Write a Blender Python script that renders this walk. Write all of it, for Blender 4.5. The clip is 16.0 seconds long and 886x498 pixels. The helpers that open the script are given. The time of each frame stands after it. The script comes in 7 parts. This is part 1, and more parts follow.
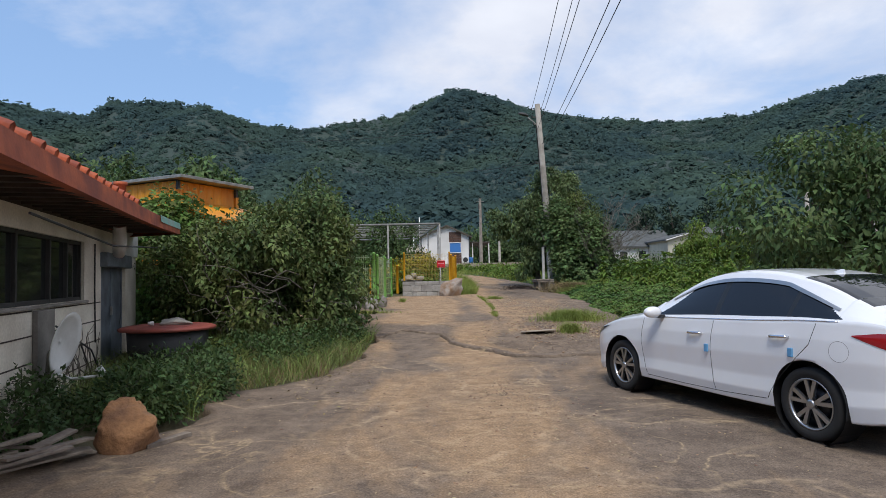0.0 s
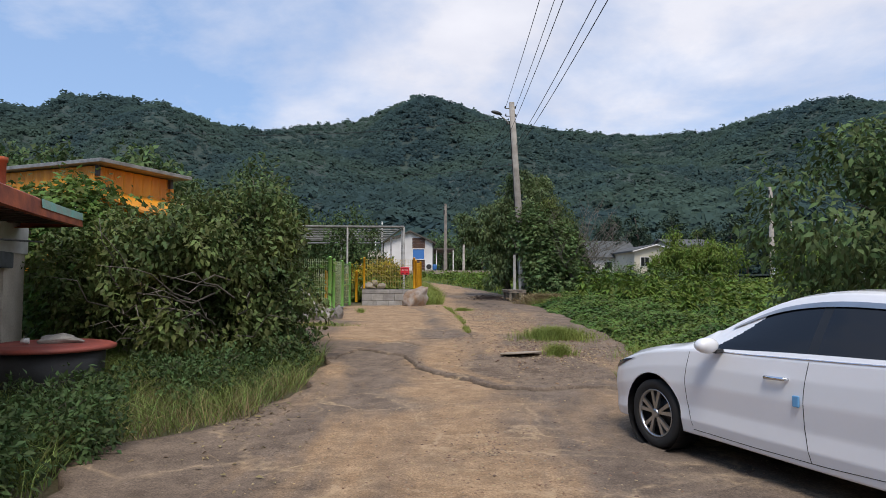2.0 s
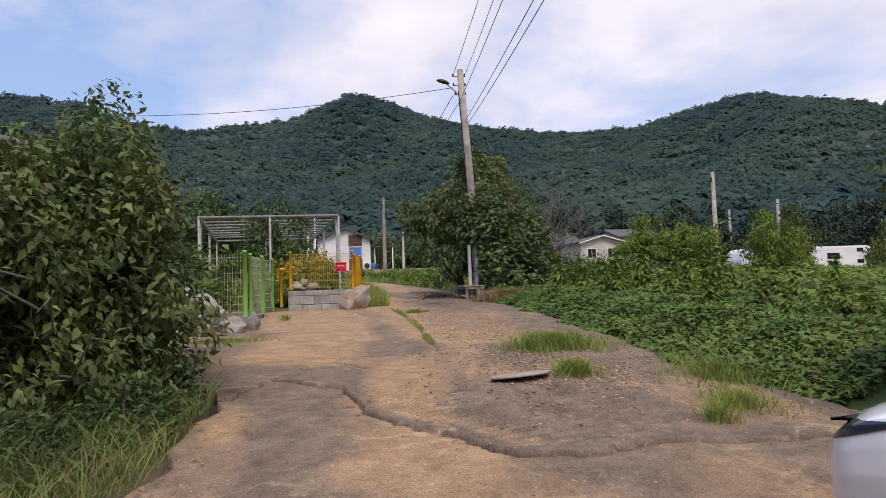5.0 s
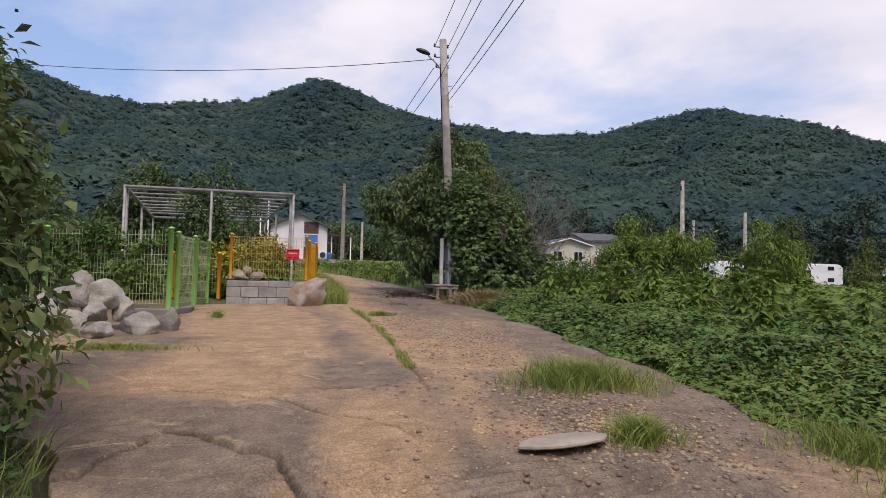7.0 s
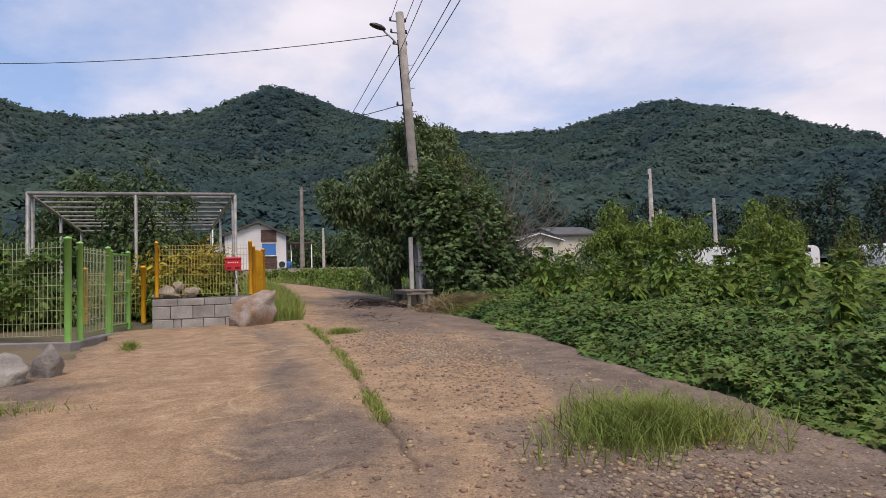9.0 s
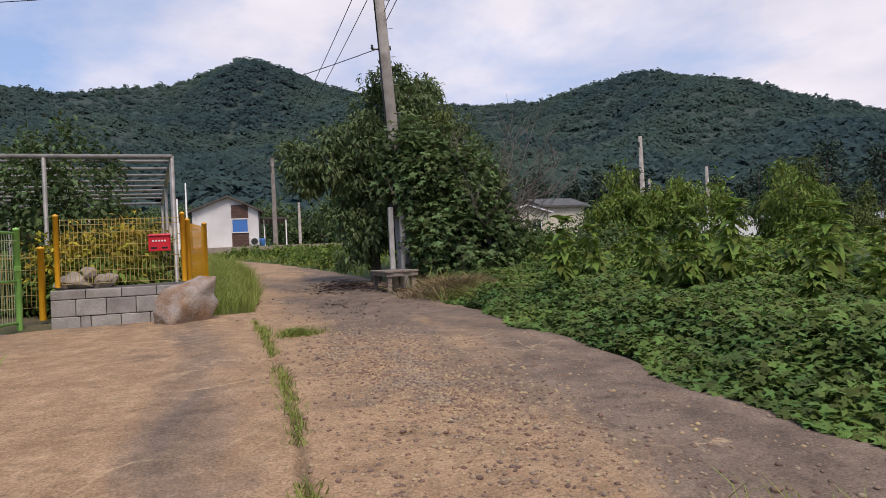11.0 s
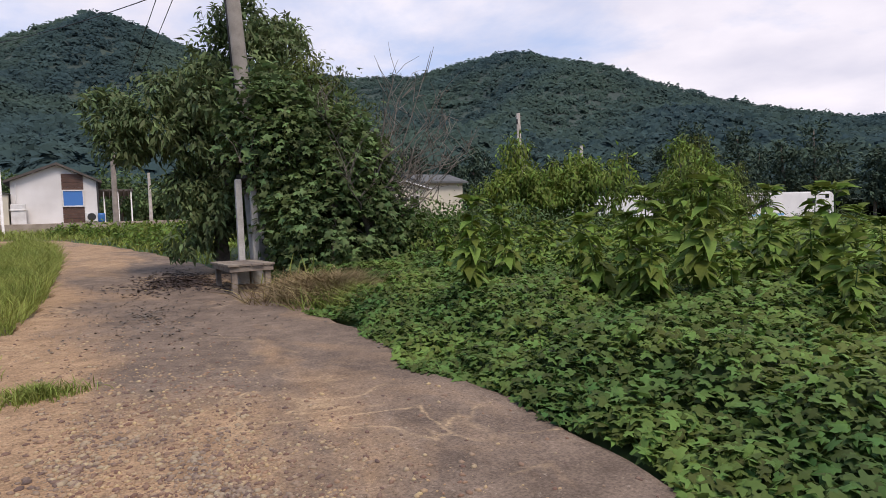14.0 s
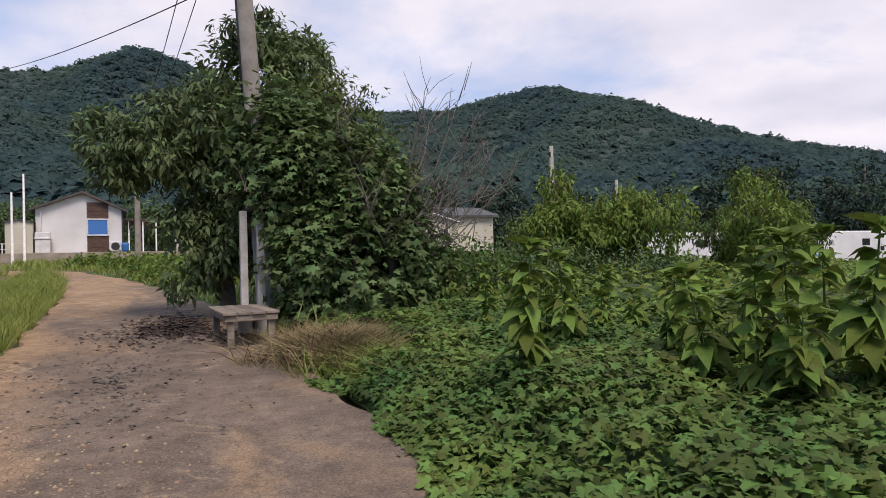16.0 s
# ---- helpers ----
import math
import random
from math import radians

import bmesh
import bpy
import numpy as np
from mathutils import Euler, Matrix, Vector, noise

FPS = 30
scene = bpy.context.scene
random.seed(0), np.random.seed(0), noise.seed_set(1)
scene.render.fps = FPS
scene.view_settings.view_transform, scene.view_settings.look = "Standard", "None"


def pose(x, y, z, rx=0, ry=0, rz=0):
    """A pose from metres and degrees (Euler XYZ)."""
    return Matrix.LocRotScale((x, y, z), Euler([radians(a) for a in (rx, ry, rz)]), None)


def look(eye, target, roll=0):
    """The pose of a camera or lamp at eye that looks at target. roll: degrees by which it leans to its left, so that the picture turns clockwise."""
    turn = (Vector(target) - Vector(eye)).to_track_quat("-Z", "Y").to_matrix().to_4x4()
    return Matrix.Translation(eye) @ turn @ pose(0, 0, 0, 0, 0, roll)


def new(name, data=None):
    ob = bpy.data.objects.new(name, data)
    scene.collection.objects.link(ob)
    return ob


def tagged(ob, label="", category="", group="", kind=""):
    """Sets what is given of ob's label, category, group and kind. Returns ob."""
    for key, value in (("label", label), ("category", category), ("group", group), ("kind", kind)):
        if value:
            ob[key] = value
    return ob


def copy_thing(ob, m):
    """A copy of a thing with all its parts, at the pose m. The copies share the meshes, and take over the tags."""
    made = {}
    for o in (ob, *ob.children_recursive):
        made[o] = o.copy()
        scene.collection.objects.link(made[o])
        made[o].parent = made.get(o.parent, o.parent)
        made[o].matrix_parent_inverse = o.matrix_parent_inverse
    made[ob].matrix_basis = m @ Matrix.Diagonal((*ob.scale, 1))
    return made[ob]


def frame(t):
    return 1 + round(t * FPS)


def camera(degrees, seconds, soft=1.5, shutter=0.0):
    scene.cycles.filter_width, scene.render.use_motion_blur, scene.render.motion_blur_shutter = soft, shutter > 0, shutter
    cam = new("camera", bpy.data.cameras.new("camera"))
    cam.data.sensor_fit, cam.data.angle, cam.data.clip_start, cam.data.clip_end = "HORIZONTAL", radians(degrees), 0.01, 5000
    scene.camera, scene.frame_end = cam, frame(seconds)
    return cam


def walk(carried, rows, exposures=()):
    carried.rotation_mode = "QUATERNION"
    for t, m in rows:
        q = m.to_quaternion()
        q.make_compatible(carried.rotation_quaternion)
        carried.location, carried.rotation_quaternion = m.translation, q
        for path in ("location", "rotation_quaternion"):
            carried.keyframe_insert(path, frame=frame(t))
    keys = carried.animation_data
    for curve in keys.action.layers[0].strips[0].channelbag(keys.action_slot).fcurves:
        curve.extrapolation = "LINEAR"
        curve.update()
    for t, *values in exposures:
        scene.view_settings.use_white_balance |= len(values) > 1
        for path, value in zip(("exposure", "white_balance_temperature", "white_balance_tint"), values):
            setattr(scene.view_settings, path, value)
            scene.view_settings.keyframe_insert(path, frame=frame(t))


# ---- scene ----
cam = camera(70.1, 16.0, soft=0.8)
PATH = [
    (0, (-0.193, -0.463, 1.5), (-0.176, 1.535, 1.587), -1.1),
    (0.5, (-0.148, 0.141, 1.487), (-0.097, 2.139, 1.555), -0.6),
    (1, (-0.265, 0.565, 1.465), (-0.102, 2.558, 1.495), -1.4),
    (1.5, (-0.251, 1.116, 1.507), (-0.06, 3.106, 1.567), -1.0),
    (2, (-0.265, 1.72, 1.553), (-0.128, 3.712, 1.661), 0.1),
    (2.5, (-0.253, 2.322, 1.498), (-0.108, 4.314, 1.596), 0.8),
    (3, (-0.297, 3.023, 1.453), (-0.247, 5.022, 1.496), -0.8),
    (3.5, (-0.298, 3.624, 1.429), (-0.173, 5.62, 1.408), -2.0),
    (4, (-0.277, 4.325, 1.481), (-0.095, 6.316, 1.478), -1.8),
    (4.5, (-0.239, 5.084, 1.477), (-0.02, 7.066, 1.625), -0.7),
    (4.7, (-0.236, 5.311, 1.436), (0.072, 7.283, 1.564), -2.3),
    (6.8, (-0.157, 8.28, 1.536), (0.302, 10.225, 1.605), 1.0),
    (7, (-0.147, 8.53, 1.53), (0.324, 10.472, 1.618), 1.4),
    (7.5, (-0.063, 9.171, 1.545), (0.388, 11.118, 1.618), -0.9),
    (8, (0.013, 9.971, 1.477), (0.443, 11.922, 1.562), -1.0),
    (8.5, (0.154, 10.576, 1.48), (0.724, 12.492, 1.539), -2.0),
    (9, (0.307, 10.968, 1.549), (0.886, 12.88, 1.644), -1.8),
    (9.2, (0.357, 11.198, 1.529), (0.912, 13.118, 1.621), -2.0),
    (11.3, (1.145, 14.048, 1.678), (1.794, 15.94, 1.688), -2.3),
    (11.5, (1.21, 14.18, 1.713), (1.886, 16.062, 1.739), -0.6),
    (12, (1.264, 14.495, 1.733), (1.898, 16.392, 1.742), -2.9),
    (12.5, (1.403, 15.19, 1.715), (2.091, 17.066, 1.64), -3.7),
    (13, (1.634, 15.515, 1.768), (2.394, 17.365, 1.76), -3.4),
    (13.5, (1.857, 16.096, 1.771), (2.733, 17.894, 1.752), -3.3),
    (14, (2.105, 16.476, 1.823), (3.094, 18.213, 1.741), -2.3),
    (14.5, (2.364, 16.736, 1.921), (3.292, 18.507, 1.889), -3.0),
    (15, (2.537, 17.256, 1.928), (3.363, 19.073, 1.947), -1.1),
    (15.5, (2.713, 17.756, 1.897), (3.558, 19.56, 1.897), -2.6),
    (16, (2.861, 18.102, 1.973), (3.771, 19.867, 1.997), -1.4),
]
EXPOSURE = [(0, 0.02, 6300, 11), (1.5, 0.0, 6500, 13), (2.5, 0.08, 6550, 15), (3.5, 0.10, 6780, 21), (4.0, 0.2, 6800, 21), (4.5, 0.16, 6800, 21), (7.0, 0.04, 6800, 21), (8.5, 0.0, 6800, 21), (12.0, 0.0, 6800, 21), (12.6, 0.12, 6800, 21), (14.5, 0.1, 6800, 21), (16.0, 0.05, 6800, 21)]
walk(cam, [(t, look(eye, target, roll)) for t, eye, target, roll in PATH], EXPOSURE)

# ---- world, sun ----
SUN_AZ, SUN_EL = 188.0, 58.0          # degrees clockwise from +y, above the horizon
world = bpy.data.worlds.new("sky")
scene.world = world
world.use_nodes = True
wn, wl = world.node_tree.nodes, world.node_tree.links
wn.clear()
w_out = wn.new("ShaderNodeOutputWorld")
w_bg = wn.new("ShaderNodeBackground")
w_sky = wn.new("ShaderNodeTexSky")
w_sky.sky_type, w_sky.sun_disc = "NISHITA", False
w_sky.sun_elevation, w_sky.sun_rotation = radians(SUN_EL), radians(SUN_AZ)
w_sky.air_density, w_sky.dust_density, w_sky.ozone_density = 1.0, 0.6, 2.0
w_co = wn.new("ShaderNodeTexCoord")
w_sep = wn.new("ShaderNodeSeparateXYZ")
wl.new(w_co.outputs["Generated"], w_sep.inputs[0])


def w_math(op, a, b):
    n = wn.new("ShaderNodeMath")
    n.operation = op
    for i, v in enumerate((a, b)):
        if isinstance(v, (int, float)):
            n.inputs[i].default_value = v
        else:
            wl.new(v, n.inputs[i])
    return n.outputs[0]


# clouds lie on a flat layer: directions are divided by their height
w_h = w_math("ADD", w_math("MAXIMUM", w_sep.outputs[2], 0.0), 0.16)
w_cmb = wn.new("ShaderNodeCombineXYZ")
wl.new(w_math("DIVIDE", w_sep.outputs[0], w_h), w_cmb.inputs[0])
wl.new(w_math("DIVIDE", w_sep.outputs[1], w_h), w_cmb.inputs[1])
w_n1 = wn.new("ShaderNodeTexNoise")
w_n1.inputs["Scale"].default_value, w_n1.inputs["Detail"].default_value, w_n1.inputs["Roughness"].default_value = 0.75, 9, 0.58
w_n1.inputs["Distortion"].default_value = 0.25
wl.new(w_cmb.outputs[0], w_n1.inputs["Vector"])
w_r1 = wn.new("ShaderNodeValToRGB")
w_r1.color_ramp.elements[0].position, w_r1.color_ramp.elements[1].position = 0.40, 0.60
# thicker cover towards the right
w_bias = w_math("ADD", w_n1.outputs[0], w_math("MULTIPLY", w_sep.outputs[0], 0.22))
wl.new(w_bias, w_r1.inputs[0])
w_n2 = wn.new("ShaderNodeTexNoise")
w_n2.inputs["Scale"].default_value, w_n2.inputs["Detail"].default_value = 1.7, 6
wl.new(w_cmb.outputs[0], w_n2.inputs["Vector"])
w_r2 = wn.new("ShaderNodeValToRGB")
w_r2.color_ramp.elements[0].position, w_r2.color_ramp.elements[1].position = 0.3, 0.7
w_r2.color_ramp.elements[0].color, w_r2.color_ramp.elements[1].color = (5.6, 6.0, 7.0, 1), (7.9, 8.1, 8.6, 1)
wl.new(w_n2.outputs[0], w_r2.inputs[0])
w_mix = wn.new("ShaderNodeMix")
w_mix.data_type = "RGBA"
wl.new(w_r1.outputs[0], w_mix.inputs[0])
w_blue = wn.new("ShaderNodeMix")
w_blue.data_type = "RGBA"
w_blue.inputs[0].default_value = 0.45
wl.new(w_sky.outputs[0], w_blue.inputs[6])
w_blue.inputs[7].default_value = (4.0, 6.3, 10.2, 1)
wl.new(w_blue.outputs[2], w_mix.inputs[6])
wl.new(w_r2.outputs[0], w_mix.inputs[7])
wl.new(w_mix.outputs[2], w_bg.inputs[0])
w_bg.inputs[1].default_value = 0.115
wl.new(w_bg.outputs[0], w_out.inputs[0])

sun = new("sun", bpy.data.lights.new("sun", "SUN"))
sun.data.energy, sun.data.angle, sun.data.color = 2.7, radians(22), (1.0, 0.94, 0.84)
_az, _el = radians(SUN_AZ), radians(SUN_EL)
sun.matrix_world = look((math.sin(_az) * 50, math.cos(_az) * 50, math.tan(_el) * 50), (0, 0, 0))


# ---- materials ----
def material(name, color, rough=0.8, metal=0.0, second=None, scale=3.0, detail_scale=40.0, bump=0.3, bump_dist=0.01,
             island=0.0, obj_random=0.0, coat=0.0, spread=(0.35, 0.65), transl=0.0, spec=0.5, fine=0.25):
    """Two colours mixed by noise at two scales, with fine relief; island or obj_random vary the brightness piece by piece."""
    m = bpy.data.materials.new(name)
    m.use_nodes = True
    nt = m.node_tree
    n, l = nt.nodes, nt.links
    b = n["Principled BSDF"]
    b.inputs["Roughness"].default_value, b.inputs["Metallic"].default_value = rough, metal
    b.inputs["Specular IOR Level"].default_value = spec
    b.inputs["Coat Weight"].default_value = coat
    b.inputs["Coat Roughness"].default_value = 0.05
    co = n.new("ShaderNodeTexCoord")
    n1, n2 = n.new("ShaderNodeTexNoise"), n.new("ShaderNodeTexNoise")
    n1.inputs["Scale"].default_value, n1.inputs["Detail"].default_value = scale, 5
    n2.inputs["Scale"].default_value, n2.inputs["Detail"].default_value = detail_scale, 4
    l.new(co.outputs["Object"], n1.inputs["Vector"])
    l.new(co.outputs["Object"], n2.inputs["Vector"])
    ramp = n.new("ShaderNodeValToRGB")
    ramp.color_ramp.elements[0].position, ramp.color_ramp.elements[1].position = spread
    second = second or tuple(c * 0.72 for c in color)
    ramp.color_ramp.elements[0].color, ramp.color_ramp.elements[1].color = (*second, 1), (*color, 1)
    l.new(n1.outputs[0], ramp.inputs[0])
    hsv = n.new("ShaderNodeHueSaturation")
    l.new(ramp.outputs[0], hsv.inputs["Color"])
    mr = n.new("ShaderNodeMapRange")
    mr.inputs["To Min"].default_value, mr.inputs["To Max"].default_value = 1 - fine, 1 + fine
    l.new(n2.outputs[0], mr.inputs["Value"])
    value = mr.outputs[0]
    for amount, node, sock in ((island, "ShaderNodeNewGeometry", "Random Per Island"), (obj_random, "ShaderNodeObjectInfo", "Random")):
        if amount:
            g = n.new(node)
            r = n.new("ShaderNodeMapRange")
            r.inputs["To Min"].default_value, r.inputs["To Max"].default_value = 1 - amount, 1 + amount
            l.new(g.outputs[sock], r.inputs["Value"])
            mu = n.new("ShaderNodeMath")
            mu.operation = "MULTIPLY"
            l.new(value, mu.inputs[0])
            l.new(r.outputs[0], mu.inputs[1])
            value = mu.outputs[0]
            h = n.new("ShaderNodeMapRange")
            h.inputs["To Min"].default_value, h.inputs["To Max"].default_value = 0.5 - amount * 0.06, 0.5 + amount * 0.06
            l.new(g.outputs[sock], h.inputs["Value"])
            l.new(h.outputs[0], hsv.inputs["Hue"])
    l.new(value, hsv.inputs["Value"])
    l.new(hsv.outputs[0], b.inputs["Base Color"])
    if bump:
        bp = n.new("ShaderNodeBump")
        bp.inputs["Strength"].default_value, bp.inputs["Distance"].default_value = bump, bump_dist
        l.new(n2.outputs[0], bp.inputs["Height"])
        l.new(bp.outputs[0], b.inputs["Normal"])
    if transl:
        t = n.new("ShaderNodeBsdfTranslucent")
        l.new(hsv.outputs[0], t.inputs["Color"])
        mx = n.new("ShaderNodeMixShader")
        mx.inputs[0].default_value = transl
        l.new(b.outputs[0], mx.inputs[1])
        l.new(t.outputs[0], mx.inputs[2])
        l.new(mx.outputs[0], n["Material Output"].inputs[0])
    return m


def road_material():
    """Weathered concrete with ochre soil washed over it, dark lichen stains and grit."""
    m = bpy.data.materials.new("road_concrete")
    m.use_nodes = True
    n, l = m.node_tree.nodes, m.node_tree.links
    b = n["Principled BSDF"]
    b.inputs["Roughness"].default_value = 0.93
    b.inputs["Specular IOR Level"].default_value = 0.25
    co = n.new("ShaderNodeTexCoord").outputs["Object"]

    def tex(scale, detail=6, rough=0.6, stretch=None, dist=0.0):
        src = co
        if stretch:
            mp = n.new("ShaderNodeMapping")
            mp.inputs["Scale"].default_value = stretch
            l.new(co, mp.inputs[0])
            src = mp.outputs[0]
        t = n.new("ShaderNodeTexNoise")
        t.inputs["Scale"].default_value, t.inputs["Detail"].default_value = scale, detail
        t.inputs["Roughness"].default_value, t.inputs["Distortion"].default_value = rough, dist
        l.new(src, t.inputs["Vector"])
        return t.outputs[0]

    def ramp(v, p0, p1, c0=(0, 0, 0, 1), c1=(1, 1, 1, 1)):
        r = n.new("ShaderNodeValToRGB")
        r.color_ramp.elements[0].position, r.color_ramp.elements[1].position = p0, p1
        r.color_ramp.elements[0].color, r.color_ramp.elements[1].color = c0, c1
        l.new(v, r.inputs[0])
        return r.outputs[0]

    def mix(f, a, c):
        x = n.new("ShaderNodeMix")
        x.data_type = "RGBA"
        for i, v in ((0, f), (6, a), (7, c)):
            if isinstance(v, tuple):
                x.inputs[i].default_value = v
            elif isinstance(v, float):
                x.inputs[i].default_value = v
            else:
                l.new(v, x.inputs[i])
        return x.outputs[2]

    def math_(op, a, c):
        x = n.new("ShaderNodeMath")
        x.operation = op
        for i, v in ((0, a), (1, c)):
            if isinstance(v, (int, float)):
                x.inputs[i].default_value = v
            else:
                l.new(v, x.inputs[i])
        return x.outputs[0]

    sep = n.new("ShaderNodeSeparateXYZ")
    l.new(co, sep.inputs[0])
    grey = ramp(tex(2.2), 0.3, 0.7, (0.115, 0.086, 0.065, 1), (0.222, 0.168, 0.125, 1))
    # soil film: strongest along the wheel lines and on the upper slab
    at = n.new("ShaderNodeAttribute")
    at.attribute_name = "soil"
    film = math_("ADD", tex(0.55, 7, 0.65, (1.0, 0.45, 1.0), 0.6), math_("MULTIPLY", math_("SUBTRACT", at.outputs["Fac"], 0.5), 0.5))
    soil = ramp(tex(3.0), 0.3, 0.7, (0.255, 0.164, 0.094, 1), (0.385, 0.262, 0.156, 1))
    c1 = mix(ramp(film, 0.46, 0.62), grey, soil)
    c2 = mix(math_("MULTIPLY", ramp(tex(1.1, 8, 0.7, None, 0.4), 0.56, 0.72), 0.6), c1, (0.13, 0.10, 0.08, 1))
    grit = ramp(tex(55, 5, 0.7), 0.25, 0.75, (0.38, 0.38, 0.38, 1), (1.55, 1.55, 1.55, 1))
    mul = n.new("ShaderNodeMix")
    mul.data_type, mul.blend_type = "RGBA", "MULTIPLY"
    mul.inputs[0].default_value = 1.0
    l.new(c2, mul.inputs[6])
    l.new(grit, mul.inputs[7])
    blotch = n.new("ShaderNodeMix")
    blotch.data_type, blotch.blend_type = "RGBA", "MULTIPLY"
    blotch.inputs[0].default_value = 1.0
    l.new(mul.outputs[2], blotch.inputs[6])
    l.new(ramp(tex(7.0, 7, 0.72), 0.3, 0.7, (0.78, 0.78, 0.78, 1), (1.2, 1.2, 1.2, 1)), blotch.inputs[7])
    mul = blotch
    pale = mix(math_("MULTIPLY", ramp(tex(24, 6, 0.75), 0.60, 0.70), 0.6), mul.outputs[2], (0.42, 0.35, 0.27, 1))
    # spidery pale lines where soil has settled along old cracks
    wv = n.new("ShaderNodeTexNoise")
    wv.inputs["Scale"].default_value, wv.inputs["Detail"].default_value = 1.6, 6
    l.new(co, wv.inputs["Vector"])
    sh = n.new("ShaderNodeVectorMath")
    sh.operation = "MULTIPLY_ADD"
    l.new(wv.outputs["Color"], sh.inputs[0])
    sh.inputs[1].default_value = (0.9, 0.9, 0.9)
    l.new(co, sh.inputs[2])
    vo = n.new("ShaderNodeTexVoronoi")
    vo.feature = "DISTANCE_TO_EDGE"
    vo.inputs["Scale"].default_value = 0.62
    l.new(sh.outputs[0], vo.inputs["Vector"])
    web = math_("MULTIPLY", ramp(vo.outputs["Distance"], 0.002, 0.034, (1, 1, 1, 1), (0, 0, 0, 1)), ramp(tex(0.8, 5), 0.40, 0.54))
    web = math_("MULTIPLY", web, ramp(tex(9, 6, 0.75), 0.36, 0.62))
    near = n.new("ShaderNodeMapRange")
    near.inputs["From Min"].default_value, near.inputs["From Max"].default_value = 8.5, 11.5
    near.inputs["To Min"].default_value, near.inputs["To Max"].default_value = 1.0, 0.12
    l.new(sep.outputs[1], near.inputs["Value"])
    web = math_("MULTIPLY", web, near.outputs[0])
    pale = mix(math_("MULTIPLY", web, 0.6), pale, (0.54, 0.40, 0.25, 1))
    # thin ochre veins and hairline cracks over the whole concrete
    v1 = math_("ABSOLUTE", math_("SUBTRACT", tex(0.9, 3, 0.5, None, 0.8), 0.5), 0.0)
    vein = math_("MULTIPLY", ramp(v1, 0.0, 0.022, (1, 1, 1, 1), (0, 0, 0, 1)), ramp(tex(0.7, 4), 0.48, 0.62))
    pale = mix(math_("MULTIPLY", math_("MULTIPLY", vein, ramp(tex(30, 4, 0.7), 0.35, 0.6)), 0.8), pale, (0.50, 0.37, 0.22, 1))
    v2 = math_("ABSOLUTE", math_("SUBTRACT", tex(1.3, 6, 0.6, (1, 1, 1), 0.5), 0.52), 0.0)
    hair = math_("MULTIPLY", ramp(v2, 0.0, 0.006, (1, 1, 1, 1), (0, 0, 0, 1)), ramp(tex(0.5, 3), 0.50, 0.56))
    pale = mix(math_("MULTIPLY", hair, 0.55), pale, (0.06, 0.045, 0.03, 1))
    # cracks darken with dirt; shade of broken edge and grooves is painted too
    ck = n.new("ShaderNodeAttribute")
    ck.attribute_name = "crack_dirt_shade"
    dirt_and_shade = mix(ck.outputs["Fac"], pale, (0.035, 0.028, 0.02, 1))
    l.new(dirt_and_shade, b.inputs["Base Color"])
    bp = n.new("ShaderNodeBump")
    bp.inputs["Strength"].default_value, bp.inputs["Distance"].default_value = 0.7, 0.007
    l.new(math_("ADD", tex(60, 5, 0.7), math_("MULTIPLY", tex(16, 5, 0.7), 1.5)), bp.inputs["Height"])
    l.new(bp.outputs[0], b.inputs["Normal"])
    return m


def glass_material(name, tint=(0.02, 0.022, 0.025), rough=0.04):
    return material(name, tint, rough, 0.0, tint, bump=0, fine=0.0, spec=0.5)


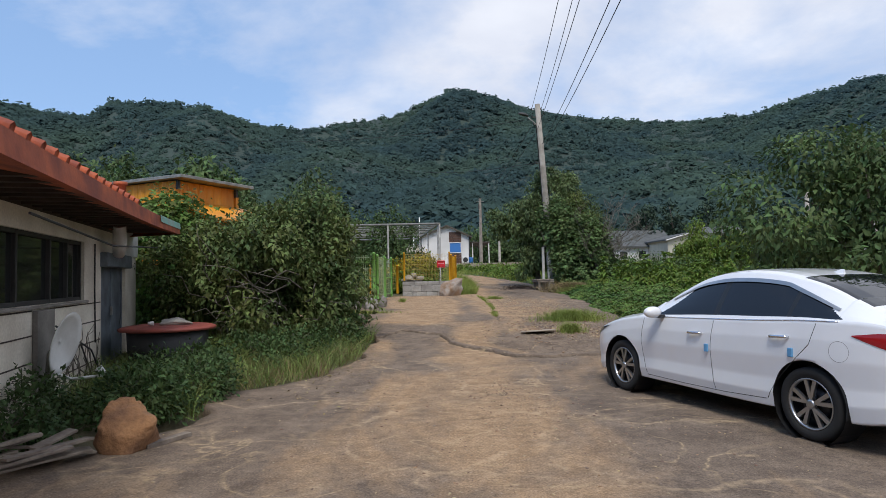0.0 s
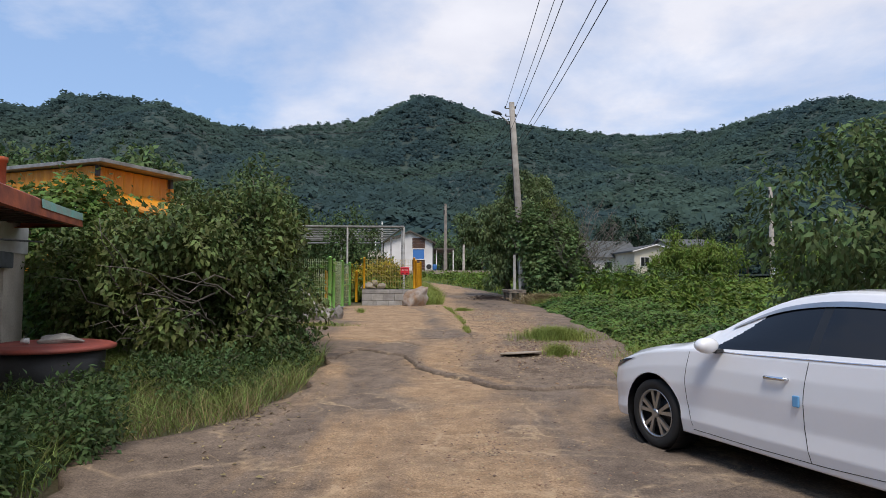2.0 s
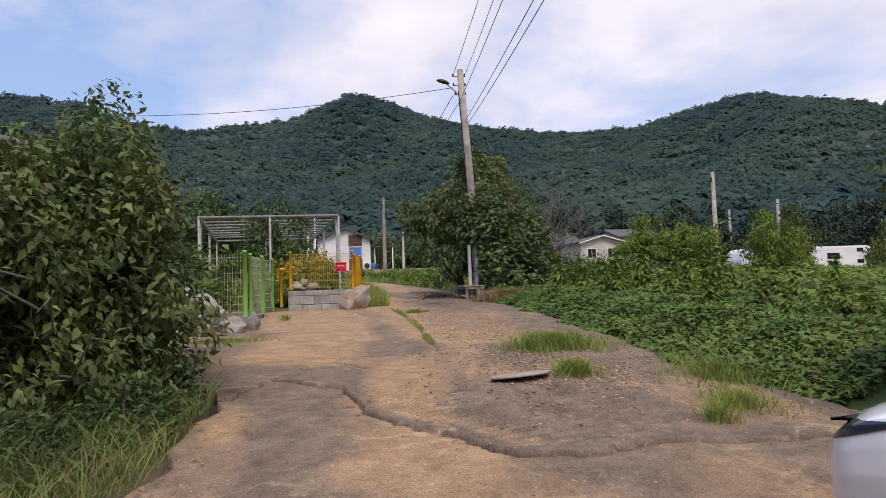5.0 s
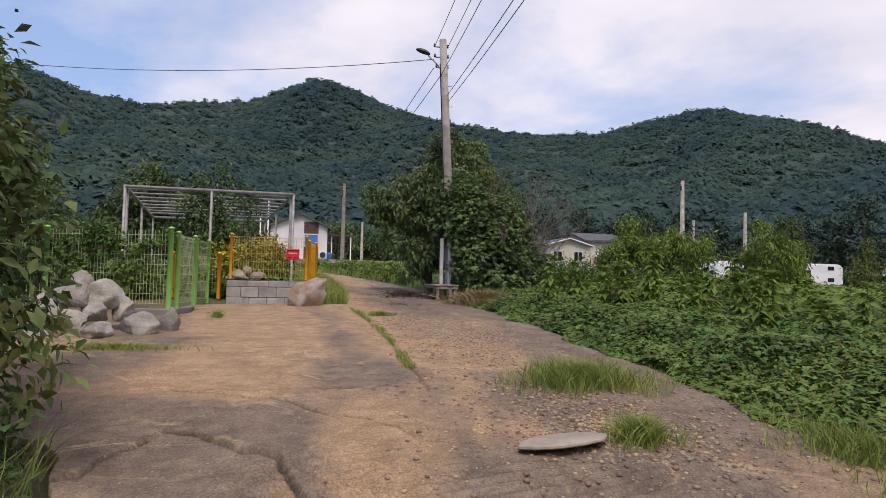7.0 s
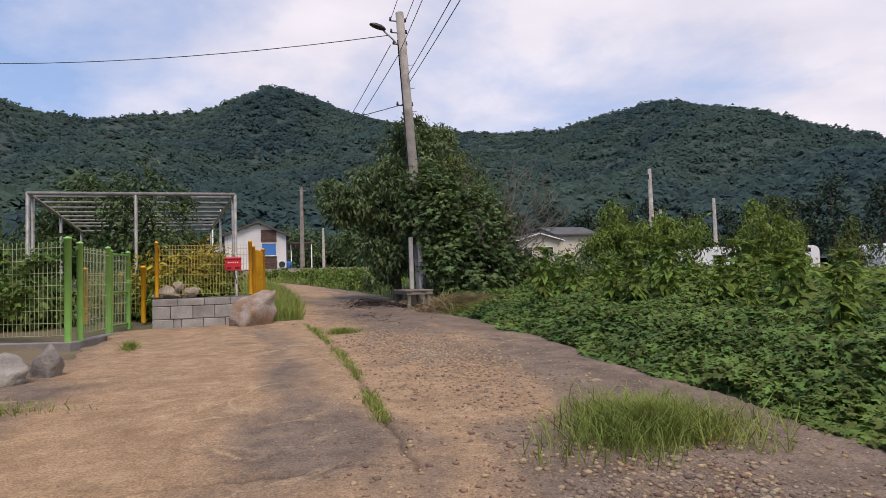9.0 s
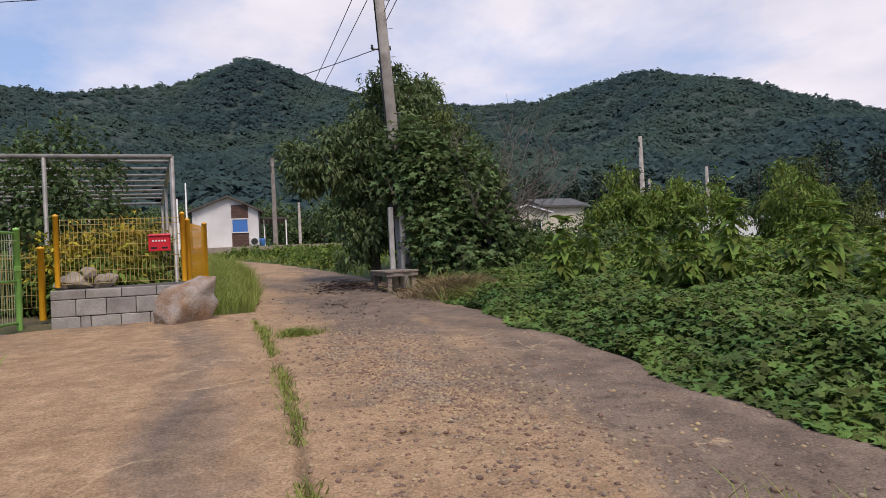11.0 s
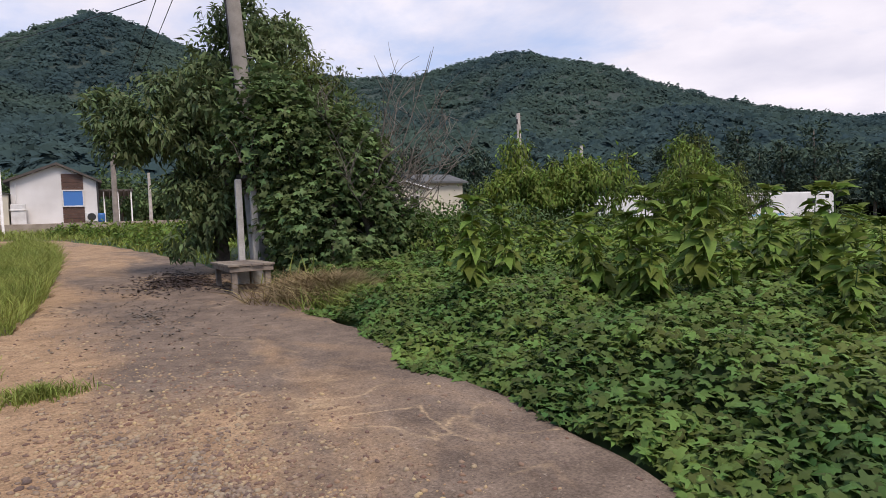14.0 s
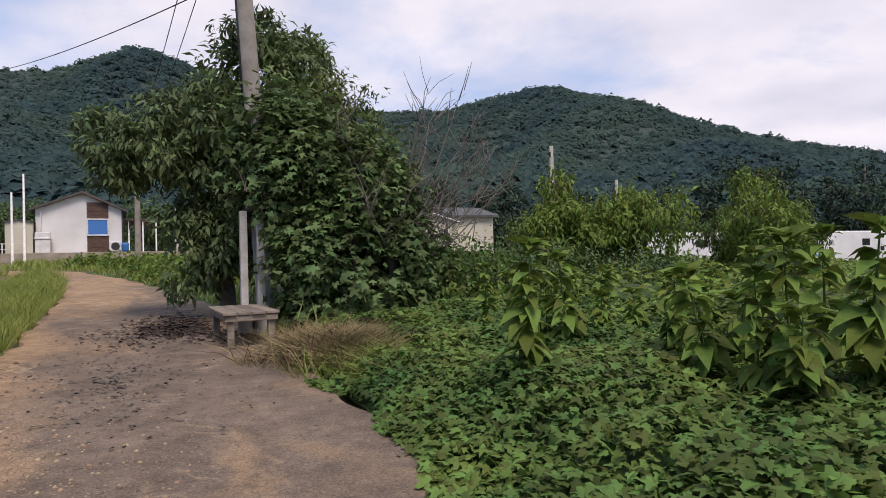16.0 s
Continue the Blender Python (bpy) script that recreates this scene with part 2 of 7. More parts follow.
M = {
    "road": road_material(),
    "soil": material("soil_ground", (0.17, 0.13, 0.08), 0.95, second=(0.07, 0.075, 0.03), scale=0.6, detail_scale=25, bump=0.6, bump_dist=0.04),
    # far woods: the blue of distance haze is put into both base colours
    "hill": material("forest_floor_hazed", (0.034, 0.054, 0.042), 0.95, second=(0.022, 0.038, 0.034), scale=0.03, detail_scale=0.5, bump=0.5, bump_dist=1.0),
    "forest": material("forest_canopy_hazed", (0.044, 0.071, 0.057), 0.95, second=(0.029, 0.052, 0.055), scale=0.016, detail_scale=0.10, bump=0, island=0.16, spec=0.05, fine=0.5, spread=(0.38, 0.62)),
    "leaf_pine": material("pine_needles", (0.062, 0.092, 0.058), 0.8, second=(0.038, 0.064, 0.048), scale=0.5, detail_scale=20, bump=0, island=0.35, transl=0.1, spec=0.1),
    "leaf_dark": material("leaf_dark", (0.108, 0.158, 0.056), 0.6, second=(0.064, 0.105, 0.042), scale=1.2, detail_scale=30, bump=0, island=0.42, transl=0.25, spec=0.18),
    "leaf_shrub": material("leaf_shrub", (0.150, 0.180, 0.055), 0.6, second=(0.060, 0.092, 0.032), scale=1.4, detail_scale=30, bump=0, island=0.5, transl=0.22, spec=0.2),
    "leaf_chestnut": material("leaf_chestnut", (0.150, 0.200, 0.080), 0.6, second=(0.090, 0.130, 0.058), scale=1.2, detail_scale=30, bump=0, island=0.42, transl=0.28, spec=0.2),
    "leaf_ivy": material("leaf_ivy", (0.135, 0.195, 0.070), 0.6, second=(0.085, 0.135, 0.052), scale=1.0, detail_scale=30, bump=0, island=0.45, transl=0.3, spec=0.2),
    "faded_white": material("faded_white_paint", (0.50, 0.49, 0.46), 0.8, second=(0.36, 0.34, 0.31), scale=3, detail_scale=40, bump=0.2),
    "leaf_olive": material("leaf_olive", (0.135, 0.16, 0.045), 0.6, second=(0.062, 0.095, 0.03), scale=1.4, detail_scale=30, bump=0, island=0.5, transl=0.25, spec=0.18),
    "leaf_mid": material("leaf_mid", (0.138, 0.198, 0.044), 0.6, second=(0.06, 0.115, 0.03), scale=1.1, detail_scale=30, bump=0, island=0.5, transl=0.28, spec=0.18),
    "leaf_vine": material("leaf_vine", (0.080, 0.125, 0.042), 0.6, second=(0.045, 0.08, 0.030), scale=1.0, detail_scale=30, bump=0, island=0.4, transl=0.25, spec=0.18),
    "leaf_yellow": material("leaf_yellow", (0.42, 0.30, 0.03), 0.6, second=(0.20, 0.21, 0.03), scale=1.5, detail_scale=30, bump=0, island=0.4, transl=0.3, spec=0.18),
    "rock_tan": material("boulder_tan", (0.33, 0.30, 0.27), 0.9, second=(0.24, 0.15, 0.09), scale=3.0, detail_scale=26, bump=0.9, bump_dist=0.02),
    "leaf_bright": material("leaf_bright", (0.182, 0.242, 0.044), 0.6, second=(0.098, 0.16, 0.034), scale=0.8, detail_scale=30, bump=0, island=0.4, transl=0.32, spec=0.18),
    "grass": material("grass_blades", (0.29, 0.325, 0.075), 0.65, second=(0.18, 0.235, 0.05), scale=0.7, detail_scale=30, bump=0, island=0.35, transl=0.3, spec=0.3),
    # darker copy of grass_blades: the bank's shade is put into its colour
    "grass_dark": material("grass_shaded", (0.235, 0.29, 0.078), 0.65, second=(0.13, 0.18, 0.05), scale=1.2, detail_scale=30, bump=0, island=0.45, transl=0.3, spec=0.3),
    "straw": material("dry_grass", (0.30, 0.22, 0.11), 0.8, second=(0.16, 0.13, 0.06), scale=1.5, detail_scale=30, bump=0, island=0.35, transl=0.15),
    "bark": material("bark", (0.16, 0.135, 0.11), 0.9, second=(0.08, 0.068, 0.055), scale=6, detail_scale=50, bump=0.7, bump_dist=0.01),
    "twig": material("dead_twigs", (0.17, 0.15, 0.13), 0.9, second=(0.09, 0.08, 0.065), scale=6, detail_scale=50, bump=0.4),
    "pole": material("pole_concrete", (0.36, 0.335, 0.30), 0.9, second=(0.21, 0.19, 0.165), scale=2.5, detail_scale=60, bump=0.4, bump_dist=0.004),
    "pole_dark": material("pole_weathered", (0.20, 0.175, 0.15), 0.9, second=(0.12, 0.105, 0.09), scale=2.5, detail_scale=60, bump=0.4, bump_dist=0.004),
    "steel": material("galvanised_steel", (0.36, 0.355, 0.34), 0.5, 0.45, second=(0.22, 0.215, 0.20), scale=5, detail_scale=60, bump=0.1),
    "dark_steel": material("dark_metal", (0.06, 0.06, 0.06), 0.55, 0.4, bump=0.1),
    "wire": material("cable_black", (0.02, 0.02, 0.022), 0.6, bump=0),
    "green_paint": material("green_paint", (0.27, 0.55, 0.13), 0.45, second=(0.20, 0.46, 0.11), scale=3, detail_scale=40, bump=0.08, fine=0.1),
    "yellow_paint": material("yellow_paint", (0.75, 0.38, 0.015), 0.42, second=(0.62, 0.29, 0.01), scale=3, detail_scale=40, bump=0.08, fine=0.1),
    "wire_green": material("mesh_wire_green", (0.46, 0.55, 0.30), 0.5, bump=0, fine=0.1),
    "wire_yellow": material("mesh_wire_yellow", (0.50, 0.38, 0.12), 0.5, bump=0, fine=0.1),
    "block": material("split_block", (0.36, 0.345, 0.32), 0.92, second=(0.24, 0.225, 0.205), scale=3, detail_scale=35, bump=0.7, bump_dist=0.012, obj_random=0.15),
    "mortar": material("block_core", (0.12, 0.11, 0.10), 0.95),
    "rock_grey": material("boulder_grey", (0.36, 0.335, 0.30), 0.9, second=(0.20, 0.185, 0.165), scale=2.5, detail_scale=28, bump=0.8, bump_dist=0.02, obj_random=0.25),
    "rock_rust": material("boulder_rust", (0.32, 0.165, 0.075), 0.9, second=(0.12, 0.06, 0.035), scale=3.2, detail_scale=25, bump=0.9, bump_dist=0.02),
    "plaster": material("painted_block_wall", (0.74, 0.69, 0.60), 0.88, second=(0.54, 0.49, 0.41), scale=1.3, detail_scale=30, bump=0.4, bump_dist=0.006),
    "cement": material("cement_render", (0.27, 0.255, 0.235), 0.9, second=(0.17, 0.155, 0.14), scale=2, detail_scale=35, bump=0.5, bump_dist=0.008),
    "white_wall": material("white_siding", (0.74, 0.73, 0.72), 0.75, second=(0.62, 0.605, 0.59), scale=0.6, detail_scale=30, bump=0.1, fine=0.06),
    "cream_wall": material("cream_siding", (0.60, 0.56, 0.45), 0.8, second=(0.48, 0.45, 0.37), scale=0.7, detail_scale=30, bump=0.1, fine=0.08),
    "brown_panel": material("brown_cladding", (0.105, 0.055, 0.038), 0.6, second=(0.065, 0.033, 0.024), scale=4, detail_scale=40, bump=0.2),
    "roof_dark": material("dark_roof", (0.10, 0.085, 0.072), 0.8, second=(0.06, 0.052, 0.047), scale=1.5, detail_scale=30, bump=0.3),
    "roof_grey": material("grey_shingle", (0.10, 0.105, 0.105), 0.85, second=(0.065, 0.07, 0.07), scale=2, detail_scale=20, bump=0.4),
    "roof_rust": material("painted_roof_orange", (0.42, 0.10, 0.035), 0.7, second=(0.20, 0.045, 0.022), scale=3, detail_scale=30, bump=0.4, bump_dist=0.006),
    "roof_teal": material("painted_roof_teal", (0.20, 0.50, 0.42), 0.65, second=(0.30, 0.38, 0.32), scale=4, detail_scale=40, bump=0.3),
    "container": material("orange_container_paint", (0.72, 0.30, 0.015), 0.5, second=(0.55, 0.21, 0.02), scale=1.2, detail_scale=30, bump=0.15, fine=0.1),
    "dark_wood": material("dark_rafters", (0.055, 0.036, 0.028), 0.8, second=(0.03, 0.02, 0.016), scale=5, detail_scale=50, bump=0.4),
    "old_wood": material("weathered_wood", (0.27, 0.225, 0.18), 0.9, second=(0.15, 0.12, 0.095), scale=6, detail_scale=45, bump=0.5, bump_dist=0.006, obj_random=0.15),
    "blue_door": material("blue_grey_door", (0.155, 0.185, 0.215), 0.6, second=(0.085, 0.10, 0.12), scale=3, detail_scale=30, bump=0.2),
    "red_plastic": material("red_plastic", (0.33, 0.075, 0.05), 0.55, second=(0.22, 0.055, 0.042), scale=4, detail_scale=40, bump=0.15),
    "black_plastic": material("black_plastic", (0.035, 0.037, 0.04), 0.5, second=(0.022, 0.023, 0.025), bump=0.15),
    "mail_red": material("red_enamel", (0.62, 0.02, 0.03), 0.35, second=(0.50, 0.015, 0.025), bump=0.03, fine=0.06),
    "white_plastic": material("white_plastic", (0.72, 0.72, 0.71), 0.5, second=(0.58, 0.57, 0.55), bump=0.05, fine=0.08),
    "car_paint": material("white_car_paint", (0.80, 0.81, 0.83), 0.28, second=(0.78, 0.79, 0.81), bump=0, fine=0.01, coat=1.0),
    "car_black": material("car_black_trim", (0.012, 0.012, 0.013), 0.4, bump=0, fine=0.05),
    "tyre": material("tyre_rubber", (0.013, 0.013, 0.013), 0.85, second=(0.02, 0.019, 0.018), bump=0.2),
    "alloy": material("alloy_rim", (0.46, 0.47, 0.49), 0.3, 0.9, second=(0.36, 0.37, 0.38), bump=0, fine=0.05),
    "alloy_dark": material("alloy_dark", (0.06, 0.06, 0.065), 0.4, 0.8, bump=0),
    "chrome": material("chrome_trim", (0.75, 0.76, 0.78), 0.12, 1.0, second=(0.75, 0.76, 0.78), bump=0, fine=0.0),
    "car_glass": glass_material("tinted_car_glass", (0.008, 0.009, 0.012), 0.02),
    "tail_red": glass_material("tail_lamp_red", (0.30, 0.012, 0.015), 0.08),
    "head_glass": glass_material("head_lamp_glass", (0.028, 0.033, 0.05), 0.04),
    "foam_blue": material("blue_foam", (0.16, 0.42, 0.72), 0.8, bump=0.1, fine=0.05),
    "window_dark": glass_material("dark_window", (0.015, 0.017, 0.018), 0.08),
    "window_blue": glass_material("blue_window", (0.06, 0.19, 0.50), 0.25),
    "rv_white": material("caravan_white", (0.74, 0.75, 0.75), 0.45, second=(0.64, 0.65, 0.65), scale=0.8, bump=0.03, fine=0.05),
    "concrete": material("pale_concrete", (0.37, 0.32, 0.26), 0.9, second=(0.25, 0.205, 0.16), scale=1.5, detail_scale=25, bump=0.4),
    "pebble": material("pebbles", (0.30, 0.195, 0.115), 0.9, second=(0.21, 0.16, 0.12), scale=3, detail_scale=40, bump=0.3, island=0.5),
    "blue_barrel": material("blue_plastic", (0.03, 0.16, 0.45), 0.5, bump=0.05),
}


# ---- mesh helpers ----
rng = np.random.default_rng(7)


def mesh_np(name, V, F, mat=None, smooth=False):
    me = bpy.data.meshes.new(name)
    V, F = np.asarray(V, np.float32), np.asarray(F, np.int32)
    k = F.shape[1]
    me.vertices.add(len(V))
    me.vertices.foreach_set("co", V.ravel())
    me.loops.add(F.size)
    me.loops.foreach_set("vertex_index", F.ravel())
    me.polygons.add(len(F))
    me.polygons.foreach_set("loop_start", np.arange(len(F), dtype=np.int32) * k)
    if smooth:
        me.polygons.foreach_set("use_smooth", np.ones(len(F), dtype=bool))
    me.update(calc_edges=True)
    if mat:
        me.materials.append(M[mat])
    return me


def part(name, data, mat, parent, label="", smooth=False):
    """Links a bmesh, or a ready mesh, as one object under parent."""
    if isinstance(data, bmesh.types.BMesh):
        me = bpy.data.meshes.new(name)
        data.to_mesh(me)
        data.free()
        me.materials.append(M[mat])
        if smooth:
            for p in me.polygons:
                p.use_smooth = True
    else:
        me = data
        if mat and not me.materials:
            me.materials.append(M[mat])
    ob = new(name, me)
    ob.parent = parent
    if label:
        tagged(ob, label)
    return ob


def thing(name, m, label, category, group="", kind=""):
    ob = new(name)
    ob.matrix_world = m
    return tagged(ob, label, category, group, kind)


def box(bm, x0, x1, y0, y1, z0, z1, bevel=0.0):
    r = bmesh.ops.create_cube(bm, size=1.0, matrix=Matrix.Translation(((x0 + x1) / 2, (y0 + y1) / 2, (z0 + z1) / 2)) @ Matrix.Diagonal((x1 - x0, y1 - y0, z1 - z0, 1)))
    if bevel:
        es = list({e for v in r["verts"] for e in v.link_edges})
        bmesh.ops.bevel(bm, geom=es, offset=bevel, segments=2, affect="EDGES", profile=0.5)
    return bm


def bbox(*a, **k):
    return box(bmesh.new(), *a, **k)


def tube_data(pts, radii, segs=8, cap=True):
    """Vertices and quads of a tube along pts."""
    pts = [Vector(p) for p in pts]
    if isinstance(radii, (int, float)):
        radii = [radii] * len(pts)
    V, F = [], []
    ref = Vector((0.31, 0.17, 0.93))
    for i, p in enumerate(pts):
        d = (pts[min(i + 1, len(pts) - 1)] - pts[max(i - 1, 0)]).normalized()
        a = d.cross(ref)
        if a.length < 1e-3:
            a = d.cross(Vector((1, 0, 0)))
        a.normalize()
        b = d.cross(a)
        for j in range(segs):
            th = 2 * math.pi * j / segs
            V.append(p + (a * math.cos(th) + b * math.sin(th)) * radii[i])
    for i in range(len(pts) - 1):
        for j in range(segs):
            k = (j + 1) % segs
            F.append((i * segs + j, i * segs + k, (i + 1) * segs + k, (i + 1) * segs + j))
    if cap:
        for base, p in ((0, pts[0]), ((len(pts) - 1) * segs, pts[-1])):
            c = len(V)
            V.append(p)
            for j in range(segs):
                k = (j + 1) % segs
                F.append((base + j, base + k, c, c))
    return V, F


def poly_mesh(name, V, F, mat=None, smooth=False):
    """Mesh from mixed faces; repeated corners of a face are dropped."""
    me = bpy.data.meshes.new(name)
    me.from_pydata([tuple(v) for v in V], [], [tuple(dict.fromkeys(f)) for f in F])
    me.update()
    if smooth:
        me.polygons.foreach_set("use_smooth", np.ones(len(me.polygons), dtype=bool))
    if mat:
        me.materials.append(M[mat])
    return me


def tube(name, pts, radii, mat, parent, segs=8, label=""):
    V, F = tube_data(pts, radii, segs)
    return part(name, poly_mesh(name, V, F, mat, True), mat, parent, label)


def tubes_mesh(name, lines, mat, segs=5):
    V, F = [], []
    for pts, r in lines:
        v, f = tube_data(pts, r, segs, cap=False)
        o = len(V)
        V += v
        F += [tuple(i + o for i in q) for q in f]
    return poly_mesh(name, V, F, mat, True)


def lathe(profile, segs=32):
    """Surface of revolution round the y axis from (radius, y) pairs."""
    V, F = [], []
    for r, y in profile:
        for j in range(segs):
            a = 2 * math.pi * j / segs
            V.append((r * math.cos(a), y, r * math.sin(a)))
    for i in range(len(profile) - 1):
        for j in range(segs):
            k = (j + 1) % segs
            F.append((i * segs + j, i * segs + k, (i + 1) * segs + k, (i + 1) * segs + j))
    return V, F


def lathe_z(profile, segs=32):
    V, F = lathe(profile, segs)
    return [(x, -z, y) for x, y, z in V], F


# ---- foliage ----
LEAF = (np.array([(0, 0, 0), (-0.24, 0.42, 0.07), (0, 1, -0.12), (0.24, 0.42, 0.07), (0, 0.45, 0.0)]),
        np.array([(0, 4, 1), (1, 4, 2), (0, 3, 4), (4, 3, 2)]))
LONG_LEAF = (np.array([(0, 0, 0), (-0.16, 0.42, 0.04), (0, 1, -0.28), (0.16, 0.42, 0.04), (0, 0.5, 0.01)]),
             np.array([(0, 4, 1), (1, 4, 2), (0, 3, 4), (4, 3, 2)]))


def palmate():
    V, F = [(0, 0.28, 0.03)], []
    for i in range(11):
        a = radians(-90 + 28 + i * (304 / 10))
        r = (0.34, 0.22, 0.48, 0.26, 0.56, 0.30)[i if i < 6 else 10 - i]
        if i == 5:
            r = 0.72
        if i in (4, 6):
            r = 0.30
        if i in (3, 7):
            r = 0.58
        V.append((-math.cos(a) * r, 0.28 + math.sin(a) * r, -0.10 * r * (1 + (i % 2))))
    for i in range(1, 11):
        F.append((0, i + 1, i))
    F.append((0, 1, 11))
    return np.array(V), np.array(F)


PALM = palmate()
BLADE = (np.array([(-0.5, 0, 0), (0.5, 0, 0), (-0.4, 0.22, 0.55), (0.4, 0.22, 0.55), (0, 0.85, 0.88)]),
         np.array([(0, 1, 3), (0, 3, 2), (2, 3, 4)]))


def unit(v):
    return v / np.maximum(np.linalg.norm(v, axis=-1, keepdims=True), 1e-9)


def scatter(template, pos, d, up, scale):
    """Copies of template at pos: its y axis along d, its z axis towards up."""
    T, F = template
    d = unit(d)
    x = unit(np.cross(d, up))
    z = np.cross(x, d)
    R = np.stack([x, d, z], axis=2)
    s = np.asarray(scale)
    s = s[:, None, None] if s.ndim == 1 else s[:, None, :]
    V = np.einsum("nij,nkj->nki", R, T[None] * s) + pos[:, None]
    n, k = len(pos), len(T)
    Fn = (F[None] + (np.arange(n) * k)[:, None, None]).reshape(-1, F.shape[1])
    return V.reshape(-1, 3), Fn


def wob(p, f, s=0.0):
    """Cheap smooth noise of points, about -1 to 1."""
    x, y, z = p[..., 0] * f, p[..., 1] * f, p[..., 2] * f
    return (np.sin(1.7 * x + 1.3 * np.sin(1.1 * y + s) + s) + np.sin(1.9 * y + 1.2 * np.sin(1.3 * z + 2 * s) + 1.7) + np.sin(1.6 * z + 1.4 * np.sin(0.9 * x) + s * 3)) / 3


def crown_points(blobs, n, per=10, spread=0.22, gap=-0.35, seed=1, shell=(0.55, 1.06)):
    """Leaf places and outward directions on the shells of the ellipsoids in blobs (x, y, z, rx, ry, rz), in twigs of per leaves."""
    g = np.random.default_rng(seed)
    B = np.array(blobs, float)
    w = (B[:, 3] * B[:, 4] + B[:, 4] * B[:, 5] + B[:, 3] * B[:, 5])
    m = n // per
    i = g.choice(len(B), m * 2, p=w / w.sum())
    u = unit(g.normal(size=(m * 2, 3)))
    r = shell[0] + (shell[1] - shell[0]) * g.random(m * 2) ** 0.5
    r *= 1 + 0.16 * wob(u, 3.0, seed)
    c = B[i, :3] + u * B[i, 3:] * r[:, None]
    keep = wob(c, 1.9, seed * 0.7) > gap
    c, u = c[keep][:m], u[keep][:m]
    p = np.repeat(c, per, axis=0) + g.normal(size=(len(c) * per, 3)) * spread * 0.6
    return p, np.repeat(u, per, axis=0), g


def crown_mesh(name, blobs, n, size, mat, template=LEAF, per=10, spread=0.22, gap=-0.35, droop=0.5, seed=1, floor=None, shell=(0.55, 1.06)):
    p, u, g = crown_points(blobs, n, per, spread, gap, seed, shell)
    if floor is not None:
        keep = p[:, 2] > floor
        p, u = p[keep], u[keep]
    d = u * 0.7 + g.normal(size=p.shape) * 0.6
    d[:, 2] -= droop
    up = u * 0.6 + g.normal(size=p.shape) * 0.35
    up[:, 2] += 0.8
    V, F = scatter(template, p, d, up, size * (0.65 + 0.7 * g.random(len(p))))
    return mesh_np(name, V, F, mat)


def limb_paths(base, targets, seed, wig=0.12):
    g = random.Random(seed)
    out = []
    for t in targets:
        b, t = Vector(base), Vector(t)
        pts = [b.lerp(t, k / 5) + Vector((g.uniform(-wig, wig), g.uniform(-wig, wig), 0.25 * math.sin(k / 5 * math.pi))) * (1 if 0 < k < 5 else 0) for k in range(6)]
        out.append(pts)
    return out


def clumped(blobs, k, f, seed):
    """Each blob broken into k smaller flattened clumps on its surface, with a thin core."""
    g = np.random.default_rng(seed + 500)
    out = []
    for x, y, z, a, b, c in blobs:
        out.append((x, y, z, a * 0.72, b * 0.72, c * 0.72))
        for j in range(k):
            h = 1 - 2 * (j + 0.5) / k
            q = math.sqrt(1 - h * h)
            t = j * 2.4 + g.uniform(-0.5, 0.5)
            m = f * g.uniform(0.65, 1.3)
            r = g.uniform(0.68, 0.92)
            out.append((x + a * q * math.cos(t) * r, y + b * q * math.sin(t) * r, z + c * h * r, a * m, b * m, c * m * 0.75))
    return out


def tree(name, at, blobs, n, size, mat, label, trunk_h=1.2, trunk_r=0.09, template=LEAF, seed=1, category="tree", group="", limb_mat="bark", clump=0, **kw):
    """A tree or shrub: tapered trunk, limbs and a crown of leaves. Blobs are relative to at."""
    ob = thing(name, Matrix.Translation(at), label, category, group)
    g = random.Random(seed)
    top = Vector((g.uniform(-0.1, 0.1), g.uniform(-0.1, 0.1), trunk_h))
    tube("trunk", [(0, 0, -0.1), top * 0.3 + Vector((0.03, 0.02, 0)), top * 0.7, top], [trunk_r * 1.3, trunk_r * 1.05, trunk_r * 0.9, trunk_r * 0.8], limb_mat, ob, 10)
    order = sorted(blobs, key=lambda b: -b[3] * b[4] * b[5])[:7]
    for pts in limb_paths(top * 0.9, [(b[0], b[1], b[2] + b[5] * 0.4) for b in order], seed):
        k = len(pts)
        tube("limb", pts, [trunk_r * 0.6 * (1 - 0.8 * i / (k - 1)) for i in range(k)], limb_mat, ob, 6)
    if clump:
        blobs = clumped(blobs, clump, 0.36, seed)
    part("crown", crown_mesh("crown", blobs, n, size, mat, template, seed=seed, **kw), None, ob)
    return ob
# ---- ground, road, hills ----
GY = (-2000, -5, 8, 10.6, 12, 15.7, 21.5, 26.7, 29, 40, 55, 67, 100, 400, 2000)
GZ = (0, 0, 0, 0.08, 0.15, 0.43, 0.65, 0.78, 0.86, 1.25, 1.85, 2.25, 3.0, 5, 5)


def gz(y):
    return np.interp(y, GY, GZ)


def gzs(y):
    """The same, smoothed."""
    y = np.asarray(y, float)
    return sum(gz(y + k) for k in (-1.0, -0.5, 0, 0.5, 1.0)) / 5


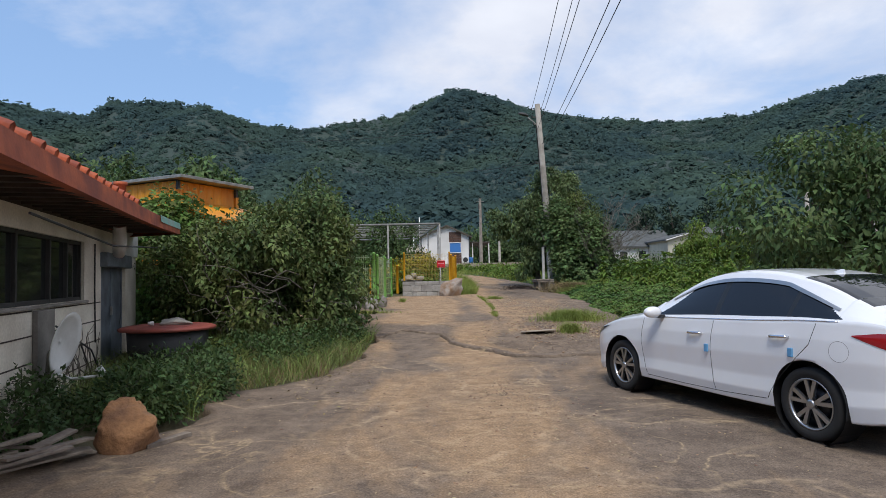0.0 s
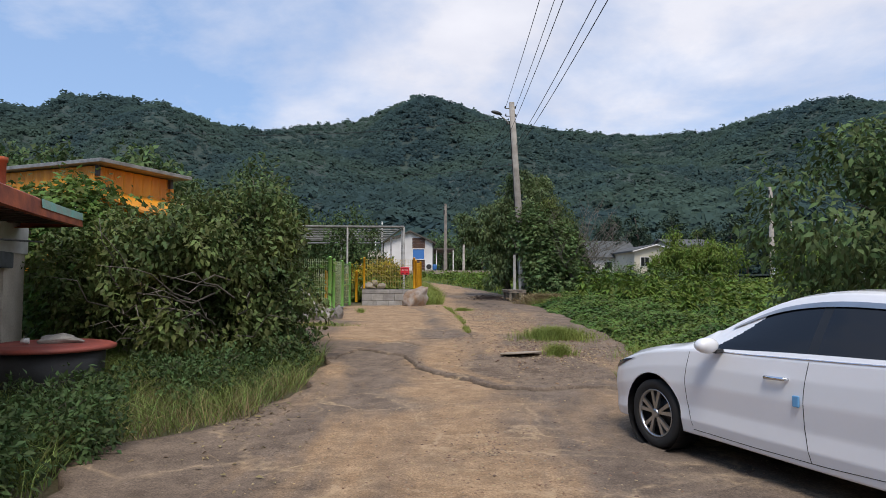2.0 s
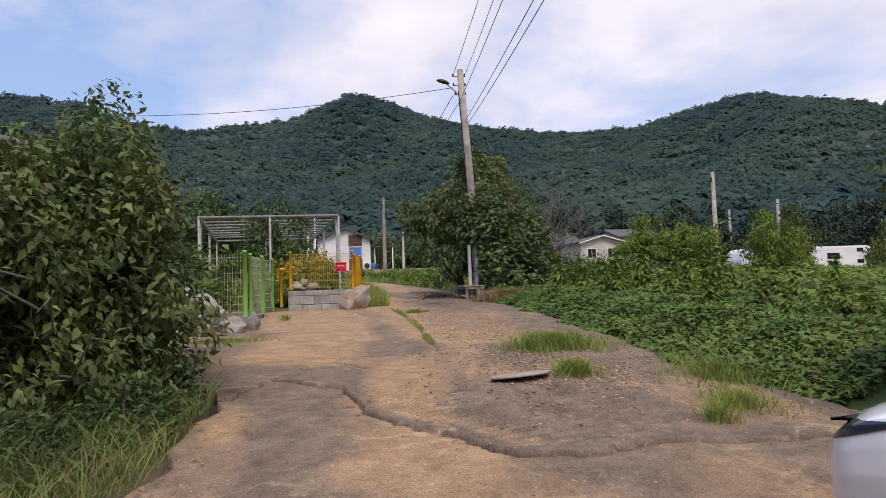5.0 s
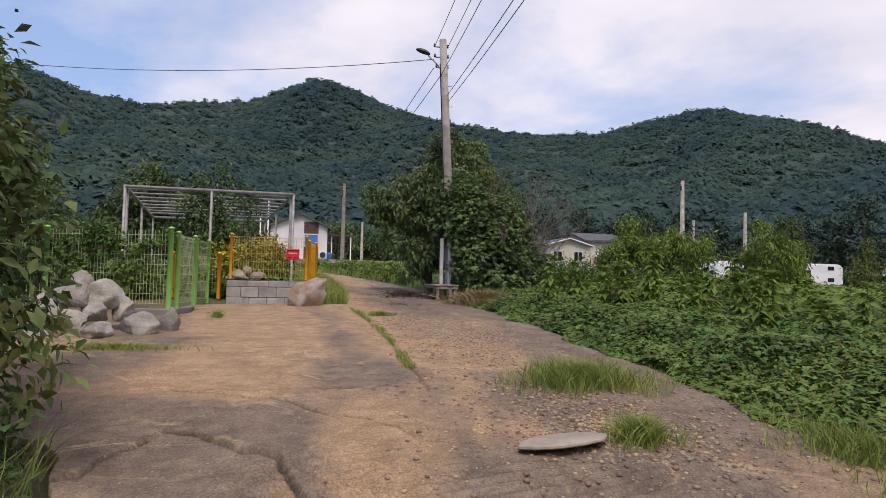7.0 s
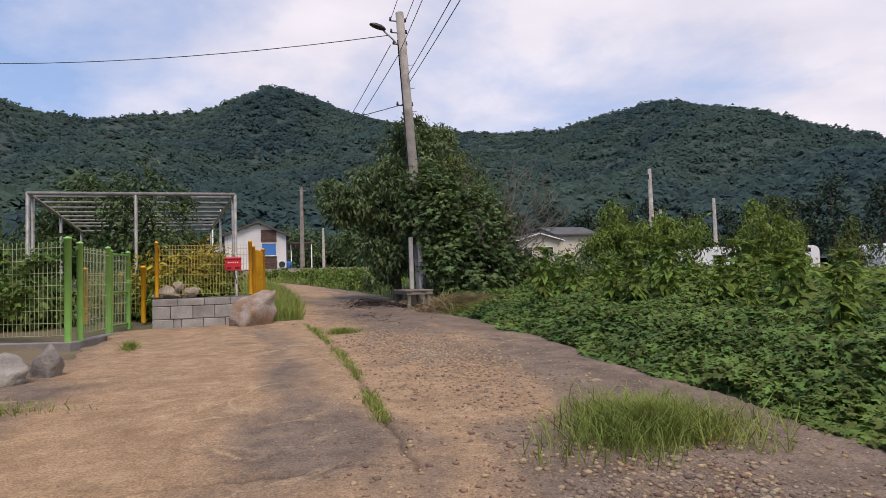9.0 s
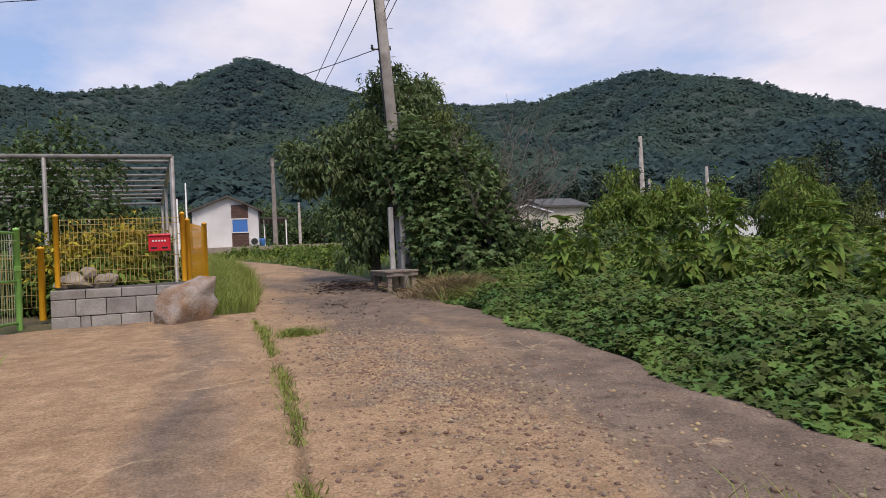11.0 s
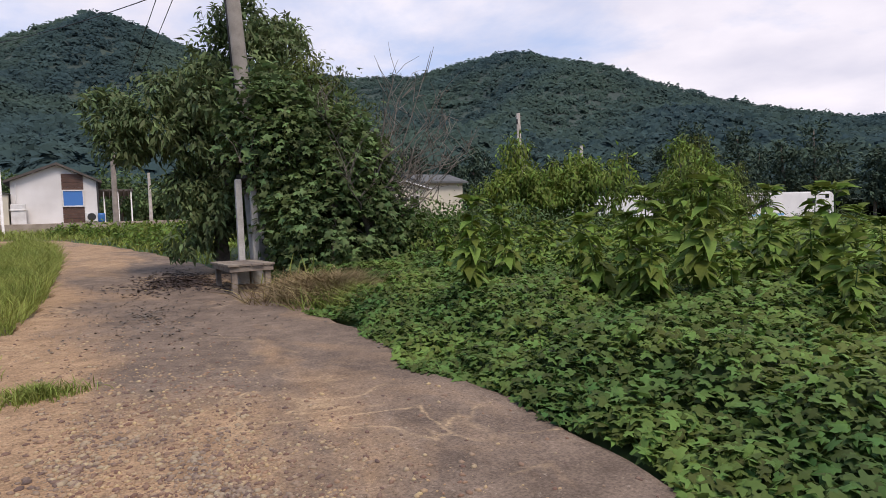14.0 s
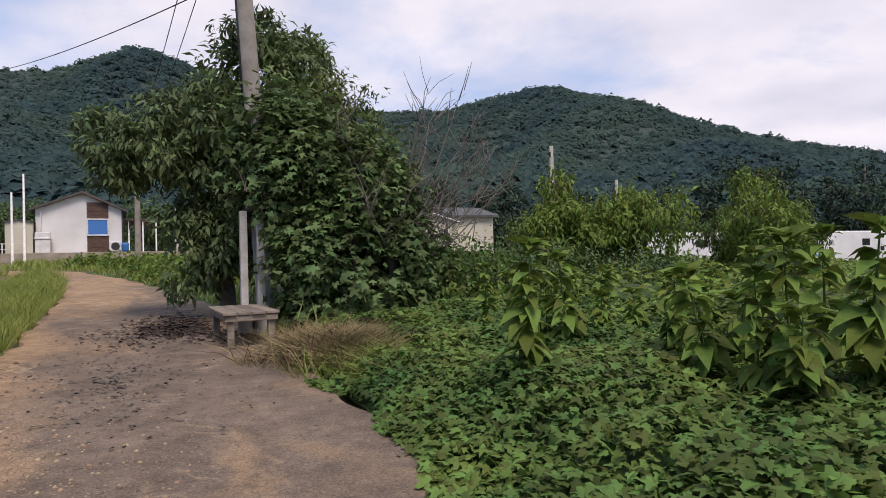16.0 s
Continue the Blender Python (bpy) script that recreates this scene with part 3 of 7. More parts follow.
LY = (-40, 3.5, 5.2, 6.2, 7.7, 8.2, 9.0, 10.5, 12.7, 13.6, 14.4, 16, 19.5, 20.5, 24.2, 24.6, 25, 28, 37, 44, 48, 51, 54)
LX = (-9, -9, -3.1, -2.75, -3.1, -2.7, -1.95, -1.6, -1.5, -1.7, -3.6, -5.2, -5.2, -2.1, -2.1, -1.7, 1.35, 1.55, 1.6, 1.2, 0.3, -1.6, -6)
RY = (-40, 9.4, 10.4, 12.5, 17, 20, 24, 26.5, 28, 32, 34, 38, 44, 50, 52, 54)
RX = (9, 9, 4.6, 4.3, 4.38, 4.55, 4.68, 4.92, 5.05, 4.75, 4.6, 4.15, 3.1, 1.4, 0.2, -2.5)


def edge_left(y):
    return np.interp(y, LY, LX)


def edge_right(y):
    return np.interp(y, RY, RX)


def polyline_distance(P, line):
    """Distance of points to a polyline, and the side (positive to its left)."""
    best = np.full(len(P), 1e9)
    side = np.zeros(len(P))
    for a, b in zip(line[:-1], line[1:]):
        a, b = np.array(a), np.array(b)
        ab = b - a
        t = np.clip(((P - a) @ ab) / (ab @ ab), 0, 1)
        d = np.linalg.norm(P - (a + t[:, None] * ab), axis=1)
        s = ab[0] * (P[:, 1] - a[1]) - ab[1] * (P[:, 0] - a[0])
        m = d < best
        best[m], side[m] = d[m], np.sign(s[m])
    return best, side


STEP = [(-2.4, 12.75), (-1.41, 12.92), (-1.0, 13.75), (-0.55, 13.4), (-0.22, 13.1), (0.0, 12.1), (0.31, 11.5), (0.74, 11.0), (1.04, 10.4), (1.54, 10.25), (2.37, 10.45), (3.2, 10.25), (4.5, 10.3), (9, 10.2)]
CRACK = [(-1.4, 15.0), (-1.24, 14.95), (-0.57, 14.75), (-0.17, 14.55), (0.3, 14.0), (0.57, 13.9), (0.9, 13.3), (1.25, 13.2)]
SEAM = [(1.22, 14.8), (1.27, 15.6), (1.40, 18.6), (1.36, 22.4), (1.25, 24.4)]
SEAM2 = [(-1.5, 14.95), (1.2, 14.9)]
CRACK_YARD = [(-1.6, 7.1), (-0.9, 6.6), (-0.5, 6.75), (-0.15, 6.1), (0.35, 6.2), (0.9, 6.05)]
CRACK_SIDE = [(0.15, 9.4), (0.3, 8.6), (0.2, 7.9), (0.5, 7.3), (0.45, 6.2), (0.9, 5.2)]
CRACK_MID = [(1.35, 17.2), (1.9, 17.6), (2.4, 17.4), (3.1, 17.9), (3.9, 17.7)]
PATCH = [(-1.9, 12.2), (-0.9, 12.25), (-0.1, 12.25)]


def jagged(x, y):
    """Points shifted by noise at three scales, for broken edges."""
    a, b = np.stack([x, y, x * 0], 1), np.stack([y, x, x * 0], 1)
    return np.stack([x, y], axis=1) + np.stack([0.06 * wob(a, 5.0) + 0.030 * wob(a, 14.0, 1) + 0.014 * wob(a, 37.0, 2), 0.06 * wob(b, 6.0, 2) + 0.030 * wob(b, 15.0, 3) + 0.014 * wob(b, 41.0, 1)], 1)


def raked(x, y):
    """Grooves left by a rake in the wet concrete."""
    P = np.stack([x, y, x * 0], 1)
    return np.sin((y - 0.25 * x) * 2 * math.pi / 0.15 + 1.3 * wob(P, 2.0) + 0.5 * wob(P, 9.0)) * (0.7 + 0.4 * wob(P, 4.0, 5))


def road_height(x, y):
    """Height of the concrete: broken edge of the upper slab, cracks, joints and raked grooves."""
    P = np.stack([x, y, x * 0], 1)
    J = jagged(x, y)
    z = gzs(y) + 0.02 + 0.012 * wob(P, 1.1) + 0.005 * wob(P, 5.0, 1) + 0.0022 * wob(P, 17.0, 4)
    d, s = polyline_distance(J, STEP)
    lip = np.where(s > 0, np.clip(d / 0.02, 0, 1) * 0.042 * np.exp(-d / 1.1), 0.0)
    z = z + lip * (0.75 + 0.35 * wob(P, 1.6, 2)) - 0.03 * np.exp(-(d / 0.016) ** 2)
    for line, depth, width in ((CRACK, 0.035, 0.020), (SEAM, 0.03, 0.04), (SEAM2, 0.012, 0.018), (PATCH, 0.012, 0.014), (CRACK_YARD, 0.014, 0.014), (CRACK_SIDE, 0.012, 0.012), (CRACK_MID, 0.014, 0.014)):
        d, s = polyline_distance(J, line)
        z = z - depth * np.exp(-(d / width) ** 2)
    g = np.exp(-(((x - 1.75) / 1.15) ** 2 + ((y - 11.7) / 1.15) ** 2) ** 2) + 0.8 * np.exp(-(((x - 0.2) / 0.8) ** 2 + ((y - 12.7) / 0.5) ** 2) ** 2)
    z = z + 0.024 * g * raked(x, y)
    rough = np.clip((x - 1.4) / 1.0, 0, 1) * np.clip((y - 10.4) / 0.8, 0, 1) * np.clip((19 - y) / 4, 0, 1)
    z = z + 0.012 * rough * wob(P, 14.0, 3) + 0.010 * rough * wob(np.stack([x + 0.3 * y, y - 0.4 * x, x * 0], 1), 37.0, 1)
    return z


def fall(x):
    """The fields to the right lie lower."""
    return -0.028 * np.maximum(0, np.asarray(x, float) - 10)


def build_road():
    ys = np.concatenate([np.arange(-40, -3, 1.0), np.arange(-3, 3, 0.12), np.arange(3, 9.6, 0.05), np.arange(9.6, 15.6, 0.02), np.arange(15.6, 24, 0.045), np.arange(24, 30, 0.10), np.arange(30, 54.01, 0.4)])
    us = np.concatenate([np.linspace(0, 0.32, 30)[:-1], np.linspace(0.32, 0.80, 330)[:-1], np.linspace(0.80, 1, 30)])
    vs = np.linspace(0, 1, len(us))
    L, R = edge_left(ys), edge_right(ys)
    L = L + 0.07 * np.sin(ys * 3.1) + 0.04 * np.sin(ys * 7.7)
    R = R + 0.05 * np.sin(ys * 2.3) + 0.03 * np.sin(ys * 6.1)
    wide = np.clip((R - L - 8) / 3, 0, 1)[:, None]
    X = L[:, None] + (R - L)[:, None] * (wide * us[None] + (1 - wide) * vs[None])
    Y = np.repeat(ys[:, None], len(us), 1)
    x, y = X.ravel(), Y.ravel()
    z = road_height(x, y)
    nx, ny = len(us), len(ys)
    V = np.stack([x, y, z], 1)
    a = (np.arange(ny - 1)[:, None] * nx + np.arange(nx - 1)[None]).ravel()
    F = np.stack([a, a + 1, a + nx + 1, a + nx], 1)
    skirt, faces = [], [F]
    for col in (0, nx - 1):
        e = np.arange(ny) * nx + col
        o = len(V) + sum(len(k) for k in skirt)
        low = V[e].copy()
        low[:, 2] -= 0.14
        skirt.append(low)
        k = np.arange(ny - 1)
        q = np.stack([e[:-1], e[1:], o + k + 1, o + k], 1)
        faces.append(q if col == 0 else q[:, ::-1])
    V = np.concatenate([V] + skirt)
    me = mesh_np("road", V, np.concatenate(faces), "road", True)
    x, y = V[:, 0], V[:, 1]
    soil = 0.46 + 0.14 * np.clip((y - 14.5) / 1.5, 0, 1) + 0.40 * np.exp(-((x + 0.8) / 0.9) ** 2) * np.clip((y - 13.5) / 1.5, 0, 1) * np.clip((24.5 - y) / 1, 0, 1)
    soil += 0.30 * np.exp(-((x - 1.75 + 0.02 * (y - 18)) / 0.55) ** 2) * np.clip((y - 14) / 3, 0, 1) * np.clip((30 - y) / 8, 0, 1)
    soil += 0.34 * np.exp(-((x - 0.55) / 0.75) ** 2) * np.clip((15.5 - y) / 2, 0, 1) * np.clip((y - 2) / 4, 0, 1) + 0.16 * np.exp(-((x + 1.0) / 0.7) ** 2) * np.clip((9.5 - y) / 2, 0, 1)
    soil -= 0.14 * np.clip((x - 2.6) / 0.8, 0, 1) * np.clip((y - 11) / 2, 0, 1)
    soil -= 0.16 * np.clip((-1.2 - x) / 0.8, 0, 1) * np.clip((12 - y) / 2, 0, 1)
    soil += 0.15 * np.clip((y - 30) / 6, 0, 1)
    soil -= 0.55 * np.exp(-(((x - 1.9) / 1.1) ** 2 + ((y - 11.8) / 1.2) ** 2) ** 2) + 0.45 * np.exp(-(((x + 0.9) / 1.0) ** 2 + ((y - 13.6) / 1.1) ** 2) ** 2)
    soil -= 0.35 * np.exp(-(((x - 2.9) / 1.1) ** 2 + ((y - 14.3) / 1.5) ** 2) ** 2)
    soil -= 0.20 * np.exp(-((x - 0.75) / 0.5) ** 2) * np.clip((y - 14.5) / 1.5, 0, 1) * np.clip((24.5 - y) / 2, 0, 1)
    # lower mask around x = 3.1, so the lane turns slightly greyer there
    soil -= 0.05 * np.exp(-((x - 3.1) / 1.1) ** 2) * np.clip((y - 20) / 2, 0, 1) * np.clip((31 - y) / 3, 0, 1)
    soil += 0.24 * np.exp(-((x - 2.1) / 1.1) ** 2) * np.clip((y - 15.5) / 1.5, 0, 1) * np.clip((23 - y) / 3, 0, 1)
    soil -= 0.10 * np.clip((x - 1.6) / 1.2, 0, 1) * np.clip((y - 15) / 2, 0, 1)
    J = jagged(x, y)
    rim, side = polyline_distance(J, STEP)
    soil -= np.where(side > 0, 0.5 * np.exp(-(rim / 0.16) ** 2), 0)
    crack_dirt_shade = np.zeros(len(x))
    # STEP has its gap's shadow line painted in; the other lines hold dirt
    for line, wd, amt in ((STEP, 0.013, 0.97), (CRACK, 0.016, 0.85), (SEAM, 0.03, 0.6), (SEAM2, 0.014, 0.5), (PATCH, 0.012, 0.6), (CRACK_YARD, 0.012, 0.5), (CRACK_SIDE, 0.010, 0.4), (CRACK_MID, 0.012, 0.6)):
        crack_dirt_shade = np.maximum(crack_dirt_shade, amt * np.clip(0.75 + 0.6 * wob(np.stack([x, y, x * 0], 1), 3.3, amt), 0, 1) * np.exp(-(polyline_distance(J, line)[0] / wd) ** 2))
    # shade painted into the bottoms of the raked grooves
    crack_dirt_shade = np.maximum(crack_dirt_shade, 0.55 * np.exp(-(((x - 1.75) / 1.15) ** 2 + ((y - 11.7) / 1.15) ** 2) ** 2) * np.clip(-raked(x, y) * 1.6 - 0.5, 0, 1))
    ca = me.attributes.new("crack_dirt_shade", "FLOAT", "POINT")
    ca.data.foreach_set("value", crack_dirt_shade.astype(np.float32))
    at = me.attributes.new("soil", "FLOAT", "POINT")
    at.data.foreach_set("value", soil.astype(np.float32))
    ob = new("road", me)
    return tagged(ob, "cracked brown concrete lane with washed ochre soil", "road", kind="structure")


def build_ground():
    c = np.concatenate([-np.geomspace(1500, 14, 40), np.arange(-13, 13.1, 0.5), np.geomspace(14, 1500, 40)])
    xs, ys = c, c + 14
    X, Y = np.meshgrid(xs, ys)
    x, y = X.ravel(), Y.ravel()
    z = gzs(y) - 0.10 + 0.03 * wob(np.stack([x, y, x * 0], 1), 0.9)
    L, R = edge_left(y), edge_right(y)
    off = np.where(y < 54, np.clip(np.maximum(L - x, x - R) - 0.15, 0, 1.5), 1.0)
    z = z + off * 0.10 + np.where(x < 90, fall(x), fall(90))
    n = len(xs)
    a = (np.arange(len(ys) - 1)[:, None] * n + np.arange(n - 1)[None]).ravel()
    ob = new("ground", mesh_np("ground", np.stack([x, y, z], 1), np.stack([a, a + 1, a + n + 1, a + n], 1), "soil", True))
    return tagged(ob, "brown soil ground with sparse weeds", "ground", kind="structure")


SKY_AZ = (-180, -90, -60, -45, -35, -30, -28, -25, -21, -16.5, -12.5, -8, -3.7, -1.2, 1.6, 4.8, 9, 14, 19, 23, 27.7, 32, 35.5, 37.4, 42.5, 47, 53, 58, 62, 75, 100, 180)
SKY_EL = (6, 8, 12, 12.8, 13.0, 12.4, 13.8, 14.3, 14.3, 13.1, 12.9, 13.7, 14.2, 15.3, 16.1, 15.5, 14.4, 13.4, 12.6, 12.3, 12.5, 13.3, 14.1, 14.2, 12.8, 11.2, 9.1, 7.7, 6.6, 6, 5, 6)
HILL = (1.0, 10.0, 1.5)


def ridge_radius(az):
    return 430 + 60 * np.sin(np.radians(az * 3.1) + 1) + 40 * np.sin(np.radians(az * 7.3))


def hill_height(az, r):
    """Height of the wooded hills over azimuth (degrees) and distance."""
    rr = ridge_radius(az)
    top = np.tan(np.radians(np.interp(az, SKY_AZ, SKY_EL) + np.interp(az, (-60, 20, 45, 80), (0.6, 0.6, 0.15, 0.1)))) * rr + HILL[2] - 1.2
    t = np.clip((r - 85) / (rr - 85), 0, 1)
    s = 0.16 * t + 0.84 * t ** 1.35
    spur = 0.13 * np.sin(np.radians(az * 11) + r / 60) * np.sin(math.pi * t) + 0.08 * np.sin(np.radians(az * 23) - r / 35) * np.sin(math.pi * t)
    over = np.clip((r - rr) / 250, 0, 1)
    return 2.6 + (top - 2.6) * np.clip(s * (1 + spur), 0, 1) * (1 - over)


def build_hills():
    az = np.linspace(-180, 180, 361)
    r = np.linspace(84, 800, 180)
    A, R = np.meshgrid(az, r)
    x, y = HILL[0] + R * np.sin(np.radians(A)), HILL[1] + R * np.cos(np.radians(A))
    z = hill_height(A, R) + 0.2 * np.clip((R - 84) / 20, 0, 1)
    n = len(az)
    a = (np.arange(len(r) - 1)[:, None] * n + np.arange(n - 1)[None]).ravel()
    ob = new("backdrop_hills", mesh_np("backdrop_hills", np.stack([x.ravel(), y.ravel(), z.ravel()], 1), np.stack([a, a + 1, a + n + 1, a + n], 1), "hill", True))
    tagged(ob, "steep forested hills in dark green", "hills", kind="structure")


def crumpled(seed, sub=2, amp=0.3):
    bm = bmesh.new()
    bmesh.ops.create_icosphere(bm, subdivisions=sub, radius=1.0)
    for v in bm.verts:
        k = 1 + amp * noise.noise(v.co * 1.7 + Vector((seed * 7.1, 0, 0))) + amp * 0.8 * noise.noise(v.co * 4.2 + Vector((0, seed * 3.3, 0)))
        v.co *= k
        if v.co.z < 0:
            v.co.z *= 0.6
    T = np.array([v.co[:] for v in bm.verts])
    F = np.array([[v.index for v in f.verts] for f in bm.faces])
    bm.free()
    return T, F


def tufted(seed, sprays, core=1):
    """A tree crown: a crumpled core with many leafy sprays standing off it, turned to the open side (+y)."""
    T, F = crumpled(seed, core, 0.4)
    T = T * 0.62
    g = np.random.default_rng(900 + seed)
    u = unit(g.normal(size=(sprays, 3)) + (0, 0.35, 0.35))
    c = u * g.uniform(0.78, 1.12, (sprays, 1)) * (1 + 0.22 * wob(u, 3.1, seed))[:, None]
    n = unit(u * 0.45 + (0, 0.75, 0.5) + g.normal(size=u.shape) * 0.28)
    t = unit(np.cross(n, g.normal(size=u.shape)))
    b = np.cross(n, t)
    k = g.uniform(0.24, 0.46, (sprays, 1))
    tri = np.stack([c + t * k, c - t * k * 0.6 + b * k * 0.9 - u * k * 0.25, c - t * k * 0.5 - b * k * 0.8 - u * k * 0.15], 1)
    return np.concatenate([T, tri.reshape(-1, 3)]), np.concatenate([F, len(T) + np.arange(sprays * 3).reshape(-1, 3)])


def build_forest():
    """Tree crowns of mixed size all over the hills."""
    g = np.random.default_rng(21)
    N = 42000
    az = g.uniform(-62, 78, N)
    r = np.sqrt(88 ** 2 + (520 ** 2 - 88 ** 2) * g.random(N) ** 1.15)
    rr = ridge_radius(az)
    keep = r < rr + 10
    az, r = az[keep], r[keep]
    x, y = HILL[0] + r * np.sin(np.radians(az)), HILL[1] + r * np.cos(np.radians(az))
    z = hill_height(az, r)
    stand = wob(np.stack([x, y, z], 1), 0.02, 1.0) + 0.5 * wob(np.stack([y, x, z], 1), 0.07, 2.0)
    Vs, Fs, o = [], [], 0
    kinds = g.integers(0, 5, len(r)) + np.where(r > 170, 5, 0)
    for k in range(10):
        T, F = tufted(k, 90) if k < 5 else tufted(k, 27)
        m = kinds == k
        n = int(m.sum())
        yaw = np.radians(az[m]) + g.normal(size=n) * 0.45
        d = np.stack([-np.sin(yaw), -np.cos(yaw), g.normal(size=n) * 0.12], 1)
        up = np.stack([g.normal(size=n) * 0.25, g.normal(size=n) * 0.25, np.ones(n)], 1)
        w = (1.2 + 2.4 * g.random(n) ** 2.6) * np.clip(1 + 0.25 * stand[m], 0.6, 1.5)
        s = np.stack([w, w * g.uniform(0.75, 1.2, n), w * g.uniform(0.55, 1.0, n)], 1)
        p = np.stack([x[m], y[m], z[m] + w * g.uniform(-0.1, 0.45, n)], 1)
        V, Fk = scatter((T, F), p, d, up, s)
        Vs.append(V)
        Fs.append(Fk + o)
        o += len(V)
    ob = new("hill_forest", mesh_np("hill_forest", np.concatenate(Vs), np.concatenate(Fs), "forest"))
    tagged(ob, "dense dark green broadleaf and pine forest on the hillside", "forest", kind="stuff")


build_ground()
build_road()
build_hills()
build_forest()


# ---- car ----
def smoothstep_table(x, xs, ys):
    """Smooth interpolation through a table."""
    xs, ys = np.array(xs, float), np.array(ys, float)
    m = np.gradient(ys, xs)
    i = int(np.clip(np.searchsorted(xs, x) - 1, 0, len(xs) - 2))
    h = xs[i + 1] - xs[i]
    t = min(max((x - xs[i]) / h, 0), 1)
    return ((2 * t ** 3 - 3 * t ** 2 + 1) * ys[i] + (t ** 3 - 2 * t ** 2 + t) * h * m[i] + (-2 * t ** 3 + 3 * t ** 2) * ys[i + 1] + (t ** 3 - t ** 2) * h * m[i + 1])


CX_TOP = ((0, 0.05, 0.15, 0.4, 0.8, 1.2, 1.45, 1.75, 2.05, 2.4, 2.8, 3.2, 3.55, 3.9, 4.15, 4.4, 4.53, 4.57), (0.60, 0.69, 0.755, 0.855, 0.955, 1.03, 1.135, 1.29, 1.42, 1.488, 1.493, 1.445, 1.355, 1.21, 1.11, 1.07, 1.0, 0.92))
CX_BELT = ((0, 0.15, 0.5, 1.2, 2.0, 3.0, 3.7, 4.2, 4.45, 4.57), (0.54, 0.66, 0.80, 0.935, 0.965, 1.0, 1.03, 1.02, 0.96, 0.86))
CX_W = ((0, 0.06, 0.16, 0.35, 0.7, 1.2, 2.3, 3.4, 3.9, 4.25, 4.45, 4.57), (0.50, 0.64, 0.75, 0.84, 0.885, 0.90, 0.905, 0.90, 0.885, 0.83, 0.75, 0.62))
CX_RAIL = ((0, 0.3, 1.1, 1.4, 2.0, 2.6, 3.2, 3.7, 4.0, 4.57), (0.38, 0.62, 0.70, 0.68, 0.585, 0.57, 0.57, 0.60, 0.64, 0.50))
CX_BOT = ((0, 0.1, 0.5, 1.3, 3.2, 4.2, 4.5, 4.57), (0.24, 0.20, 0.19, 0.20, 0.20, 0.24, 0.34, 0.40))
FRONT_AXLE, REAR_AXLE, ARCH = 0.86, 3.56, 0.365


def car_section(x):
    top, belt, w = smoothstep_table(x, *CX_TOP), smoothstep_table(x, *CX_BELT), smoothstep_table(x, *CX_W)
    rail, bot = smoothstep_table(x, *CX_RAIL), smoothstep_table(x, *CX_BOT)
    belt = min(belt, top - 0.03)
    h = belt - bot
    drop = 0.035 if top - belt > 0.2 else 0.02
    ctrl = [(0.0, bot), (w * 0.80, bot), (w * 0.955, bot + 0.03), (w * 0.985, bot + h * 0.2), (w * 0.975, bot + h * 0.36), (w, bot + h * 0.62), (w * 0.992, bot + h * 0.82), (w * 0.965, belt), (w * 0.955, belt + 0.015)]
    ctrl += [(w * 0.955 + (rail - w * 0.955) * k, belt + 0.015 + (top - drop - belt - 0.015) * (k ** 0.88)) for k in (0.25, 0.5, 0.75, 1.0)]
    ctrl += [(rail * 0.86, top - drop * 0.45), (rail * 0.6, top - drop * 0.15), (rail * 0.3, top - 0.003), (0.0, top)]
    return ctrl


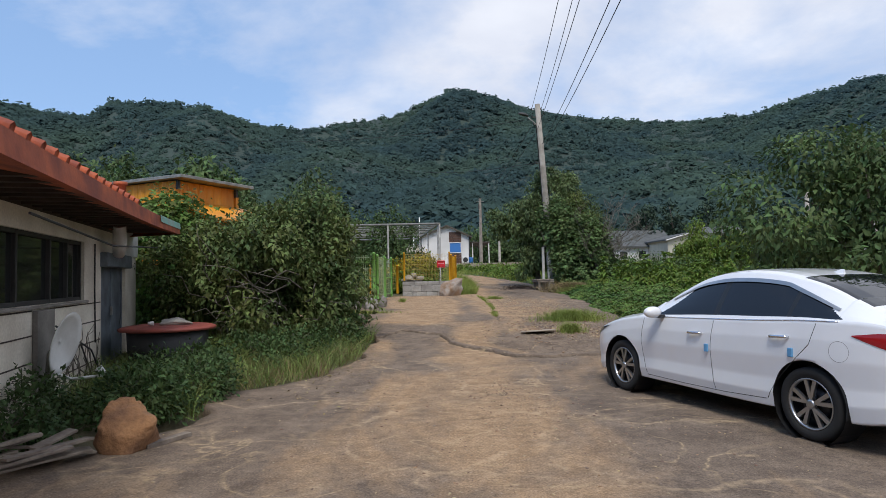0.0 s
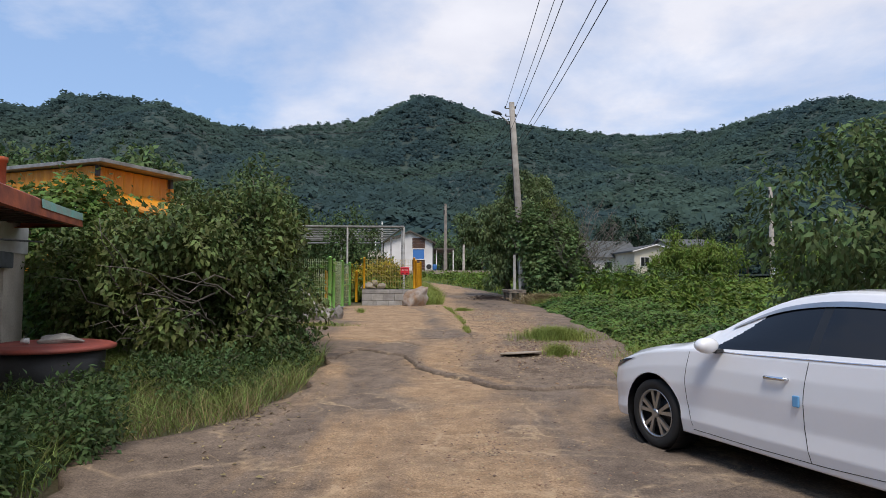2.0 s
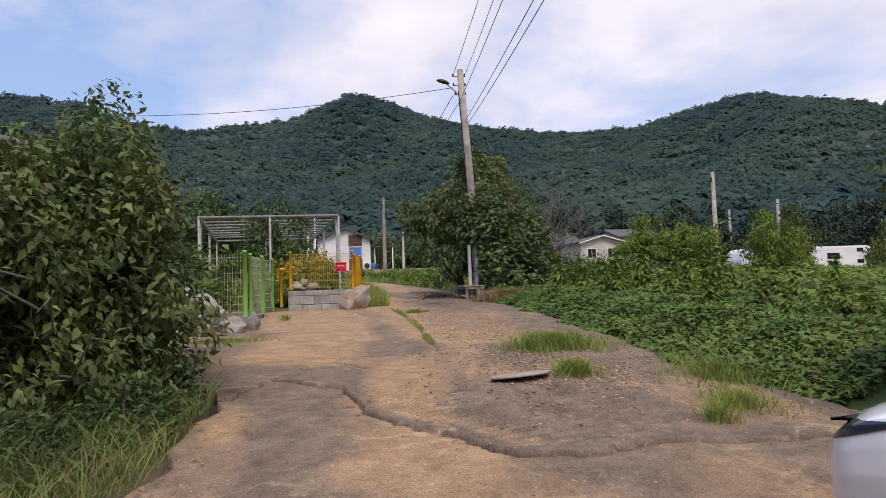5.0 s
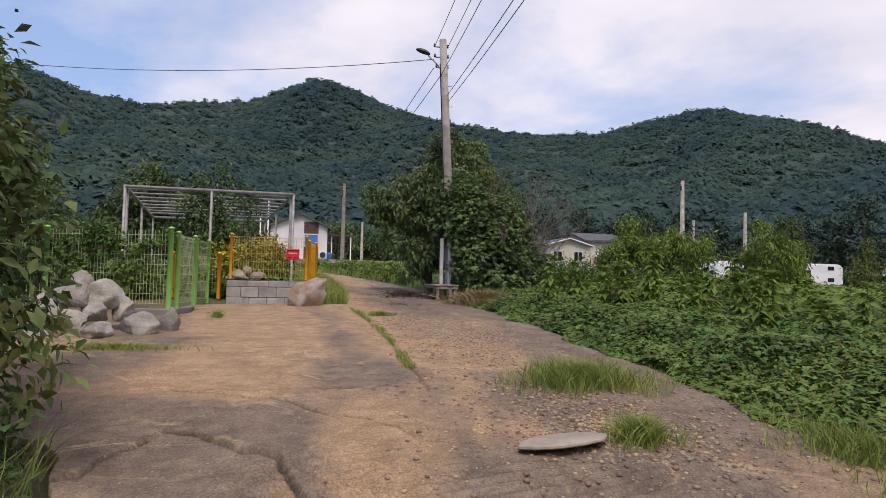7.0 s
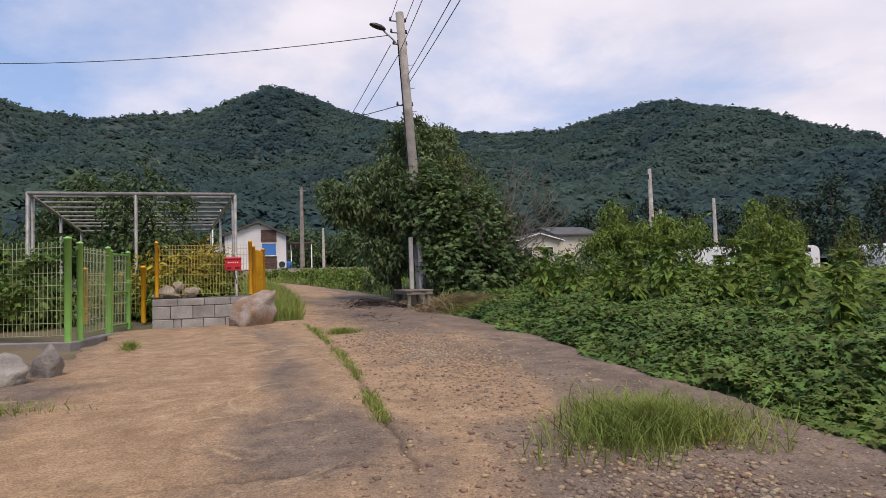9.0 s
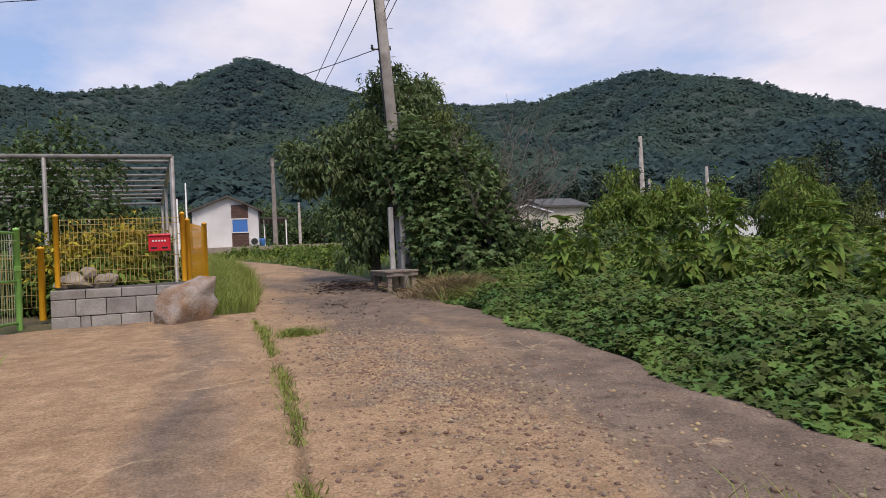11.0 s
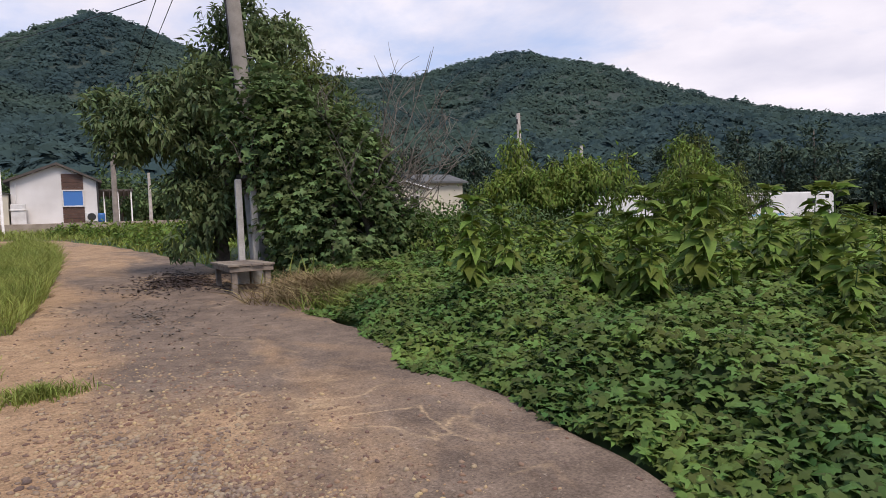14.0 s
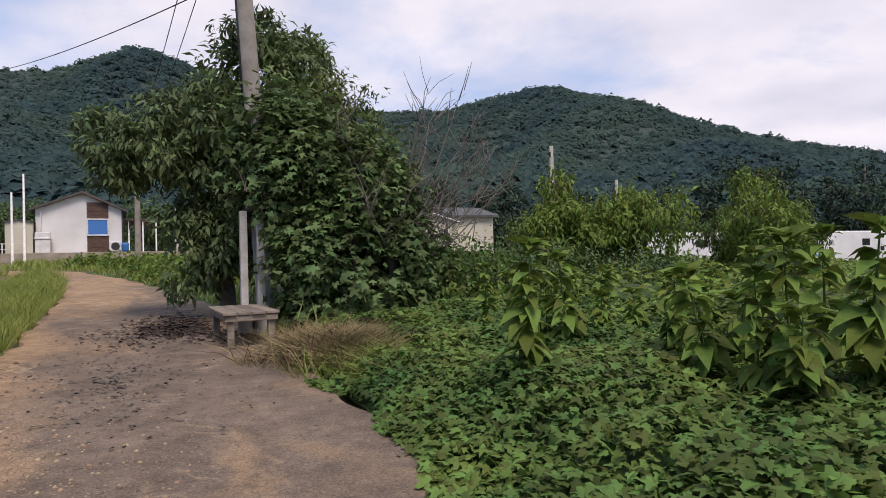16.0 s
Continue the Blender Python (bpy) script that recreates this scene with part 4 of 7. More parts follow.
def build_car():
    ob = thing("parked_car", pose(2.678, 8.67, 0.02, 0, 0, -71.4), "glossy white four-door sedan parked on the concrete yard", "car")
    xs = np.unique(np.concatenate([np.linspace(0, 0.6, 46), np.linspace(0.6, 4.3, 150), np.linspace(4.3, 4.57, 9)] + [np.array([ax + sgn * ARCH * math.cos(th) for sgn in (-1, 1) for th in np.linspace(0.0, 0.9, 9)] + [ax - ARCH - 0.002, ax + ARCH + 0.002]) for ax in (FRONT_AXLE, REAR_AXLE)]))
    secs = []
    for x in xs:
        c = car_section(x)
        pts = [c[0]]
        for a, b in zip(c[:-1], c[1:]):
            for k in (0.125, 0.25, 0.375, 0.5, 0.625, 0.75, 0.875, 1.0):
                pts.append((a[0] + (b[0] - a[0]) * k, a[1] + (b[1] - a[1]) * k))
        secs.append(pts)
    m = len(secs[0])
    sets = {}
    for side in (-1, 1):
        P = [[Vector((x, side * y, z)) for y, z in s] for x, s in zip(xs, secs)]
        for i, x in enumerate(xs):
            for ax in (FRONT_AXLE, REAR_AXLE):
                if abs(x - ax) < ARCH:
                    za = 0.33 + math.sqrt(ARCH ** 2 - (x - ax) ** 2)
                    ya = next((q[0] + (p[0] - q[0]) * (za - q[1]) / max(p[1] - q[1], 1e-6) for q, p in zip(secs[i][16:], secs[i][17:]) if q[1] <= za <= p[1]), None)
                    for p in P[i]:
                        if p.z < za:
                            p.z = za
                            if ya and abs(p.y) > ya * 0.9:
                                p.y = side * ya
        for i in range(len(xs) - 1):
            xc = (xs[i] + xs[i + 1]) / 2
            top, belt = smoothstep_table(xc, *CX_TOP), smoothstep_table(xc, *CX_BELT)
            for j in range(m - 1):
                q = [P[i][j], P[i + 1][j], P[i + 1][j + 1], P[i][j + 1]]
                c = sum(q, Vector()) / 4
                f = j / 8.0
                key = "body"
                tag = "left" if side < 0 else "right"
                if 8.25 <= f < 11.3 - max(0.0, xc - 3.2) * 2.2 - max(0.0, 1.9 - xc) * 0.8 and top - belt > 0.14 and 1.50 + 0.15 * (f - 8) < xc < 3.90 - 0.1 * (f - 8):
                    key = ("pillar", tag, 0) if 2.43 < xc < 2.50 else ("pillar", tag, 1) if 3.34 < xc < 3.37 else ("window", tag, 0 if xc < 2.47 else (1 if xc < 3.36 else 2))
                elif f >= 12.4 and 1.30 < xc < 2.0:
                    key = "windshield"
                elif f >= 12.4 and 3.28 < xc < 3.98:
                    key = "rear_window"
                elif xc < 0.1 and abs(c.y) < 0.42 and 0.3 < c.z < 0.55:
                    key = "grille"
                elif f < 2.2 or (c.z < 0.25 and xc < 4.2):
                    key = "underbody" if f < 1.6 else "body"
                sets.setdefault(key, []).append((q if side > 0 else q[::-1]))
    mats = {"body": "car_paint", "windshield": "car_glass", "rear_window": "car_glass", "grille": "car_black", "underbody": "car_black"}
    for key, quads in sets.items():
        nm = key if isinstance(key, str) else {"window": "side_window", "pillar": "door_pillar"}.get(key[0], key[0])
        mat = mats.get(nm) or {"side_window": "car_glass", "door_pillar": "car_black"}[nm]
        bm = bmesh.new()
        for q in quads:
            try:
                bm.faces.new([bm.verts.new(p) for p in q])
            except ValueError:
                pass
        bmesh.ops.remove_doubles(bm, verts=bm.verts, dist=0.0015)
        bmesh.ops.recalc_face_normals(bm, faces=bm.faces)
        part(nm, bm, mat, ob, {"side_window": "dark tinted glass"}.get(nm, ""), smooth=True)

    def surf(x, z, side=-1):
        c = car_section(x)[2:13]
        for a, b in zip(c[:-1], c[1:]):
            if a[1] <= z <= b[1]:
                k = (z - a[1]) / max(b[1] - a[1], 1e-6)
                return side * (a[0] + (b[0] - a[0]) * k)
        return side * c[0][0]

    def lamp(name, xs, low, high, mat, label, side):
        V = []
        for x in xs:
            for k in range(7):
                z = low(x) + (high(x) - low(x)) * k / 6
                V.append((x, surf(x, z, side) * (1.006 + 0.004 * math.sin(math.pi * k / 6)), z))
        F = [(a * 7 + b, a * 7 + 7 + b, a * 7 + 8 + b, a * 7 + 1 + b) for a in range(len(xs) - 1) for b in range(6)]
        part(name, poly_mesh(name, V, F, mat, True), None, ob, label)

    for side in (-1, 1):
        lamp("taillight", np.linspace(3.98, 4.53, 26), lambda x: 0.935 - min((x - 3.97) * 0.30, 0.085) - 0.03 * (x - 3.97), lambda x: 0.94 + min((x - 3.97) * 0.14, 0.03), "tail_red", "red tail lamp", side)
        lamp("headlight", np.linspace(0.07, 0.60, 26), lambda x: 0.585 + x * 0.38, lambda x: 0.70 + x * 0.185, "head_glass", "dark swept headlamp", side)
        # dark wheel housings
        for ax in (FRONT_AXLE, REAR_AXLE):
            V, F = lathe([(ARCH - 0.004, 0.0), (ARCH - 0.004, 0.26), (0.05, 0.262)], 28)
            V = [(ax + x, side * (0.885 - y), 0.33 + z) for x, y, z in V]
            part("wheel_housing", poly_mesh("wheel_housing", V, F, "car_black"), None, ob)
        # door gaps, drawn as thin recessed dark beads
        for pts in ([(1.36, 0.30), (1.30, 0.5), (1.29, 0.7), (1.33, 0.94)], [(2.47, 0.27), (2.43, 0.5), (2.44, 0.75), (2.47, 0.975)],
                    [(3.13, 0.30), (3.24, 0.48), (3.42, 0.66), (3.60, 0.84), (3.66, 1.02)], [(1.36, 0.275), (2.0, 0.265), (2.6, 0.27), (3.12, 0.295)]):
            dense = []
            for a, b in zip(pts[:-1], pts[1:]):
                for k in range(6):
                    dense.append((a[0] + (b[0] - a[0]) * k / 6, a[1] + (b[1] - a[1]) * k / 6))
            dense.append(pts[-1])
            tube("door_gap", [(x, surf(x, z, side) * 0.999, z) for x, z in dense], 0.0035, "car_black", ob, 5)
        for x in (2.22, 3.30):
            z = 0.83 + (x - 2.22) * 0.045
            y = surf(x, z, side)
            handle = tube("door_handle", [(x - 0.10, y, z - 0.002), (x - 0.08, y + side * 0.03, z), (x + 0.08, y + side * 0.03, z + 0.006), (x + 0.10, y, z + 0.006)], [0.010, 0.015, 0.015, 0.010], "chrome", ob, 8, "chrome handle")
        for x, z in ((2.39, 0.69), (3.42, 0.75)):
            y = surf(x, z, side)
            part("foam_guard", bbox(x - 0.025, x + 0.025, min(y, y + side * 0.02), max(y, y + side * 0.02), z - 0.04, z + 0.04, bevel=0.006), "foam_blue", ob, "blue foam door-edge guard")
        # mirror
        bm = bmesh.new()
        bmesh.ops.create_uvsphere(bm, u_segments=16, v_segments=10, radius=1.0)
        for v in bm.verts:
            v.co = Vector((1.66 + v.co.x * (0.06 if v.co.x > 0 else 0.10), side * (1.0 + v.co.y * side * side * 0.11), 1.025 + v.co.z * 0.066))
        part("door_mirror", bm, "car_paint", ob, "white painted mirror cap", smooth=True)
        part("mirror_arm", bbox(1.62, 1.70, min(side * 0.86, side * 0.95), max(side * 0.86, side * 0.95), 0.96, 0.995, bevel=0.008), "car_black", ob)
        # fuel flap ring on the left rear wing
        if side < 0:
            tube("fuel_flap", [(3.87 + 0.085 * math.cos(a), surf(3.87 + 0.085 * math.cos(a), 0.80 + 0.085 * math.sin(a), side) * 1.0, 0.80 + 0.085 * math.sin(a)) for a in np.linspace(0, 2 * math.pi, 25)], 0.0013, "alloy_dark", ob, 4)
        # visor strip above the side windows
        tube("window_trim", [(x, surf(x, smoothstep_table(x, *CX_BELT) + 0.012, side) * 1.004, smoothstep_table(x, *CX_BELT) + 0.01) for x in np.linspace(1.46, 3.86, 24)], 0.007, "chrome", ob, 5)
        # smoked rain visor above the side windows
        V = []
        for x in np.linspace(1.66, 3.80, 30):
            c = car_section(x)
            k = 11.3 - max(0.0, x - 3.2) * 2.2 - max(0.0, 1.9 - x) * 0.8
            for kk, out in ((k + 0.16, 1.012), (k - 0.2, 1.024)):
                a, b, fr = c[int(kk)], c[int(kk) + 1], kk - int(kk)
                V.append((x, side * (a[0] + (b[0] - a[0]) * fr) * out, a[1] + (b[1] - a[1]) * fr))
        part("rain_visor", poly_mesh("rain_visor", V, [(2 * i, 2 * i + 1, 2 * i + 3, 2 * i + 2) for i in range(29)], "alloy", True), None, ob, "pale grey rain visor")
        for ax in (FRONT_AXLE, REAR_AXLE):
            wheel(ob, ax, side)
    # roof fin
    bm = bmesh.new()
    V = [(3.08, -0.025, 1.43), (3.08, 0.025, 1.43), (3.26, 0.025, 1.395), (3.26, -0.025, 1.395), (3.23, 0, 1.48), (3.255, 0, 1.475)]
    part("roof_fin", poly_mesh("roof_fin", V, [(0, 1, 4, 4), (1, 2, 5, 4), (2, 3, 5, 5), (3, 0, 4, 5)], "car_paint"), None, ob)
    part("number_plate", bbox(4.555, 4.575, -0.26, 0.26, 0.62, 0.73, bevel=0.004), "white_plastic", ob)
    bm.free()
    return ob


def wheel(car, ax, side):
    w = new("wheel")
    w.parent = car
    w.matrix_local = pose(ax, side * 0.86, 0.318, 0, 0, 0 if side > 0 else 180)
    prof = [(0.205, -0.20), (0.29, -0.205), (0.313, -0.19), (0.318, -0.10), (0.313, -0.01), (0.29, 0.008), (0.225, 0.0), (0.215, -0.02)]
    part("tyre", poly_mesh("tyre", *lathe(prof, 40), "tyre", True), None, w)
    part("rim", poly_mesh("rim", *lathe([(0.216, -0.02), (0.222, 0.002), (0.208, -0.004), (0.204, -0.03)], 40), "alloy", True), None, w)
    part("rim_barrel", poly_mesh("rim_barrel", *lathe([(0.204, -0.03), (0.195, -0.16), (0.03, -0.165)], 40), "alloy_dark", True), None, w)
    part("brake_disc", poly_mesh("brake_disc", *lathe([(0.14, -0.09), (0.14, -0.075), (0.03, -0.07)], 28), "alloy_dark", True), None, w)
    for k in range(5):
        for off in (-0.25, 0.25):
            a = 2 * math.pi * k / 5 + 0.3
            b = a + off * 0.9
            p0, p1 = Vector((0.035 * math.cos(a), -0.006, 0.035 * math.sin(a))), Vector((0.21 * math.cos(b), -0.012, 0.21 * math.sin(b)))
            t = (p1 - p0).normalized().cross(Vector((0, 1, 0)))
            V = [p0 + t * 0.013, p0 - t * 0.013, p1 - t * 0.019, p1 + t * 0.019]
            V += [v + Vector((0, -0.03, 0)) for v in V]
            part("spoke", poly_mesh("spoke", V, [(0, 1, 2, 3), (0, 4, 5, 1), (1, 5, 6, 2), (2, 6, 7, 3), (3, 7, 4, 0)], "alloy"), None, w)
    part("hub_cap", poly_mesh("hub_cap", *lathe([(0.042, -0.02), (0.04, 0.002), (0.03, 0.008), (0.001, 0.009)], 20), "alloy", True), None, w)
    for k in range(5):
        a = 2 * math.pi * (k + 0.5) / 5 + 0.3
        part("wheel_nut", poly_mesh("wheel_nut", [(0.055 * math.cos(a) + x, y, 0.055 * math.sin(a) + z) for x, y, z in lathe([(0.01, -0.03), (0.01, -0.008), (0.001, -0.006)], 8)[0]], lathe([(0.01, -0.03), (0.01, -0.008), (0.001, -0.006)], 8)[1], "alloy_dark"), None, w)


build_car()


# ---- utility pole, cables, shelter, bench ----
def build_pole():
    ob = thing("utility_pole", Matrix.Translation((5.17, 29.1, 0.8)), "tall weathered concrete utility pole leaning over the lane", "utility pole")
    top = Vector((-0.52, -0.05, 8.75))
    tube("shaft", [(0, 0, -0.3), top * 0.5, top], [0.19, 0.155, 0.12], "pole", ob, 16)
    tube("lamp_arm", [top * 0.87, top * 0.89 + Vector((-0.25, 0, 0.12)), top * 0.905 + Vector((-0.55, 0, 0.25))], 0.025, "steel", ob, 8)
    bm = bmesh.new()
    bmesh.ops.create_uvsphere(bm, u_segments=16, v_segments=10, radius=1.0)
    for v in bm.verts:
        v.co = Vector((v.co.x * 0.26, v.co.y * 0.12, v.co.z * (0.10 if v.co.z > 0 else 0.05)))
    bm.transform(Matrix.Translation(top * 0.91 + Vector((-0.72, 0, 0.3))) @ pose(0, 0, 0, 0, 15, 0))
    part("lamp_head", bm, "dark_steel", ob, "dark street lamp head", smooth=True)
    for k, (f, r) in enumerate(((0.97, 0.30), (0.93, 0.30), (0.89, 0.26), (0.68, 0.3))):
        p = top * f
        tube("cable_bracket", [p + Vector((-r, 0, 0)), p + Vector((r * 0.5, 0, 0))], 0.02, "steel", ob, 6)
        for s in (-r, r * 0.5):
            V, F = lathe_z([(0.001, -0.06), (0.035, -0.05), (0.035, 0.0), (0.02, 0.03), (0.035, 0.05), (0.001, 0.06)], 10)
            part("insulator", poly_mesh("insulator", [(x + p.x + s, y + p.y, z + p.z + 0.05) for x, y, z in V], F, "dark_steel", True), None, ob)
    for f in (0.30, 0.42, 0.50, 0.58, 0.66, 0.74, 0.82):
        p = top * f
        tube("climbing_step", [p + Vector((0.12, 0, 0)), p + Vector((0.27, -0.03, 0.01))], 0.009, "steel", ob, 5)
    tube("down_cable", [top * 0.9 + Vector((-0.16, -0.13, 0)), top * 0.6 + Vector((-0.17, -0.16, 0)), top * 0.3 + Vector((-0.2, -0.19, 0))], 0.018, "wire", ob, 6)
    return ob, Vector((5.17, 29.1, 0.8)) + top


pole_ob, POLE_TOP = build_pole()


def cable(a, b, sag, r=0.012, label="thin black overhead cable hung from the pole"):
    a, b = Vector(a), Vector(b)
    n = 24
    pts = [a.lerp(b, k / n) - Vector((0, 0, sag * 4 * (k / n) * (1 - k / n))) for k in range(n + 1)]
    V, F = tube_data(pts, r, 5)
    tagged(new("overhead_cable", poly_mesh("overhead_cable", V, F, "wire", True)), label, "cable", "overhead cables")


NEAR_POLE = Vector((-1.6, -15.0, 8.7))
for dx, ex, dz, f in ((-0.30, 1.55, 0.0, 0.97), (0.15, 1.7, 0.0, 0.97), (-0.1, 1.95, -0.2, 0.86), (0.08, 2.6, -0.9, 0.78), (0.14, 2.8, -1.1, 0.76)):
    cable(POLE_TOP + Vector((dx + 0.5 * (1 - f), 0, -(1 - f) * 8.6)), NEAR_POLE + Vector((ex, 0, dz)), 0.8, 0.010)
cable(POLE_TOP + Vector((-0.3, 0, -0.7)), (-24, 45, 12.8), 1.1, 0.012)
for dx in (-0.3, 0.1):
    cable(POLE_TOP + Vector((dx, 0, -1.0)), (3.96 + dx, 60, 8.6), 0.5)
cable(POLE_TOP + Vector((0.1, 0, -2.75)), (-5.4, 60, 12.3), 0.6)


def plain_pole(name, x, y, z, top, r, label, mat="pole", bits=True):
    ob = thing(name, Matrix.Translation((x, y, z)), label, "utility pole", "distant poles")
    tube("shaft", [(0, 0, -0.5), (0, 0, top - z)], [r * 1.25, r * 0.8], mat, ob, 10)
    if bits:
        tube("cable_bracket", [(-0.35, 0, top - z - 0.3), (0.35, 0, top - z - 0.3)], 0.03, "steel", ob, 6)
        part("insulator_box", bbox(-0.2, -0.05, -0.1, 0.1, top - z - 1.0, top - z - 0.55, bevel=0.02), "dark_steel", ob)
    return ob


plain_pole("utility_pole", 3.96, 59.83, 2.0, 8.9, 0.15, "slim weathered utility pole beside the white house", "pole_dark")
plain_pole("utility_pole", 38.5, 65.0, 2.4, 11.9, 0.22, "pale concrete utility pole behind the fruit trees")
plain_pole("utility_pole", 43.5, 62.0, 2.4, 8.6, 0.18, "short pale pole behind the fruit trees", bits=False)
plain_pole("utility_pole", 49.0, 78.0, 2.4, 9.4, 0.18, "thin distant pole at the hill foot", bits=False)
plain_pole("utility_pole", 7.5, 78.0, 2.6, 7.3, 0.14, "thin distant pole by the forest", bits=False)
plain_pole("gate_mast", -1.95, 62.0, 2.1, 7.4, 0.06, "thin white metal mast beside the white house", "white_plastic", False)
plain_pole("gate_mast", -2.55, 62.0, 2.1, 6.3, 0.06, "thin white metal mast beside the white house", "white_plastic", False)


def build_shelter():
    ob = thing("roadside_shelter", Matrix.Translation((4.85, 28.4, 0.82)), "white posts and dark roof of a shelter smothered in vine", "shelter")
    for x, y in ((-0.22, 0.0), (0.02, -0.1)):
        part("post", bbox(x - 0.055, x + 0.055, y - 0.055, y + 0.055, -0.1, 1.95, bevel=0.006), "faded_white", ob)
        part("post_foot", bbox(x - 0.10, x + 0.10, y - 0.10, y + 0.10, -0.1, 0.45, bevel=0.01), "faded_white", ob)
    part("post", bbox(2.3, 2.41, 0, 0.11, -0.1, 1.95, bevel=0.006), "faded_white", ob)
    part("roof", bbox(-0.15, 2.6, -0.3, 1.6, 1.95, 2.07, bevel=0.02), "dark_steel", ob)
    part("meter_box", bbox(-0.02, 0.16, -0.18, -0.155, 0.85, 1.15, bevel=0.008), "faded_white", ob)


build_shelter()


def build_bench():
    ob = thing("wooden_bench", Matrix.Translation((4.12, 26.95, 0.79)), "weathered grey wooden bench on stubby legs beside the lane", "bench")
    for k in range(4):
        part("seat_plank", bbox(-0.03 + k * 0.19, 0.15 + k * 0.19, -0.06 + 0.02 * (k % 2), 1.56 - 0.03 * (k % 3), 0.462, 0.50, bevel=0.006), "old_wood", ob)
    for y in (-0.02, 1.49):
        part("apron", bbox(0.0, 0.70, y, y + 0.035, 0.375, 0.459, bevel=0.005), "old_wood", ob)
    for x in (-0.004, 0.67):
        part("apron", bbox(x, x + 0.034, 0.018, 1.487, 0.385, 0.459, bevel=0.005), "old_wood", ob)
    for x in (0.035, 0.575):
        for y in (0.02, 1.39):
            part("leg", bbox(x, x + 0.09, y, y + 0.09, -0.03, 0.458, bevel=0.008), "old_wood", ob)


build_bench()


# ---- fenced garden: green fence and gate, yellow fence, block wall, mailbox, pergola ----
WIRES = {}


def wire_panel(parent, x0, x1, z0, z1, mat, step=0.075, rung=0.2, r=0.0045):
    """A welded panel: upright and level wires, each its own piece, over one empty."""
    panel = new("wire_panel")
    panel.parent = parent

    def wire(name, length, axis, at):
        key = (name, round(length, 3), mat)
        if key not in WIRES:
            V, F = tube_data([(0, 0, 0), (length, 0, 0) if axis == "x" else (0, 0, length)], r, 4, cap=False)
            WIRES[key] = poly_mesh(name, V, F, mat)
        ob = new(name, WIRES[key])
        ob.parent = panel
        ob.location = at

    for k in range(int((x1 - x0) / step) + 1):
        wire("upright_wire", z1 - z0, "z", (x0 + k * step, 0, z0))
    for k in range(int((z1 - z0) / rung) + 1):
        wire("level_wire", x1 - x0, "x", (x0, 0.006, z0 + k * rung))
    wire("level_wire", x1 - x0, "x", (x0, -0.04, z1 - 0.1))


def post_mesh(name, x, z0, z1, r, mat, parent):
    V, F = lathe_z([(r, z0), (r, z1 - 0.03), (r * 1.12, z1 - 0.028), (r * 1.05, z1), (0.001, z1 + 0.02)], 12)
    return part(name, poly_mesh(name, [(a + x, b, c) for a, b, c in V], F, mat, True), None, parent)


def fence_run(name, a, b, z, posts, h, r, paint, wire_mat, label, base=0.2, step=0.075):
    a, b = Vector(a), Vector(b)
    d = b - a
    ob = thing(name, pose(a.x, a.y, z, 0, 0, math.degrees(math.atan2(d.y, d.x))), label, "fence")
    L = d.length
    for k in range(posts):
        post_mesh("post", L * k / (posts - 1), 0, h, r, paint, ob)
    for k in range(posts - 1):
        wire_panel(ob, L * k / (posts - 1) + 0.06, L * (k + 1) / (posts - 1) - 0.06, base, h - 0.06, wire_mat, step)
    return ob


GP = Vector((-2.5, 22.3))
fence_run("mesh_fence", (-7.7, 24.4), GP, 0.72, 3, 1.68, 0.055, "green_paint", "wire_green", "light green welded mesh fence on green posts", base=0.12)
fence_run("mesh_fence", GP + Vector((0.09, 0.35)), (-2.28, 24.1), 0.72, 2, 1.62, 0.05, "green_paint", "wire_green", "light green mesh fence panel on green posts", base=0.12)


def build_gate():
    ob = thing("garden_gate", pose(-2.26, 24.2, 0.74, 0, 0, 75), "light green tubular garden gate with wire mesh", "gate")
    for x in (0, 0.72):
        post_mesh("gate_post", x, 0, 1.55, 0.045, "green_paint", ob)
    for z in (0.12, 0.75, 1.48):
        tube("rail", [(0.05, 0, z), (0.67, 0, z)], 0.02, "green_paint", ob, 8)
    wire_panel(ob, 0.07, 0.66, 0.14, 1.46, "wire_green", 0.06)
    part("latch", bbox(0.60, 0.72, -0.05, -0.02, 0.9, 0.98, bevel=0.005), "green_paint", ob)


build_gate()


def build_low_kerb():
    ob = new("fence_kerb", poly_mesh("fence_kerb", [], []))
    bm = bmesh.new()
    L = (Vector((-7.7, 24.4)) - GP).length
    box(bm, -0.1, L, -0.10, 0.10, -0.35, 0.08, bevel=0.015)
    bm.transform(pose(GP.x, GP.y, 0.66, 0, 0, math.degrees(math.atan2(2.1, -5.2))))
    bm2 = bbox(-0.05, 2.1, -0.09, 0.09, -0.35, 0.075, bevel=0.015)
    bm2.transform(pose(GP.x + 0.02, GP.y + 0.1, 0.66, 0, 0, 82))
    me = bpy.data.meshes.new("tmp")
    bm2.to_mesh(me)
    bm.from_mesh(me)
    bm.to_mesh(ob.data)
    bm.free()
    bm2.free()
    ob.data.materials.append(M["cement"])
    tagged(ob, "low grey concrete kerb under the green fence", "kerb", kind="structure")


build_low_kerb()

# block wall: courses of split-faced blocks
WY = 24.75


